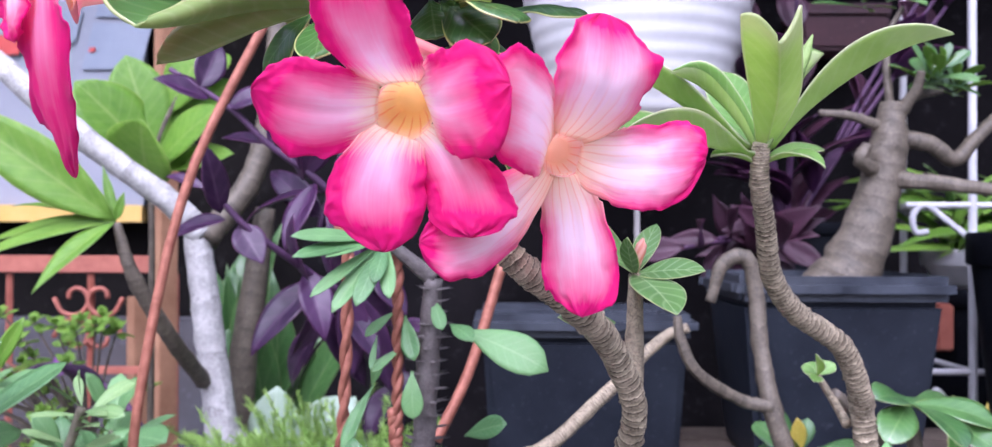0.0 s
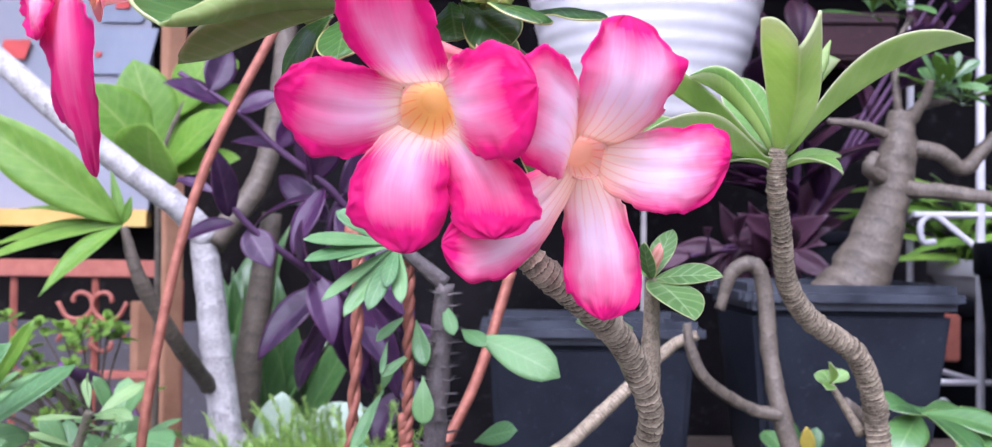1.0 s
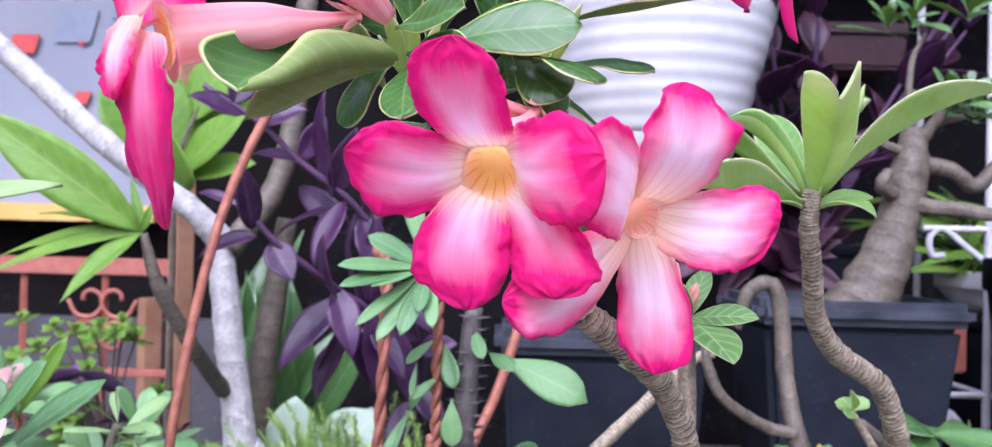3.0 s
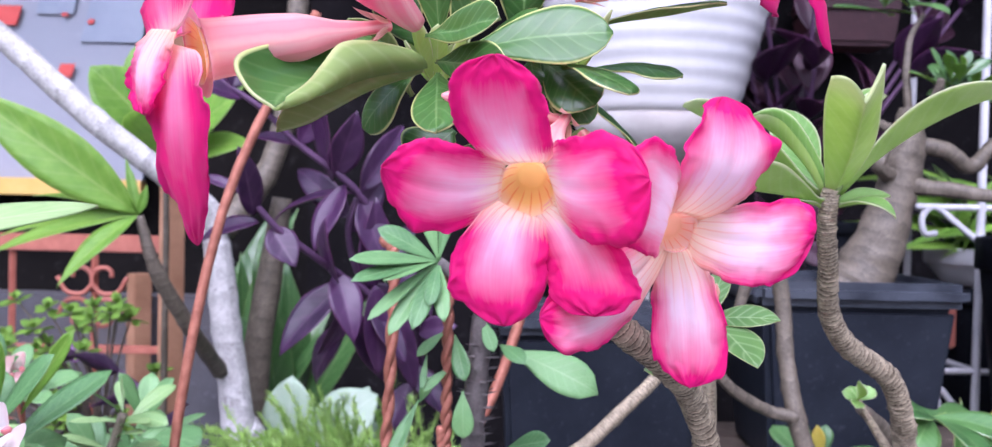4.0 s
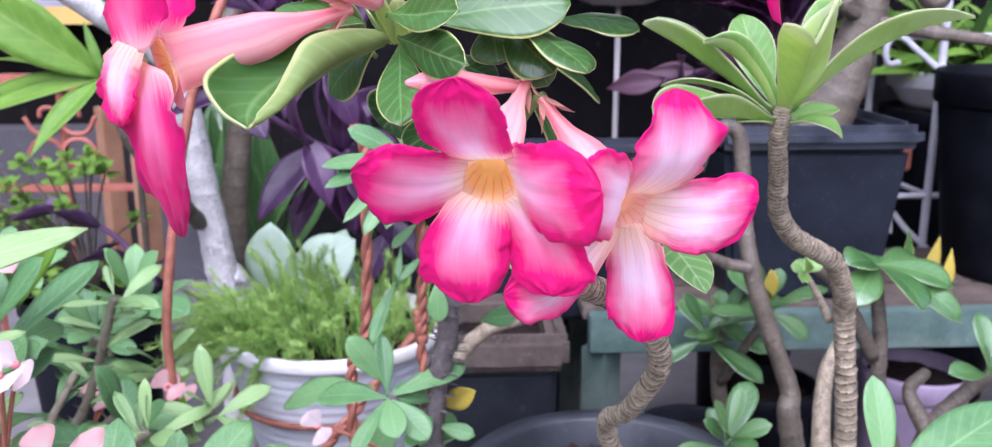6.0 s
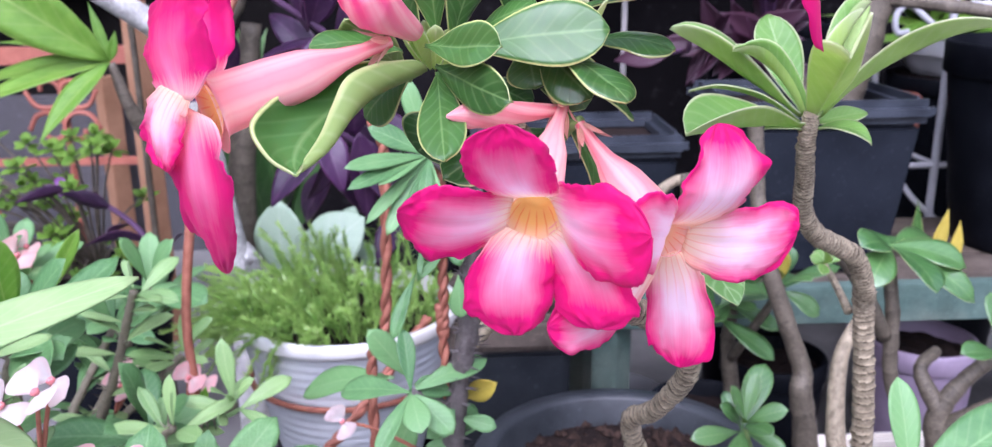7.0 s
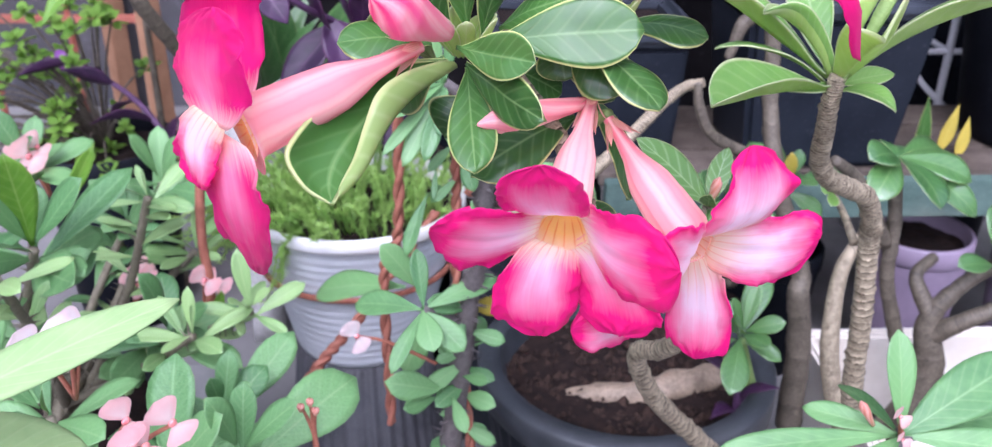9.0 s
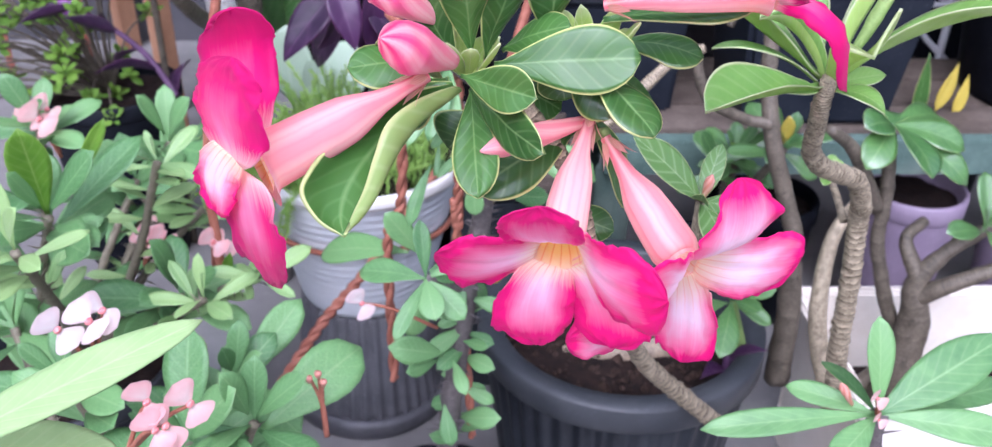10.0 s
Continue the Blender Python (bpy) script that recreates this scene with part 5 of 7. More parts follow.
for b, t in (((-0.312, 1.280, 0.563), (-0.313, 1.280, 0.683)), ((-0.273, 1.220, 0.593), (-0.184, 1.220, 0.671)), ((-0.289, 1.260, 0.580), (-0.224, 1.200, 0.631)), ((-0.261, 1.250, 0.572), (-0.164, 1.220, 0.619)), ((-0.231, 1.300, 0.578), (-0.206, 1.300, 0.666)), ((-0.288, 1.250, 0.592), (-0.242, 1.200, 0.652))):
    put_leaf(grey, GREY_LEAVES, b, t, (rng.uniform(-.3, .3), -0.8, 0.6))

# ---- crown-of-thorns plants ----
EU = shared_leaves([M_LEAF_BLUE, M_LEAF_PALE], 0.40, count=6, kind="spoon", thick=0.010, fold=0.14, bend=0.05, nu=6, nv=9, hook=0.05)
EU_NARROW = shared_leaves([M_LEAF_PALE, M_LEAF_PALE], 0.27, count=3, kind="spoon", thick=0.010, fold=0.2, bend=0.04, nu=6, nv=9)


def thorny(parent, points, radii, thorns=50, mat=None):
    ob = tube("stem", points, radii, mat or M_THORNY, parent, n=60, around=9, rough=0.25, rings=14)
    verts, faces, uvs = [], [], []
    for k in range(thorns):
        s = rng.random()
        mids, tans = spline(points, 40)
        i = int(s * 39)
        p, t, r = mids[i], tans[i], along(radii, s)
        a = rng.uniform(0, 6.283)
        sx = t.orthogonal().normalized()
        d = sx * math.cos(a) + t.cross(sx) * math.sin(a)
        e = p + d * (r + rng.uniform(0.006, 0.013)) + t * 0.003
        n = len(verts)
        side = d.cross(t) * 0.0012
        verts += [p + d * r * 0.7 + side, p + d * r * 0.7 - side, p + d * r * 0.7 + t * 0.002, e]
        uvs += [(0, 0), (1, 0), (0.5, 0), (0.5, 1)]
        faces += [(n, n + 1, n + 3), (n + 1, n + 2, n + 3), (n + 2, n, n + 3)]
    under(tagged(finish("thorn_coat", verts, faces, uvs, mat or M_THORNY), kind="stuff"), ob)
    return ob


def crown_of_thorns(base, tops, label, leaves=EU, r=0.0042, count=7, length=0.074):
    th = thing("crown_of_thorns", base, label, "flowering plant", "crown-of-thorns plants")
    for top, axis in tops:
        top, b = V(top), V(base) + V((rng.uniform(-.015, .015), rng.uniform(-.015, .015), 0))
        m = b.lerp(top, 0.55) + V((rng.uniform(-.012, .012), rng.uniform(-.012, .012), 0))
        thorny(th, [b, m, top], [r * 1.3, r, r * 0.8], 30, M_THORNY_BROWN)
        mids, tans = spline([b, m, top], 21)
        for i in (8, 10, 12, 14, 15, 16, 17, 18, 19):
            a = rng.uniform(0, 6.283)
            d = (V((math.cos(a), math.sin(a) - 0.35, 0)) + tans[i] * rng.uniform(0.2, 0.8)).normalized()
            put_leaf(th, leaves, mids[i], mids[i] + d * length * rng.uniform(0.55, 0.95), tans[i] + V((0, -0.5, 0.3)))
        rosette(th, leaves, top, axis, count, length * rng.uniform(0.85, 1.15), (0.0, 1.15))
    return th


LEDGE = 0.50
box("concrete_ledge", (-1.15, 0.56, GROUND), (-0.345, 0.98, LEDGE - 0.10), M_CONCRETE, bevel=0.01)
tagged(bpy.data.objects["concrete_ledge"], "grey concrete ledge under the plant pots", "ledge", kind="structure")
for name, x, y, r, z in (("clay_pot", -0.44, 0.68, 0.10, LEDGE - 0.10), ("clay_pot", -0.30, 0.46, 0.085, GROUND)):
    pot(name, (x, y, z), r, 0.16 if z > GROUND else 0.22, M_DARKGREY, "dark plastic pot holding crown-of-thorns", lip=0.02, soil=0.02)
left1 = crown_of_thorns((-0.44, 0.68, 0.54), [((-0.385, 0.600, 0.762), (0.1, -0.5, 0.85)), ((-0.309, 0.640, 0.658), (0.1, -0.4, 0.9)), ((-0.388, 0.800, 0.688), (0, -0.5, 0.8)), ((-0.451, 0.760, 0.765), (0, -0.4, 0.9)), ((-0.363, 0.840, 0.710), (0, -0.4, 0.9))],
                        "crown-of-thorns with blue-green leaves and pale pink flowers")
left2 = crown_of_thorns((-0.30, 0.46, 0.465), [((-0.331, 0.460, 0.714), (-0.1, -0.4, 0.9)), ((-0.233, 0.500, 0.684), (0.1, -0.4, 0.9)), ((-0.244, 0.420, 0.696), (0, -0.4, 0.9)), ((-0.204, 0.430, 0.705), (0, -0.4, 0.9)), ((-0.408, 0.550, 0.694), (0, -0.4, 0.9))],
                        "low crown-of-thorns with blue-green leaves and pink flowers")
left3 = crown_of_thorns((-0.44, 0.70, 0.54), [((-0.330, 0.700, 0.759), (0, -0.5, 0.85)), ((-0.327, 0.800, 0.655), (0.1, -0.5, 0.85)), ((-0.364, 0.500, 0.794), (0, -0.5, 0.85)), ((-0.240, 0.640, 0.681), (0.1, -0.5, 0.85)), ((-0.278, 0.600, 0.683), (0, -0.5, 0.85))],
                        "crown-of-thorns with narrow pale grey-green leaves", EU_NARROW, count=6, length=0.058)
for b, t, w in (((-0.385, 0.600, 0.765), (-0.381, 0.580, 0.847), 0.030), ((-0.372, 0.620, 0.776), (-0.334, 0.617, 0.838), 0.012), ((-0.256, 0.500, 0.684), (-0.250, 0.490, 0.732), 0.010), ((-0.292, 0.690, 0.622), (-0.273, 0.680, 0.678), 0.010)):
    leaf(left1, b, t, w, (0.3, -0.85, 0.3), [M_LEAF_LIME, M_LEAF_LIME], kind="spoon", thick=0.0008, nu=6, nv=10, fold=0.3)
leaf(left1, (-0.388, 0.600, 0.748), (-0.334, 0.540, 0.766), 0.036, (0, -0.7, 0.7), [M_LEAF_BLUE, M_LEAF_PALE], kind="oval", thick=0.001, nu=6, nv=10, fold=0.1)
# long pale leaf close by
leaf(left2, (-0.258, 0.190, 0.906), (-0.164, 0.242, 0.930), 0.0175, (0.05, -0.5, 0.86), [M_LEAF_SOFT, M_LEAF_SOFT], label="long pale green leaf", kind="blade", thick=0.0012, nu=8, nv=18, fold=0.12, bend=0.02)
leaf(left2, (-0.256, 0.200, 0.904), (-0.201, 0.235, 0.871), 0.026, (0.05, -0.5, 0.86), [M_LEAF_SOFT, M_LEAF_SOFT], label="long pale green leaf", kind="blade", thick=0.0012, nu=8, nv=18, fold=0.12, bend=0.02)


def cluster(parent, root, spots, size, mat, face=(0.1, -0.8, 0.5)):
    for s in spots:
        mid = V(root).lerp(V(s), 0.6) + V((0, 0, 0.004))
        tube("stalk", [root, mid, s], [0.0016, 0.0011], M_STALK, parent, n=10, around=6)
        bracts(parent, s, V(face) + V((rng.uniform(-.4, .4), rng.uniform(-.2, .2), rng.uniform(-.2, .4))), size * rng.uniform(0.85, 1.15), mat)


cluster(left2, (-0.292, 0.420, 0.758), [(-0.298, 0.400, 0.806), (-0.276, 0.395, 0.815), (-0.269, 0.400, 0.820)], 0.0125, M_BRACT_WHITE)
cluster(left2, (-0.258, 0.360, 0.748), [(-0.235, 0.350, 0.796), (-0.226, 0.345, 0.784), (-0.215, 0.355, 0.789), (-0.230, 0.340, 0.785)], 0.0125, M_BRACT)
cluster(left1, (-0.375, 0.740, 0.625), [(-0.363, 0.735, 0.654), (-0.350, 0.740, 0.656), (-0.359, 0.745, 0.659)], 0.0150, M_BRACT)
cluster(left1, (-0.296, 0.700, 0.651), [(-0.291, 0.695, 0.679), (-0.283, 0.700, 0.674)], 0.0135, M_BRACT)
cluster(left1, (-0.438, 0.760, 0.733), [(-0.452, 0.755, 0.777), (-0.439, 0.760, 0.781), (-0.444, 0.750, 0.776)], 0.0150, M_BRACT)
for tip in ((-0.168, 0.445, 0.732), (-0.162, 0.445, 0.736), (-0.159, 0.445, 0.729)):
    tube("stalk", [(-0.161, 0.450, 0.674), (-0.162, 0.450, 0.703), tip], [0.0022, 0.0018, 0.0008], M_STALK, left2, n=12, around=6)
    bud(left2, V(tip) - V((0, 0, 0.006)), tip, 0.0028, M_SEPAL)

mid_pot = pot("black_plant_pot", (-0.085, 0.62, GROUND), 0.085, 0.15, M_BLACK, "small black plastic pot under thorny stem", lip=0.015, soil=0.02)
middle = thing("crown_of_thorns", (-0.085, 0.62, 0.40), "tall thorny crown-of-thorns with pale flower and narrow leaves", "flowering plant", "crown-of-thorns plants")
thorny(middle, [(-0.085, 0.62, 0.39), (-0.079, 0.600, 0.529), (-0.069, 0.600, 0.624), (-0.059, 0.600, 0.716), (-0.051, 0.600, 0.757), (-0.048, 0.600, 0.814), (-0.045, 0.600, 0.867)], [0.0095, 0.0095, 0.009, 0.0085, 0.008, 0.0075, 0.006], 320)
HUB = (-0.0946, 0.5800, 0.7165)
tube("branch", [(-0.063, 0.600, 0.691), HUB], [0.005, 0.004], M_THORNY, middle, n=12, around=8)
for b, t, w, face in (((-0.112, 0.660, 0.690), (-0.199, 0.730, 0.646), 0.036, (0.1, -0.55, 0.85)), (HUB, (-0.150, 0.610, 0.705), 0.024, (0.0, -0.5, 0.85)), (HUB, (-0.118, 0.535, 0.690), 0.013, (-0.2, -0.7, 0.6)), (HUB, (-0.0370, 0.607, 0.729), 0.019, (-0.1, -0.6, 0.8)),
                      (HUB, (-0.0997, 0.6018, 0.7580), 0.014, (0.2, -0.9, 0.3)), (HUB, (-0.0864, 0.5460, 0.7010), 0.021, (-0.1, -0.75, 0.65)), (HUB, (-0.0640, 0.5550, 0.6950), 0.021, (0.1, -0.75, 0.65)),
                      ((-0.088, 0.610, 0.700), (-0.112, 0.600, 0.645), 0.024, (0, -0.75, 0.6)), ((-0.070, 0.605, 0.690), (-0.044, 0.620, 0.668), 0.022, (0.2, -0.7, 0.6)), ((-0.100, 0.640, 0.700), (-0.130, 0.640, 0.742), 0.022, (0, -0.6, 0.75)),
                      ((-0.0905, 0.640, 0.788), (-0.1085, 0.6137, 0.7450), 0.013, (-0.5, -0.8, 0.3)), ((-0.0575, 0.585, 0.806), (-0.0562, 0.580, 0.7750), 0.015, (-0.1, -0.95, 0.2)), ((-0.088, 0.612, 0.792), (-0.080, 0.600, 0.812), 0.009, (0, -0.8, 0.5))):
    leaf(middle, b, t, w, face, [M_LEAF_BLUE, M_LEAF_PALE], kind="spoon", thick=0.0008, nu=8, nv=14, fold=0.15, bend=0.05, wave=0.012, seed=rng.uniform(0, 9))
TOPHUB = (-0.076, 0.592, 0.893)
tube("branch", [(-0.045, 0.600, 0.867), TOPHUB], [0.006, 0.004], M_THORNY, middle, n=12, around=8)
for t, w in (((-0.130, 0.545, 0.896), 0.0120), ((-0.128, 0.540, 0.883), 0.0120), ((-0.109, 0.550, 0.883), 0.0105), ((-0.080, 0.560, 0.866), 0.0110), ((-0.105, 0.550, 0.848), 0.0125), ((-0.090, 0.550, 0.852), 0.0130), ((-0.065, 0.600, 0.948), 0.0130), ((-0.092, 0.600, 0.948), 0.0140), ((-0.117, 0.585, 0.915), 0.0170), ((-0.100, 0.570, 0.866), 0.0110), ((-0.118, 0.545, 0.858), 0.0090), ((-0.070, 0.560, 0.856), 0.0110)):
    leaf(middle, TOPHUB, t, w, (rng.uniform(-.2, .2), -0.75, 0.65), [M_LEAF_BLUE, M_LEAF_BLUE], kind="spoon", thick=0.0008, nu=6, nv=12, fold=0.16, bend=0.03)
for b, t, w in (((-0.070, 0.600, 0.845), (-0.089, 0.585, 0.829), 0.008), ((-0.064, 0.600, 0.842), (-0.056, 0.585, 0.813), 0.013), ((-0.083, 0.600, 0.828), (-0.085, 0.585, 0.806), 0.005), ((-0.066, 0.600, 0.820), (-0.085, 0.585, 0.805), 0.007), ((-0.063, 0.600, 0.700), (-0.072, 0.575, 0.680), 0.012)):
    leaf(middle, b, t, w, (rng.uniform(-.3, .1), -0.8, 0.5), [M_LEAF_BLUE, M_LEAF_LIME], kind="spoon", thick=0.0008, nu=6, nv=10, fold=0.2, bend=0.03)
def side_leaves(rows):
    for b, t, n in rows:
        put_leaf(middle, EU_NARROW if n else EU, b, t, (rng.uniform(-.2, .2), -0.8, 0.5))


side_leaves((((-0.025, 0.600, 0.832), (0.032, 0.570, 0.810), 0), ((-0.033, 0.600, 0.836), (-0.017, 0.570, 0.829), 0), ((-0.045, 0.600, 0.854), (-0.037, 0.580, 0.834), 0), ((-0.025, 0.660, 0.747), (0.006, 0.630, 0.762), 0)))
side_leaves((((-0.081, 0.580, 0.641), (-0.124, 0.560, 0.664), 0), ((-0.073, 0.580, 0.634), (-0.063, 0.550, 0.622), 0), ((-0.065, 0.580, 0.654), (-0.045, 0.560, 0.663), 0), ((-0.081, 0.570, 0.594), (-0.075, 0.550, 0.565), 0), ((-0.086, 0.580, 0.634), (-0.111, 0.550, 0.646), 0), ((-0.060, 0.600, 0.665), (-0.046, 0.620, 0.670), 0)))
lo_end, hi_end = V((-0.069, 0.600, 0.520)), V((-0.058, 0.600, 0.710))
for k in range(16):
    b = lo_end.lerp(hi_end, (k + rng.random()) / 16)
    side = rng.choice((-1, 1))
    put_leaf(middle, EU, b, b + V((side * rng.uniform(0.020, 0.036), rng.uniform(-0.03, 0.0), rng.uniform(-0.016, 0.022))), (rng.uniform(-.3, .3), -0.7, 0.6))
cluster(middle, (-0.086, 0.590, 0.660), [(-0.145, 0.575, 0.697)], 0.013, M_BRACT_WHITE)
leaf(middle, (-0.054, 0.620, 0.691), (-0.030, 0.600, 0.712), 0.018, (0.2, -0.8, 0.4), [M_LEAF_YELLOW, M_LEAF_YELLOW], label="yellowed leaf", kind="oval", thick=0.0008, fold=0.3)

right_low = thing("crown_of_thorns", (0.21, 0.40, 0.42), "crown-of-thorns with broad leaves and tiny pink flowers", "flowering plant", "crown-of-thorns plants")
pot("black_plant_pot", (0.22, 0.41, GROUND), 0.075, 0.17, M_BLACK, "small black plastic pot hidden under leaves", lip=0.015, soil=0.02)
RH = (0.192, 0.395, 0.738)
thorny(right_low, [(0.22, 0.41, 0.42), (0.205, 0.40, 0.58), RH], [0.008, 0.007, 0.006], 60)
for t, w, face in (((0.078, 0.385, 0.737), 0.018, (0, -0.5, 0.85)), ((0.190, 0.420, 0.796), 0.018, (0, -0.9, 0.3)), ((0.283, 0.430, 0.772), 0.032, (-0.2, -0.6, 0.75)), ((0.273, 0.380, 0.733), 0.022, (0, -0.6, 0.75)), ((0.141, 0.420, 0.741), 0.016, (0, -0.5, 0.8)), ((0.182, 0.460, 0.728), 0.016, (0.2, -0.5, 0.8)), ((0.320, 0.460, 0.704), 0.020, (0, -0.6, 0.7)), ((0.151, 0.360, 0.729), 0.02, (0, -0.5, 0.8))):
    leaf(right_low, RH, t, w, face, [M_LEAF_BLUE, M_LEAF_PALE], kind="spoon" if w < 0.03 else "oval", thick=0.0008, nu=8, nv=14, fold=0.15, bend=0.04)
cluster(right_low, RH, [(0.184, 0.388, 0.758), (0.186, 0.383, 0.745)], 0.0060, M_BRACT, (0, -0.9, 0.4))
bud(right_low, (0.177, 0.400, 0.742), (0.166, 0.400, 0.760), 0.003, M_SEPAL)

# ---- the purple-leaved trailing plant ----
PU = shared_leaves([M_LEAF_PURPLE, M_LEAF_PURPLE], 0.36, count=5, kind="lance", thick=0.010, fold=0.45, bend=0.06, nu=6, nv=10, hook=0.03)
purple = thing("purple_heart_plant", (-0.135, 1.190, 0.600), "trailing plant with dark purple pointed leaves", "plant")
pot("black_plant_pot", (-0.135, 1.200, GROUND), 0.072, 0.34, M_BLACK, "black pot hidden by trailing purple plant", lip=0.02, soil=0.02)


def trail(parent, points, leaf_len, every, meshes=PU, r=0.004, spread=1.0):
    tube("stem", points, [r * 1.2, r, r * 0.7], M_PURPLE_STEM, parent, n=30, around=8)
    mids, tans = spline(points, every + 1)
    for i in range(every + 1):
        p, t = mids[i], tans[i]
        a = i * 2.6 + rng.uniform(-.5, .5)
        sx = t.orthogonal().normalized()
        out = sx * math.cos(a) + t.cross(sx) * math.sin(a)
        d = (out * spread + t * 0.7 + V((0, -0.15, 0))).normalized()
        put_leaf(parent, meshes, p, p + d * leaf_len * rng.uniform(0.75, 1.2), (t - d * t.dot(d)) + V((0, 0, 0.3)))


for points in ([(-0.125, 1.180, 0.590), (-0.122, 1.060, 0.720), (-0.160, 0.950, 0.825), (-0.190, 0.915, 0.855), (-0.212, 0.880, 0.877), (-0.243, 0.860, 0.903), (-0.264, 0.850, 0.927), (-0.280, 0.845, 0.941)],
               [(-0.140, 1.190, 0.590), (-0.118, 1.070, 0.760), (-0.150, 0.970, 0.890), (-0.178, 0.930, 0.942), (-0.205, 0.920, 0.966), (-0.239, 0.910, 0.992), (-0.273, 0.900, 1.025), (-0.330, 0.890, 1.062)],
               [(-0.130, 1.200, 0.590), (-0.128, 1.090, 0.720), (-0.170, 0.970, 0.830), (-0.188, 0.940, 0.895), (-0.180, 0.940, 0.936)]):
    tube("stem", points, [0.0046, 0.0038, 0.0028], M_PURPLE_STEM, purple, n=40, around=10, rough=0.12)
for b, t, w, face in (
        ((-0.261, 0.850, 0.911), (-0.315, 0.860, 0.893), 0.024, (-0.2, -0.6, 0.75)), ((-0.266, 0.850, 0.917), (-0.271, 0.820, 0.973), 0.026, (0.6, -0.8, 0.2)),
        ((-0.251, 0.860, 0.906), (-0.228, 0.850, 0.874), 0.030, (0.3, -0.9, 0.2)), ((-0.188, 0.920, 0.850), (-0.243, 0.900, 0.785), 0.036, (-0.4, -0.85, 0.35)),
        ((-0.170, 0.950, 0.844), (-0.214, 0.950, 0.776), 0.020, (0.5, -0.85, 0.2)), ((-0.192, 0.900, 0.850), (-0.200, 0.865, 0.908), 0.030, (-0.7, -0.7, 0.2)),
        ((-0.182, 0.930, 0.942), (-0.262, 0.950, 0.915), 0.022, (0.0, -0.35, 0.95)), ((-0.202, 0.920, 0.952), (-0.211, 0.900, 1.047), 0.034, (-0.8, -0.6, 0.1)),
        ((-0.165, 0.950, 0.839), (-0.158, 0.930, 0.925), 0.034, (0.4, -0.9, 0.1)), ((-0.159, 0.940, 0.845), (-0.154, 0.950, 0.757), 0.034, (0.5, -0.85, 0.1)),
        ((-0.279, 0.845, 0.940), (-0.318, 0.860, 0.952), 0.012, (0.0, -0.7, 0.7)), ((-0.273, 0.900, 1.025), (-0.232, 0.900, 1.040), 0.026, (0.0, -0.75, 0.6)),
        ((-0.291, 0.895, 1.034), (-0.331, 0.870, 1.048), 0.034, (-0.2, -0.7, 0.7)), ((-0.236, 0.910, 0.989), (-0.284, 0.930, 0.998), 0.024, (0.1, -0.5, 0.85)),
        ((-0.235, 0.910, 0.990), (-0.215, 0.925, 1.032), 0.026, (0.6, -0.8, 0.1)), ((-0.190, 0.945, 0.900), (-0.158, 0.975, 0.955), 0.030, (0.6, -0.75, 0.2)),
        ((-0.186, 0.940, 0.915), (-0.246, 0.985, 0.962), 0.030, (-0.3, -0.8, 0.5)), ((-0.192, 0.960, 0.815), (-0.150, 0.985, 0.740), 0.034, (0.6, -0.75, 0.2)),
        ((-0.190, 0.965, 0.800), (-0.228, 1.000, 0.735), 0.032, (-0.5, -0.8, 0.3)), ((-0.178, 0.985, 0.860), (-0.128, 1.010, 0.900), 0.034, (0.5, -0.8, 0.3)),
        ((-0.180, 0.990, 0.840), (-0.122, 1.010, 0.800), 0.034, (0.4, -0.9, 0.3)), ((-0.176, 0.940, 0.945), (-0.140, 0.980, 1.010), 0.034, (0.5, -0.8, 0.1)),
        ((-0.300, 0.893, 1.043), (-0.290, 0.915, 1.090), 0.030, (0.5, -0.8, 0.2)),
        ((-0.150, 0.965, 0.830), (-0.120, 0.985, 0.735), 0.030, (0.4, -0.85, 0.2)), ((-0.165, 0.950, 0.830), (-0.128, 0.940, 0.770), 0.028, (0.5, -0.8, 0.3)),
        ((-0.140, 0.990, 0.860), (-0.105, 0.985, 0.815), 0.030, (0.5, -0.8, 0.3)), ((-0.175, 0.935, 0.935), (-0.150, 0.930, 0.872), 0.034, (0.4, -0.9, 0.2)),
        ((-0.190, 0.925, 0.950), (-0.215, 0.905, 0.890), 0.032, (-0.5, -0.8, 0.3)), ((-0.200, 0.920, 0.958), (-0.178, 0.900, 1.015), 0.034, (0.5, -0.8, 0.3)),
        ((-0.195, 0.912, 0.860), (-0.175, 0.890, 0.800), 0.032, (0.3, -0.9, 0.3)), ((-0.128, 1.060, 0.740), (-0.090, 1.050, 0.690), 0.030, (0.4, -0.8, 0.4)),
        ((-0.128, 1.060, 0.720), (-0.150, 1.040, 0.665), 0.030, (-0.3, -0.8, 0.4)), ((-0.120, 1.050, 0.780), (-0.080, 1.040, 0.790), 0.028, (0.3, -0.8, 0.5))):
    leaf(purple, b, V(b).lerp(V(t), 1.14), w * 1.06, face, [M_LEAF_PURPLE, M_LEAF_PURPLE], kind="willow", thick=0.0012, nu=8, nv=14, fold=0.26, bend=rng.uniform(-0.02, 0.08), hook=0.04, wave=0.015, seed=rng.uniform(0, 9))
# with a violet flower, further back
trail(purple, [(-0.444, 1.150, 0.628), (-0.485, 1.180, 0.673), (-0.540, 1.220, 0.698), (-0.603, 1.270, 0.710)], 0.07, 5)
vf = V((-0.616, 1.275, 0.711))
for k in range(3):
    v, f, uv, ix = leaf_data(0.016, 0.016, kind="oval", fold=0.1, nu=6, nv=6)
    mm = aim(vf, vf + V((math.cos(k * 2.1), 0.1, math.sin(k * 2.1))), (0.3, -0.9, 0.3))
    under(finish("petal", [mm @ p for p in v], f, uv, M_VIOLET), purple)
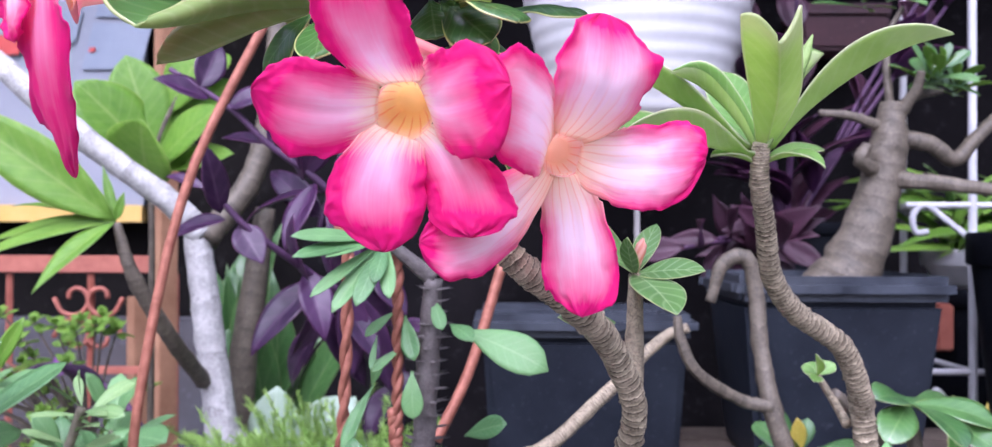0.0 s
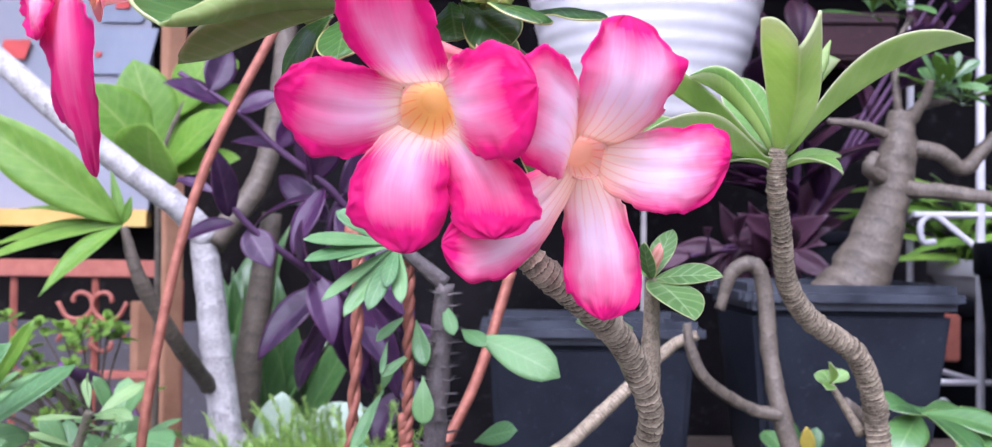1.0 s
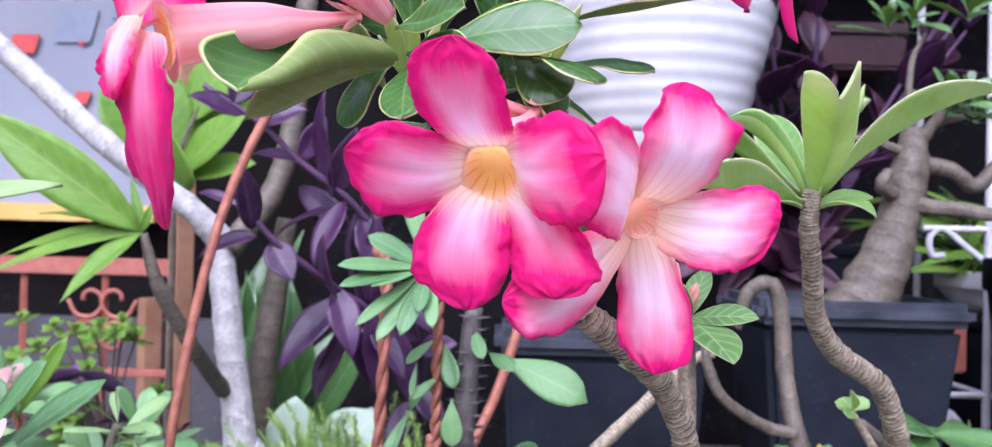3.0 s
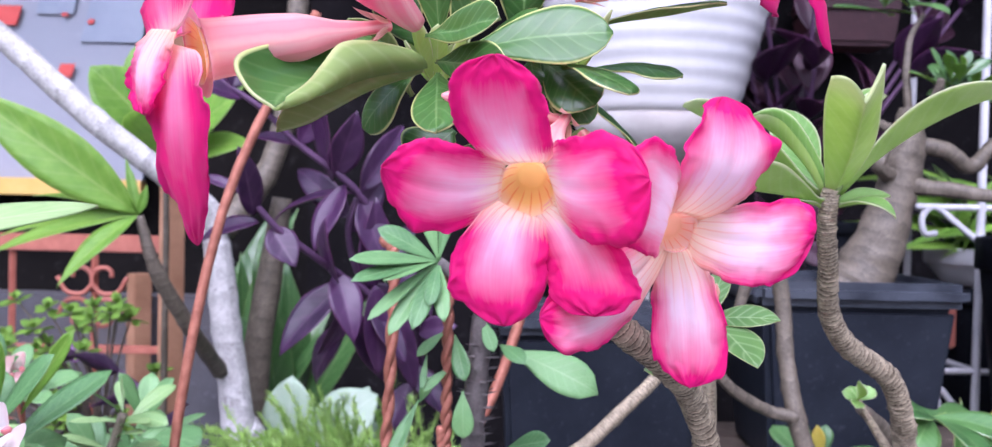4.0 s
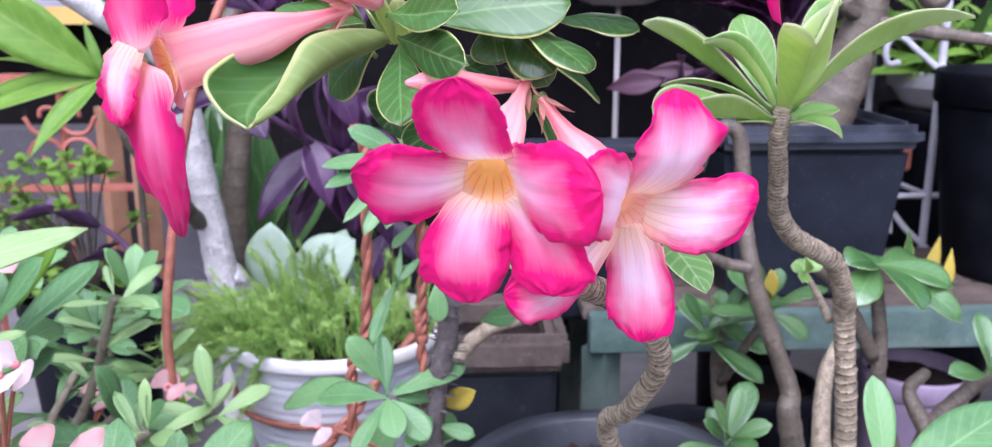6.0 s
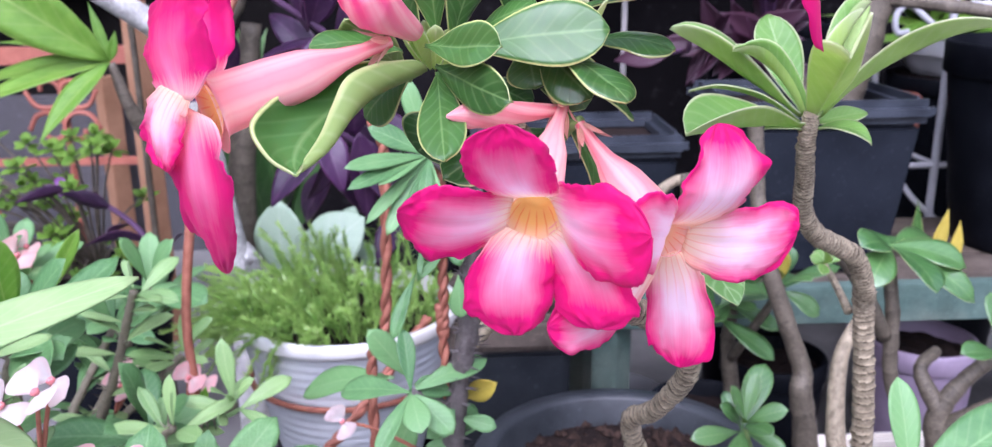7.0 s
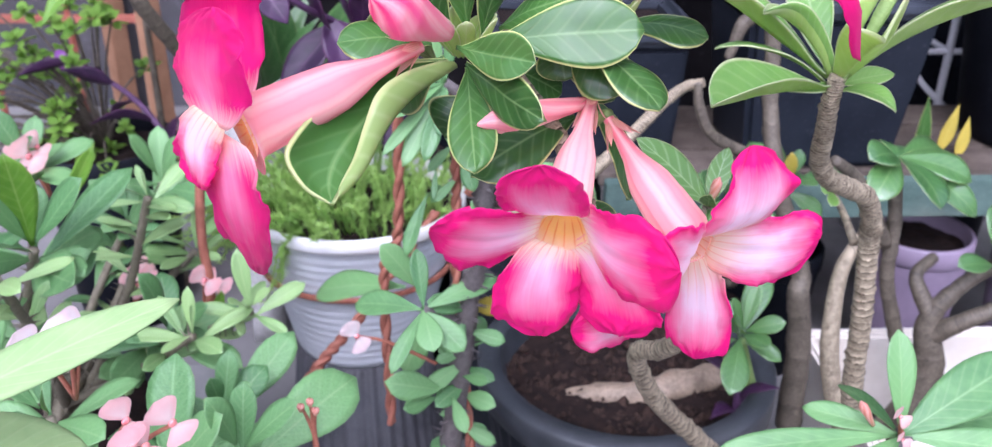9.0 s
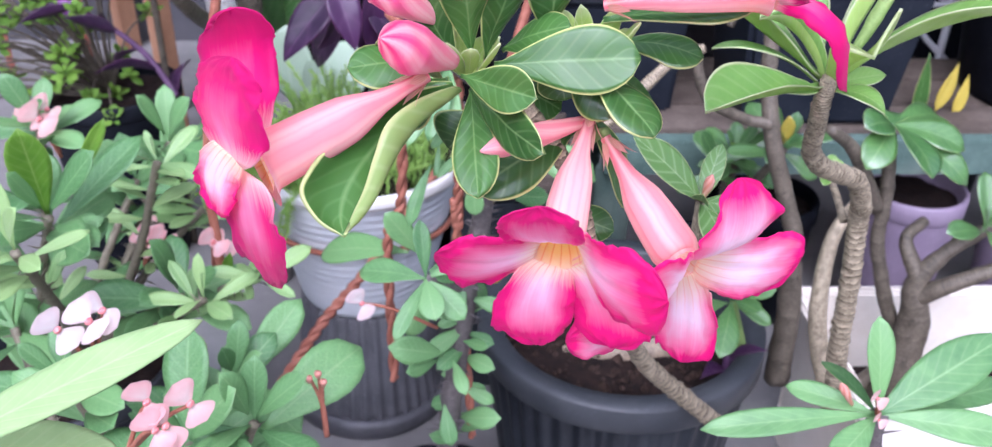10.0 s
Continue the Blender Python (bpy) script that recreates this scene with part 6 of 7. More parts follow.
purple2 = thing("purple_heart_plant", (0.46, 1.46, BENCH + 0.28), "dense purple-leaved plant behind the planter", "plant")
pot("black_plant_pot", (0.46, 1.46, GROUND), 0.10, BENCH + 0.30 - GROUND, M_BLACK, "tall black pot behind the planter", lip=0.02, soil=0.02)
maroon = planter("maroon_planter", (0.592, 1.800, 1.267), (0.774, 1.92, 1.357), M_MAROON, "maroon planter hung on the dark wall", taper=0.008, rimw=0.006, rimh=0.02)
bar("bracket", V((0.719, 1.920, 1.337)), V((0.719, 1.920, 1.337)) + V((0, 0.035, 0)), 0.10, 0.03, M_MAROON, maroon)
PU_BROAD = shared_leaves([M_LEAF_MAROON, M_LEAF_PURPLE], 0.42, count=4, kind="lance", thick=0.010, fold=0.35, bend=0.06, nu=6, nv=10, hook=0.03)
for k in range(9):
    a = rng.uniform(0, 6.28)
    e = V((0.484, 1.420, 1.253)) + V((0.22 * math.cos(a), 0.06 * math.sin(a), 0.12 * rng.uniform(-1, 1)))
    trail(purple2, [(0.46, 1.46, BENCH + 0.28), V((0.46, 1.46, BENCH + 0.30)).lerp(e, 0.5), e], 0.12, 6, PU_BROAD)
for k in range(5):
    e = V((0.312, 1.340, 0.917)) + V((rng.uniform(-.12, .12), rng.uniform(-.04, .04), rng.uniform(-.05, .06)))
    trail(purple2, [(0.42, 1.44, BENCH + 0.26), V((0.42, 1.42, BENCH + 0.28)).lerp(e, 0.5), e], 0.10, 4, PU_BROAD)

# ---- pale forked trunk and the dark branch with long leaves ----
trunk = thing("frangipani", (-0.363, 1.240, 0.589), "young frangipani with pale grey forked trunk", "tree")
tube("trunk", [(-0.363, 1.24, GROUND), (-0.363, 1.240, 0.589), (-0.371, 1.230, 0.606), (-0.390, 1.230, 0.734), (-0.405, 1.225, 0.858), (-0.413, 1.225, 0.915)], [0.026, 0.024, 0.0225, 0.020, 0.0185, 0.017], M_TRUNK, trunk, n=50, around=14, rough=0.08, rings=16)
tube("limb", [(-0.405, 1.225, 0.898), (-0.439, 1.200, 0.940), (-0.541, 1.160, 1.024), (-0.638, 1.140, 1.114), (-0.724, 1.120, 1.189)], [0.020, 0.0165, 0.016, 0.015, 0.014], M_TRUNK, trunk, n=40, around=12, rough=0.06, rings=14)
tube("limb", [(-0.399, 1.225, 0.889), (-0.345, 1.260, 0.978), (-0.324, 1.280, 1.092), (-0.315, 1.300, 1.252)], [0.018, 0.016, 0.015, 0.014], M_BRANCH, trunk, n=40, around=12, rough=0.06, rings=14)
tube("limb", [(-0.374, 1.30, GROUND), (-0.374, 1.300, 0.598), (-0.366, 1.300, 0.725), (-0.353, 1.300, 0.816), (-0.336, 1.300, 0.935)], [0.022, 0.022, 0.020, 0.018, 0.014], M_BRANCH, trunk, n=30, around=12, rough=0.06)
twig = thing("dark_branch_shrub", (-0.396, 1.212, 0.700), "dark slender branch tipped with long green leaves", "shrub")
tube("branch", [(-0.396, 1.212, 0.700), (-0.403, 1.110, 0.768), (-0.430, 1.060, 0.844), (-0.448, 1.050, 0.910)], [0.011, 0.010, 0.009, 0.005], M_BRANCH, twig, n=40, around=10, rough=0.15, rings=16)
LONG = [M_LEAF_LIME, M_LEAF_MID]
TH = (-0.449, 1.050, 0.912)
for t, w, face in (((-0.617, 1.020, 0.858), 0.034, (0, -0.5, 0.85)), ((-0.632, 1.080, 0.879), 0.034, (0, -0.5, 0.85)), ((-0.512, 0.980, 0.831), 0.032, (0.1, -0.4, 0.9)), ((-0.650, 1.020, 1.058), 0.066, (-0.2, -0.85, 0.4)), ((-0.499, 1.050, 0.972), 0.014, (0.3, -0.9, 0.2)), ((-0.469, 1.060, 0.979), 0.012, (0.3, -0.9, 0.2)), ((-0.439, 1.050, 0.947), 0.012, (0.3, -0.9, 0.2)), ((-0.544, 1.100, 0.987), 0.020, (0.3, -0.7, 0.5)), ((-0.597, 1.100, 0.931), 0.020, (0.3, -0.5, 0.8))):
    leaf(twig, TH, t, w, face, LONG, kind="lance", thick=0.001, nu=6, nv=14, fold=0.25, bend=0.05)
shrub = thing("broad_leaved_shrub", (-0.518, 1.350, 0.850), "shrub with broad bright green leaves", "shrub")
tube("stem", [(-0.518, 1.35, GROUND), (-0.518, 1.350, 0.850), (-0.516, 1.350, 1.012), (-0.465, 1.350, 1.136)], [0.006, 0.005, 0.0045, 0.004], M_BRANCH, shrub, n=30, around=8)
for b, t, w in (((-0.515, 1.350, 1.002), (-0.613, 1.300, 1.117), 0.10), ((-0.511, 1.350, 1.012), (-0.560, 1.350, 1.164), 0.09), ((-0.515, 1.350, 0.993), (-0.402, 1.300, 1.081), 0.07), ((-0.512, 1.330, 0.972), (-0.497, 1.250, 1.056), 0.12), ((-0.502, 1.350, 1.040), (-0.407, 1.380, 1.132), 0.08), ((-0.493, 1.350, 1.078), (-0.437, 1.350, 1.179), 0.08), ((-0.511, 1.350, 0.993), (-0.389, 1.320, 1.015), 0.05), ((-0.465, 1.350, 1.126), (-0.412, 1.380, 1.170), 0.06)):
    leaf(shrub, b, t, w, (rng.uniform(-.2, .2), -0.75, 0.6), [M_LEAF_LIME, M_LEAF_LIME], kind="oval", thick=0.001, nu=6, nv=12, fold=0.15, bend=0.05)
GRN = shared_leaves([M_LEAF_MID, M_LEAF_MID], 0.22, count=3, kind="lance", thick=0.01, fold=0.3, bend=0.1)
strap = thing("strap_leaved_plant", (-0.388, 1.450, 0.635), "green strap-leaved plant in the shade", "plant")
for k in range(16):
    b = V((-0.386, 1.450, 0.584)) + V((rng.uniform(-.06, .06), rng.uniform(-.05, .05), 0))
    put_leaf(strap, GRN, b, b + V((rng.uniform(-.14, .14), rng.uniform(-.1, .05), rng.uniform(0.15, 0.34))), (rng.uniform(-.5, .5), -0.8, 0.4))

# ---- black planter, trough, bench and white rack ----
planter("black_planter", (0.290, 1.06, BENCH), (0.525, 1.26, 0.850), M_BLUEBLACK, "square black plastic planter on the green bench", rim_mat=M_BLACK_RIM_LIT)
planter("black_trough", (-0.02, 1.12, 0.575), (0.235, 1.30, 0.80), M_BLUEBLACK, "slate-black plastic trough beside the planter", taper=0.012, rim_mat=M_BLACK_RIM_LIT)
bench = thing("green_bench", (0.52, 1.18, GROUND), "faded green wooden bench with weathered plank top", "bench")
bar("rail", (0.125, 1.055, BENCH - 0.030), (1.45, 1.055, BENCH - 0.030), 0.025, 0.05, M_BENCH, bench)
bar("rail", (0.125, 1.36, BENCH - 0.045), (1.45, 1.36, BENCH - 0.045), 0.025, 0.05, M_BENCH, bench)
bar("plank", (0.120, 1.110, BENCH - 0.010), (1.46, 1.110, BENCH - 0.010), 0.080, 0.018, M_PLANK, bench)
bar("plank", (0.120, 1.200, BENCH - 0.010), (1.46, 1.200, BENCH - 0.010), 0.085, 0.018, M_PLANK, bench)
bar("plank", (0.120, 1.292, BENCH - 0.010), (1.46, 1.292, BENCH - 0.010), 0.085, 0.018, M_PLANK, bench)
for x in (0.145, 1.40):
    for y in (1.075, 1.34):
        bar("leg", (x, y, GROUND), (x, y, BENCH - 0.056), 0.038, 0.038, M_BENCH, bench)
planter("grey_planter", (-0.075, 0.95, GROUND), (0.075, 1.10, 0.626), M_DARKGREY, "dark square planter with weathered brown-grey rim", taper=0.012, rimh=0.045, rim_mat=M_PLANK)
planter("dark_crate", (-0.03, 1.14, GROUND), (0.10, 1.30, 0.575), M_BLACK, "black plastic crate propping the trough", taper=0.0)

pot("black_plant_pot", (0.790, 1.20, BENCH), 0.155, 0.285, M_BLACK, "tall black plastic pot on the bench", lip=0.045, taper=0.78, soil=0.03)

old = thing("desert_rose_bonsai", (0.44, 1.15, 0.82), "old desert rose with swollen trunk and twisted branches", "bonsai")
tube("trunk", [(0.425, 1.15, 0.82), (0.450, 1.150, 0.863), (0.478, 1.150, 0.936), (0.494, 1.150, 1.010), (0.501, 1.150, 1.067)], [0.046, 0.038, 0.028, 0.024, 0.015], M_BRANCH, old, n=50, around=16, rough=0.16)
for pts, r in (([(0.489, 1.150, 0.969), (0.516, 1.120, 0.966), (0.554, 1.100, 0.960), (0.621, 1.080, 0.950)], 0.010), ([(0.501, 1.150, 1.022), (0.541, 1.140, 1.015), (0.574, 1.140, 0.995), (0.602, 1.140, 1.022), (0.638, 1.140, 1.058)], 0.010), ([(0.499, 1.150, 1.050), (0.493, 1.150, 1.108), (0.501, 1.160, 1.159), (0.518, 1.160, 1.192)], 0.0045), ([(0.501, 1.150, 1.042), (0.521, 1.130, 1.080), (0.524, 1.120, 1.103)], 0.007), ([(0.493, 1.150, 1.034), (0.445, 1.140, 1.049), (0.404, 1.140, 1.053)], 0.006), ([(0.485, 1.150, 0.977), (0.449, 1.120, 0.991), (0.457, 1.120, 1.011)], 0.009), ([(0.505, 1.150, 1.059), (0.543, 1.180, 1.080), (0.586, 1.200, 1.091)], 0.006)):
    tube("branch", pts, [r * 1.2, r, r * 0.7], M_BRANCH, old, n=36, around=10, rough=0.20)
SMALL = shared_leaves([M_LEAF_MID, M_LEAF_LIME], 0.38, count=4, kind="spoon", thick=0.01, fold=0.2, bend=0.05)
for c in ((0.553, 1.130, 1.104), (0.501, 1.160, 1.211), (0.548, 1.150, 1.099), (0.595, 1.200, 1.232), (0.485, 1.200, 1.212), (0.580, 1.150, 1.087)):
    rosette(old, SMALL, c, (0.1, -0.4, 0.9), 10, 0.055, (0.0, 1.1))

rack = thing("white_rack", (0.714, 1.360, 0.548), "white painted wire rack with scrolled braces", "rack")
def wire(points, r=0.005, n=20):
    tube("rod", points, [r, r], M_WHITE_METAL, rack, n=n, around=8)
RX, RZ = V((0.708, 1.360, 0.622)), V((0.731, 1.360, 1.040))
wire([(RX.x, 1.36, GROUND), (RX.x, 1.36, 1.35)], 0.0065)
wire([(RX.x, 1.60, GROUND), (RX.x, 1.60, 1.35)], 0.0065)
wire([(RX.x + 0.45, 1.36, GROUND), (RX.x + 0.45, 1.36, 1.35)], 0.0065)
for z in (0.944, 0.695):
    wire([(RX.x, 1.36, z), (RX.x, 1.60, z)])
    wire([(RX.x, 1.36, z), (RX.x + 0.45, 1.36, z)])
    wire([(RX.x - 0.10, 1.36, z), (RX.x, 1.36, z)])
for pts in ([(0.724, 1.360, 0.878), (0.671, 1.360, 0.920), (0.638, 1.360, 0.944), (0.619, 1.360, 0.930), (0.623, 1.360, 0.904), (0.641, 1.360, 0.904)], [(0.723, 1.360, 0.602), (0.680, 1.360, 0.639), (0.652, 1.360, 0.668), (0.652, 1.360, 0.635)]):
    wire(pts, 0.005, 40)
box("red_brick", (0.720, 1.500, 0.708), (0.749, 1.56, 0.786), M_RED_PAINT, bevel=0.004)
tagged(bpy.data.objects["red_brick"], "dusty red block standing behind the planter", "block")

# ---- white pot on a stand, above eye height ----
HANG = V((0.215, 1.420, 1.059))
hp = thing("pot_on_stand", (HANG.x, HANG.y, GROUND), "white ribbed pot in brownish bowl on slim stand", "plant pot")
HR = 0.188
prof = [(HR * 0.60, 0.012)]
for k in range(1, 61):
    s = k / 60
    prof.append((HR * (0.66 + 0.42 * s ** 0.8) - 0.0016 * (0.5 + 0.5 * math.cos(2 * math.pi * s * 12)), 0.012 + s * 0.30))
lathe("body", prof, HANG, M_WHITE_POT, hp, around=80)
lathe("bowl", [(0.0, -0.070), (HR * 0.22, -0.068), (HR * 0.45, -0.050), (HR * 0.60, -0.018), (HR * 0.67, 0.012), (HR * 0.65, 0.016), (0.0, 0.014)], HANG, M_BOWL, hp, "stained brown-grey bowl", around=80)
tube("pole", [(HANG.x, HANG.y, GROUND), HANG + V((0, 0, -0.06))], [0.0045, 0.0045], M_BOWL, hp, "thin grey pole", n=6, around=10)
lathe("base_plate", [(0.0, 0.012), (0.09, 0.012), (0.095, 0.008), (0.095, 0.0), (0.0, 0.0)], (HANG.x, HANG.y, GROUND), M_WHITE_METAL, hp, around=40)

# ---- lower right: cream trough, mauve pots, young plants ----
def open_trough(name, lo, hi, soil, mat, label, wall=0.008):
    lo, hi = V(lo), V(hi)
    th = thing(name, ((lo.x + hi.x) / 2, (lo.y + hi.y) / 2, lo.z), label, "planter")
    box("wall", lo, (hi.x, lo.y + wall, hi.z), mat, th, bevel=0.003)
    box("wall", (lo.x, hi.y - wall, lo.z), hi, mat, th, bevel=0.003)
    box("wall", (lo.x, lo.y + wall, lo.z), (lo.x + wall, hi.y - wall, hi.z), mat, th, bevel=0.003)
    box("wall", (hi.x - wall, lo.y + wall, lo.z), (hi.x, hi.y - wall, hi.z), mat, th, bevel=0.003)
    for a, b in ((lo.y - 0.012, lo.y), (hi.y, hi.y + 0.012)):
        box("lip", (lo.x - 0.012, a, hi.z - 0.014), (hi.x + 0.012, b, hi.z), mat, th, bevel=0.004)
    box("lip", (lo.x - 0.012, lo.y, hi.z - 0.014), (lo.x, hi.y, hi.z), mat, th, bevel=0.004)
    box("soil", (lo.x + wall, lo.y + wall, lo.z), (hi.x - wall, hi.y - wall, soil), M_SOIL, th, "dark soil")
    return th


open_trough("cream_trough", (0.348, 0.672, GROUND), (0.80, 0.872, 0.497), 0.385, M_CREAM, "deep cream plastic trough with low soil")
young = thing("young_desert_rose", (0.375, 0.80, 0.37), "young desert rose with glossy leaf rosette", "plant")
tube("stem", [(0.375, 0.80, 0.365), (0.435, 0.800, 0.456), (0.406, 0.800, 0.546), (0.383, 0.800, 0.613), (0.379, 0.800, 0.675), (0.372, 0.81, 0.735)], [0.012, 0.009, 0.008, 0.0075, 0.007, 0.006], M_BRANCH, young, n=60, around=12, rough=0.15, rings=20)
tube("branch", [(0.374, 0.800, 0.652), (0.325, 0.780, 0.729), (0.286, 0.760, 0.763)], [0.008, 0.007, 0.005], M_BRANCH, young, n=20, around=10, rings=8)
for t, w in (((0.331, 0.780, 0.757), 0.036), ((0.437, 0.780, 0.733), 0.036), ((0.389, 0.740, 0.724), 0.038), ((0.332, 0.760, 0.722), 0.034), ((0.381, 0.840, 0.747), 0.034), ((0.452, 0.860, 0.731), 0.038), ((0.439, 0.760, 0.704), 0.03)):
    leaf(young, (0.372, 0.81, 0.745), t, w, (rng.uniform(-.3, .3), -0.4, 0.85), [M_LEAF_MID, M_LEAF_UNDER], kind="spoon", thick=0.001, nu=8, nv=12, fold=0.15, bend=0.08, hook=0.05)
young2 = thing("young_desert_rose", (0.43, 0.78, 0.37), "thick-based young desert rose with forking branches", "plant")
tube("stem", [(0.43, 0.78, 0.365), (0.439, 0.780, 0.508), (0.428, 0.780, 0.569), (0.454, 0.780, 0.613), (0.504, 0.780, 0.652)], [0.022, 0.018, 0.011, 0.008, 0.006], M_BRANCH, young2, n=50, around=12, rough=0.15, rings=14)
tube("branch", [(0.432, 0.780, 0.552), (0.453, 0.760, 0.582), (0.501, 0.750, 0.613)], [0.012, 0.009, 0.007], M_BRANCH, young2, n=30, around=10, rings=10)
tube("branch", [(0.429, 0.780, 0.577), (0.415, 0.800, 0.613), (0.441, 0.820, 0.625)], [0.010, 0.007, 0.006], M_BRANCH, young2, n=30, around=10, rings=10)
rosette(young2, SMALL, (0.473, 0.760, 0.653), (0, -0.5, 0.8), 9, 0.06, (0, 1.1))
tube("stem", [(0.304, 0.660, 0.506), (0.277, 0.670, 0.594), (0.279, 0.690, 0.675), (0.299, 0.700, 0.719)], [0.0095, 0.009, 0.007, 0.005], M_STEM, young2, n=30, around=10, rings=10)
for x, y, r, h in ((0.590, 1.12, 0.075, 0.507 - GROUND), (0.80, 1.12, 0.085, 0.492 - GROUND), (0.245, 0.98, 0.070, 0.22), (0.392, 1.150, 0.074, 0.205)):
    pot("mauve_pot" if x > 0.5 else "black_plant_pot", (x, y, GROUND), r, h, M_MAUVE if x > 0.5 else M_BLACK, "round dusty mauve plastic pot" if x > 0.5 else "small black plastic pot under the bench", lip=0.03, soil=0.02)
seed = thing("seedling", (0.227, 0.700, 0.572), "small bright green seedling in the black pot", "plant")
tube("stem", [(0.227, 0.70, 0.52), (0.194, 0.680, 0.617)], [0.006, 0.004], M_STEM_GREEN, seed, n=10, around=8)
rosette(seed, SMALL, (0.193, 0.680, 0.624), (0, -0.5, 0.8), 12, 0.062, (0.0, 1.1))
trail(seed, [(0.200, 0.68, 0.52), (0.193, 0.670, 0.576)], 0.05, 3)
low = thing("leafy_seedling", (0.265, 0.980, 0.613), "bushy green seedling below the bench", "plant")
tube("stem", [(0.283, 0.990, 0.496), (0.274, 0.990, 0.570), (0.275, 0.980, 0.629)], [0.010, 0.009, 0.006], M_BRANCH, low, n=20, around=10, rings=8)
rosette(low, SMALL, (0.268, 0.970, 0.628), (0, -0.4, 0.9), 14, 0.065, (-0.3, 1.1))
BIGGER = shared_leaves([M_LEAF_MID, M_LEAF_MID], 0.46, count=4, kind="spoon", thick=0.01, fold=0.15, bend=0.08, hook=0.05)
tube("branch", [(0.276, 0.980, 0.549), (0.297, 0.930, 0.631), (0.306, 0.910, 0.667)], [0.006, 0.005, 0.004], M_BRANCH, low, n=16, around=8, rings=6)
rosette(low, BIGGER, (0.305, 0.910, 0.671), (0.1, -0.4, 0.9), 10, 0.075, (-0.4, 1.0))
rosette(low, BIGGER, (0.245, 0.950, 0.624), (0, -0.4, 0.9), 8, 0.075, (-0.4, 1.0))
leaf(low, (0.301, 0.905, 0.676), (0.298, 0.895, 0.716), 0.018, (0.1, -0.9, 0.3), [M_LEAF_YELLOW, M_LEAF_YELLOW], label="yellow young leaf", kind="oval", thick=0.0008, fold=0.3)
GRASS = shared_leaves([M_LEAF_LIME, M_LEAF_MID], 0.10, count=3, kind="lance", thick=0.008, fold=0.3, bend=0.16)
pot("black_plant_pot", (0.86, 1.58, GROUND), 0.13, 0.810 - GROUND, M_BLACK, "tall black pot under the white grass pot", lip=0.03, soil=0.001)
pot("white_plant_pot", (0.86, 1.58, 0.810), 0.12, 0.876 - 0.810, M_WHITE_POT, "white pot holding grassy plant", lip=0.03, soil=0.02)
grass = thing("spider_plant", (0.80, 1.58, 0.865), "arching bright green grassy plant", "plant")
for k in range(70):
    b = V((0.84 + rng.uniform(-.08, .08), 1.56 + rng.uniform(-.05, .05), 0.868))
    put_leaf(grass, GRASS, b, b + V((rng.uniform(-.30, .20), rng.uniform(-.16, .10), rng.uniform(-0.02, 0.16))), (0, -0.5, 0.85))
snake = thing("snake_plant", (0.62, 1.12, BENCH), "green and yellow upright snake plant leaves", "plant")
for b, t, w, mm in (((0.576, 1.140, 0.587), (0.572, 1.140, 0.698), 0.022, M_LEAF), ((0.590, 1.120, 0.621), (0.605, 1.120, 0.692), 0.020, M_LEAF_YELLOW), ((0.624, 1.130, 0.608), (0.629, 1.130, 0.671), 0.018, M_LEAF_YELLOW)):
    leaf(snake, b, t, w, (0, -1, 0.1), [mm, mm], kind="lance", thick=0.002, fold=0.3)

# ---- left: succulent in a black pot ----
pot("black_plant_pot", (-0.60, 1.33, GROUND), 0.105, 0.30, M_BLACK, "black plastic pot holding small-leaved succulent", lip=0.025, soil=0.02)
JADE = shared_leaves([M_LEAF_LIME, M_LEAF_LIME], 0.60, count=3, kind="oval", thick=0.08, fold=0.1, bend=0.04, nu=4, nv=6)
jade = thing("jade_plant", (-0.60, 1.33, GROUND + 0.28), "yellow-green small-leaved succulent bush", "plant")
for k in range(64):
    c = V((-0.670, 1.300, 0.680)) + V((rng.uniform(-.20, .13), rng.uniform(-.12, .10), rng.uniform(-.13, .11)))
    f0 = V((-0.60, 1.33, GROUND + 0.28))
    tube("stem", [f0, f0.lerp(c, 0.5) + V((0, 0, 0.03)), c], [0.0022, 0.0014], M_BRANCH, jade, n=8, around=5)
    rosette(jade, JADE, c, (rng.uniform(-.3, .3), -0.5, 0.8), 9, 0.023, (-0.4, 1.2))

# ---- the red gate, orange post and the printed sheet behind ----
gate = thing("red_gate", (-0.901, 1.900, 0.542), "red-oxide painted iron gate with scrollwork", "gate")
GY = 1.9
GTOP, GLOW = 0.834, 0.385
GR = -0.690
bar("rail", (GR - 1.6, GY, GTOP), (GR + 0.015, GY, GTOP), 0.03, 0.035, M_RED_PAINT, gate)
bar("rail", (GR - 1.6, GY, GTOP - 0.22), (GR, GY, GTOP - 0.22), 0.02, 0.015, M_RED_PAINT, gate)
bar("post", (GR, GY, GROUND), (GR, GY, GTOP - 0.02), 0.035, 0.035, M_RED_PAINT, gate)
for k in range(9):
    x = GR - 0.16 - 0.17 * k
    bar("bar", (x, GY, GROUND), (x, GY, GTOP - 0.02), 0.012, 0.012, M_RED_PAINT, gate)
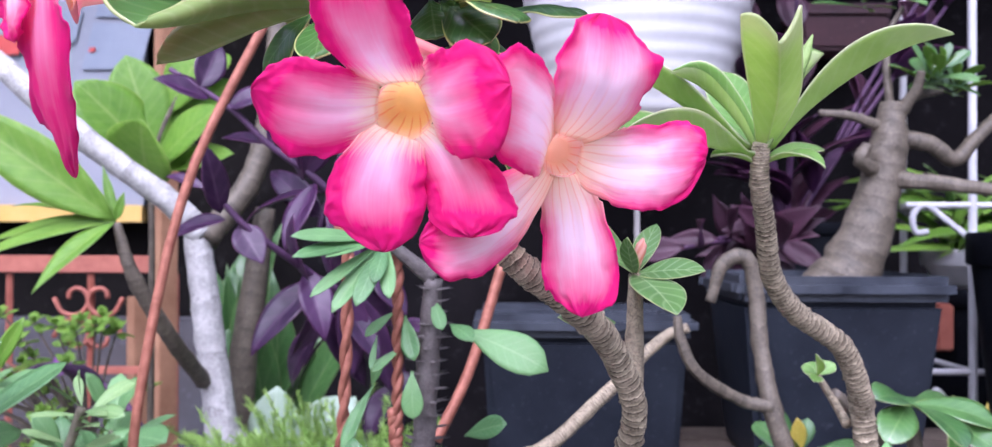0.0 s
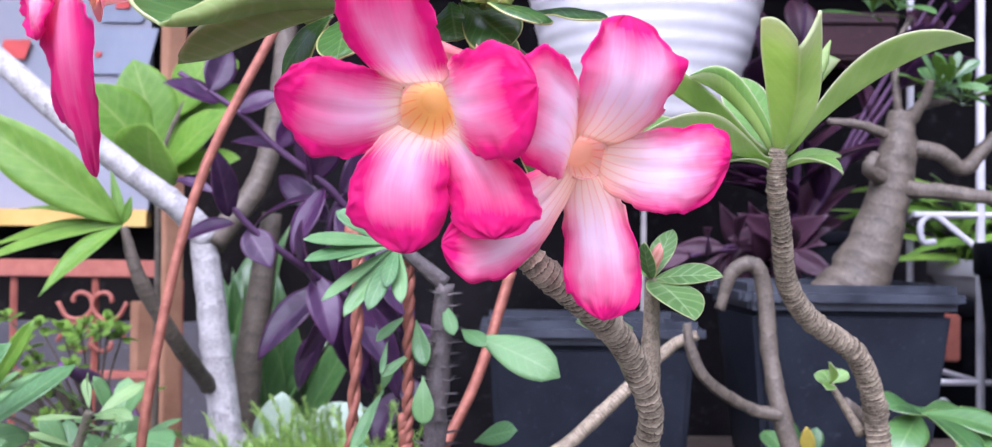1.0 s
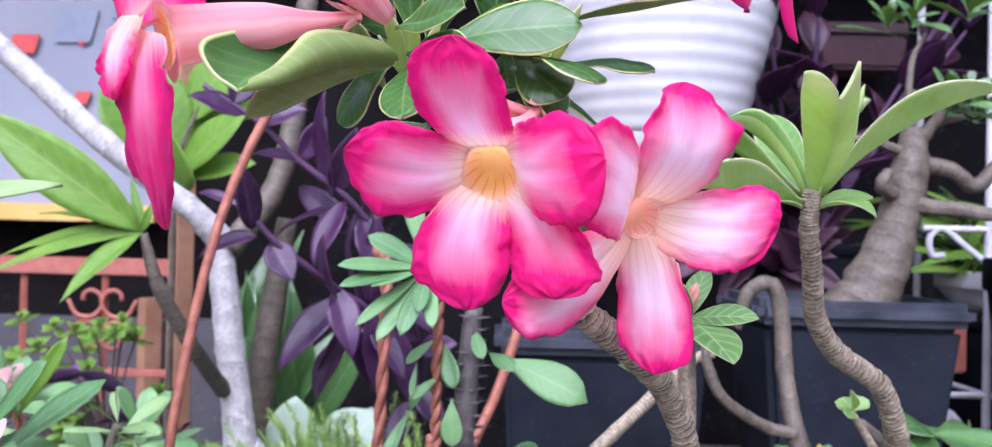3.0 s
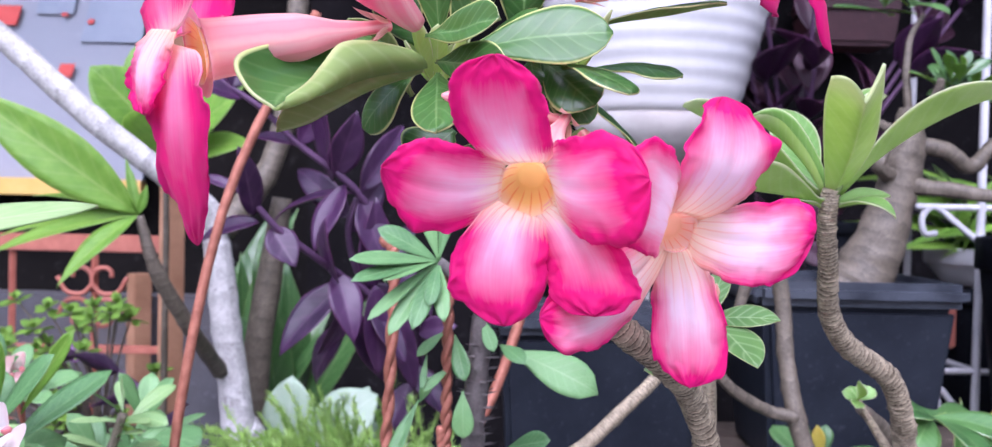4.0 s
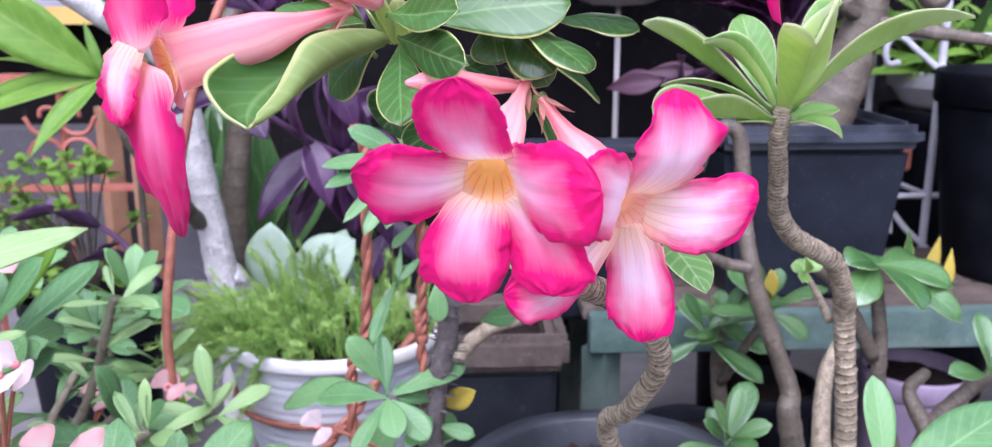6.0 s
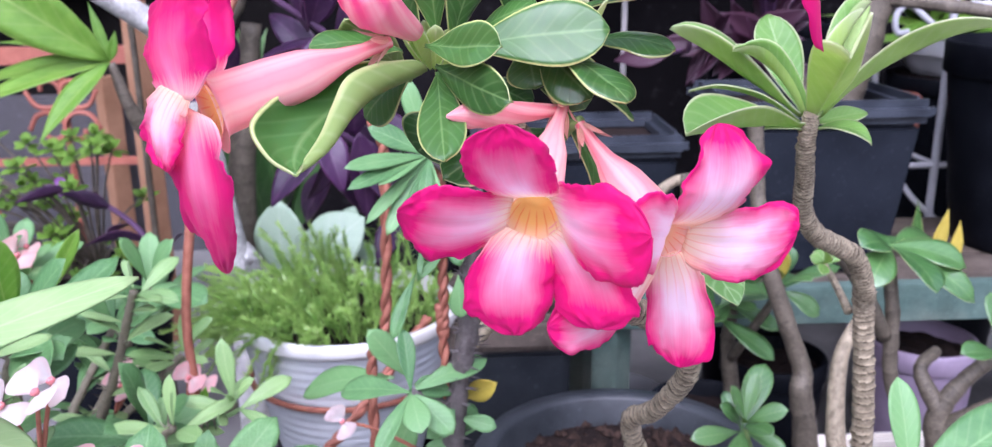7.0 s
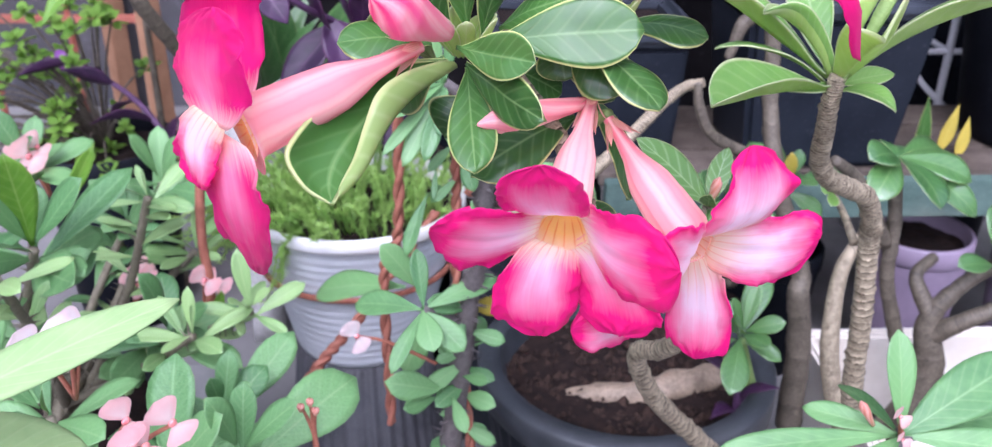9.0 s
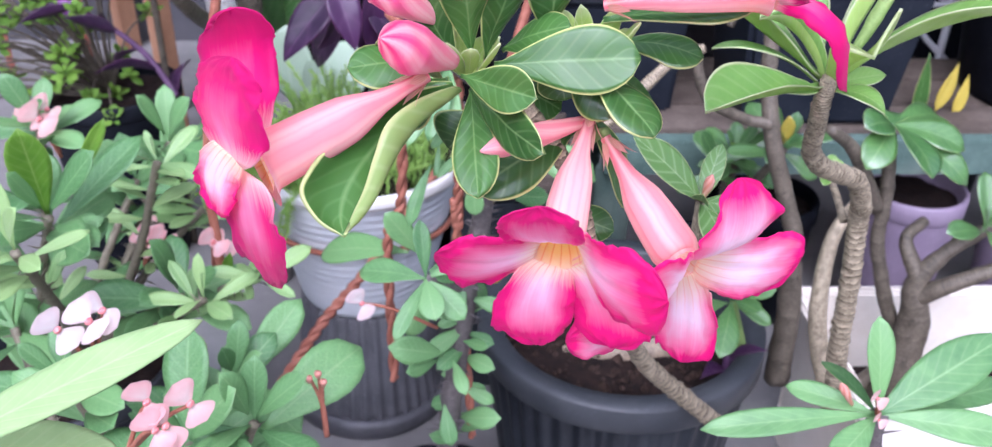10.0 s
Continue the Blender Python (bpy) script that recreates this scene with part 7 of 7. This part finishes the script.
for k in range(4):
    for sg in (-1, 1):
        for up in (-1, 1):
            c = V((GR - 0.16 - 0.34 * k + sg * 0.028, GY - 0.012, GTOP - 0.11 + up * 0.04))
            pts = [c + V((sg * (0.012 + 0.0045 * q) * math.cos(q * 0.9) , 0, up * (0.012 + 0.0045 * q) * math.sin(q * 0.9))) for q in range(8)]
            tube("scroll", pts, [0.005, 0.005], M_RED_PAINT, gate, n=30, around=6)
post = thing("wooden_post", (-0.626, 1.750, 0.619), "orange-brown wooden post beside red gate", "post")
PXX = -0.642
bar("timber", (PXX, 1.75, GROUND), (PXX, 1.75, 1.9), 0.036, 0.036, M_ORANGE_WOOD, post)
post2 = thing("wooden_post", (-0.904, 2.300, 0.534), "pale orange wooden post behind the gate", "post")
bar("timber", (-0.904, 2.3, GROUND), (-0.904, 2.3, 0.740), 0.045, 0.045, M_ORANGE_WOOD, post2)
banner = thing("printed_sheet", (-1.268, 2.600, 1.024), "white printed sheet with red marks and yellow edge", "banner")
SL, SR = -2.134, -1.010
SB, ST = 0.966, 1.855
box("panel", (SL, 2.6, SB), (SR, 2.62, ST), M_BANNER, banner)
for x in (SL + 0.2, SR - 0.2):
    bar("bracket", (x, 2.62, ST - 0.1), (x, 2.75, ST - 0.1), 0.03, 0.03, M_RED_PAINT, banner)
box("edge_strip", (SL, 2.585, SB - 0.035), (SR, 2.625, SB + 0.012), M_BANNER_YELLOW, banner, "yellow edge strip")
for lo, hi in (((-1.186, 2.598, 1.363), (-1.018, 2.598, 1.494)), ((-1.309, 2.598, 1.438), (-1.206, 2.598, 1.529)), ((-1.148, 2.598, 1.511), (-1.033, 2.598, 1.675))):
    v, f = box_data((lo[0], 2.590, lo[2]), (hi[0], 2.594, hi[2]), 0.0)
    under(finish("print_block", [p + V((0.25 * (p.z - lo[2]), 0, 0)) for p in v], f, None, M_BANNER_BLUE, False), banner, "grey-blue printed block")
for k in range(46):
    x, z = rng.uniform(SL + 0.05, SR - 0.05), rng.uniform(1.258, ST)
    s = rng.choice((0.008, 0.014, 0.02, 0.038))
    v, f = box_data((x - s, 2.584, z - s * rng.uniform(0.4, 1.2)), (x + s, 2.588, z + s * rng.uniform(0.4, 1.2)), 0.0)
    v = [p + V((0.3 * (p.z - z), 0, 0)) for p in v]
    under(finish("print_mark", v, f, None, M_BANNER_RED, False), banner, "red printed mark")
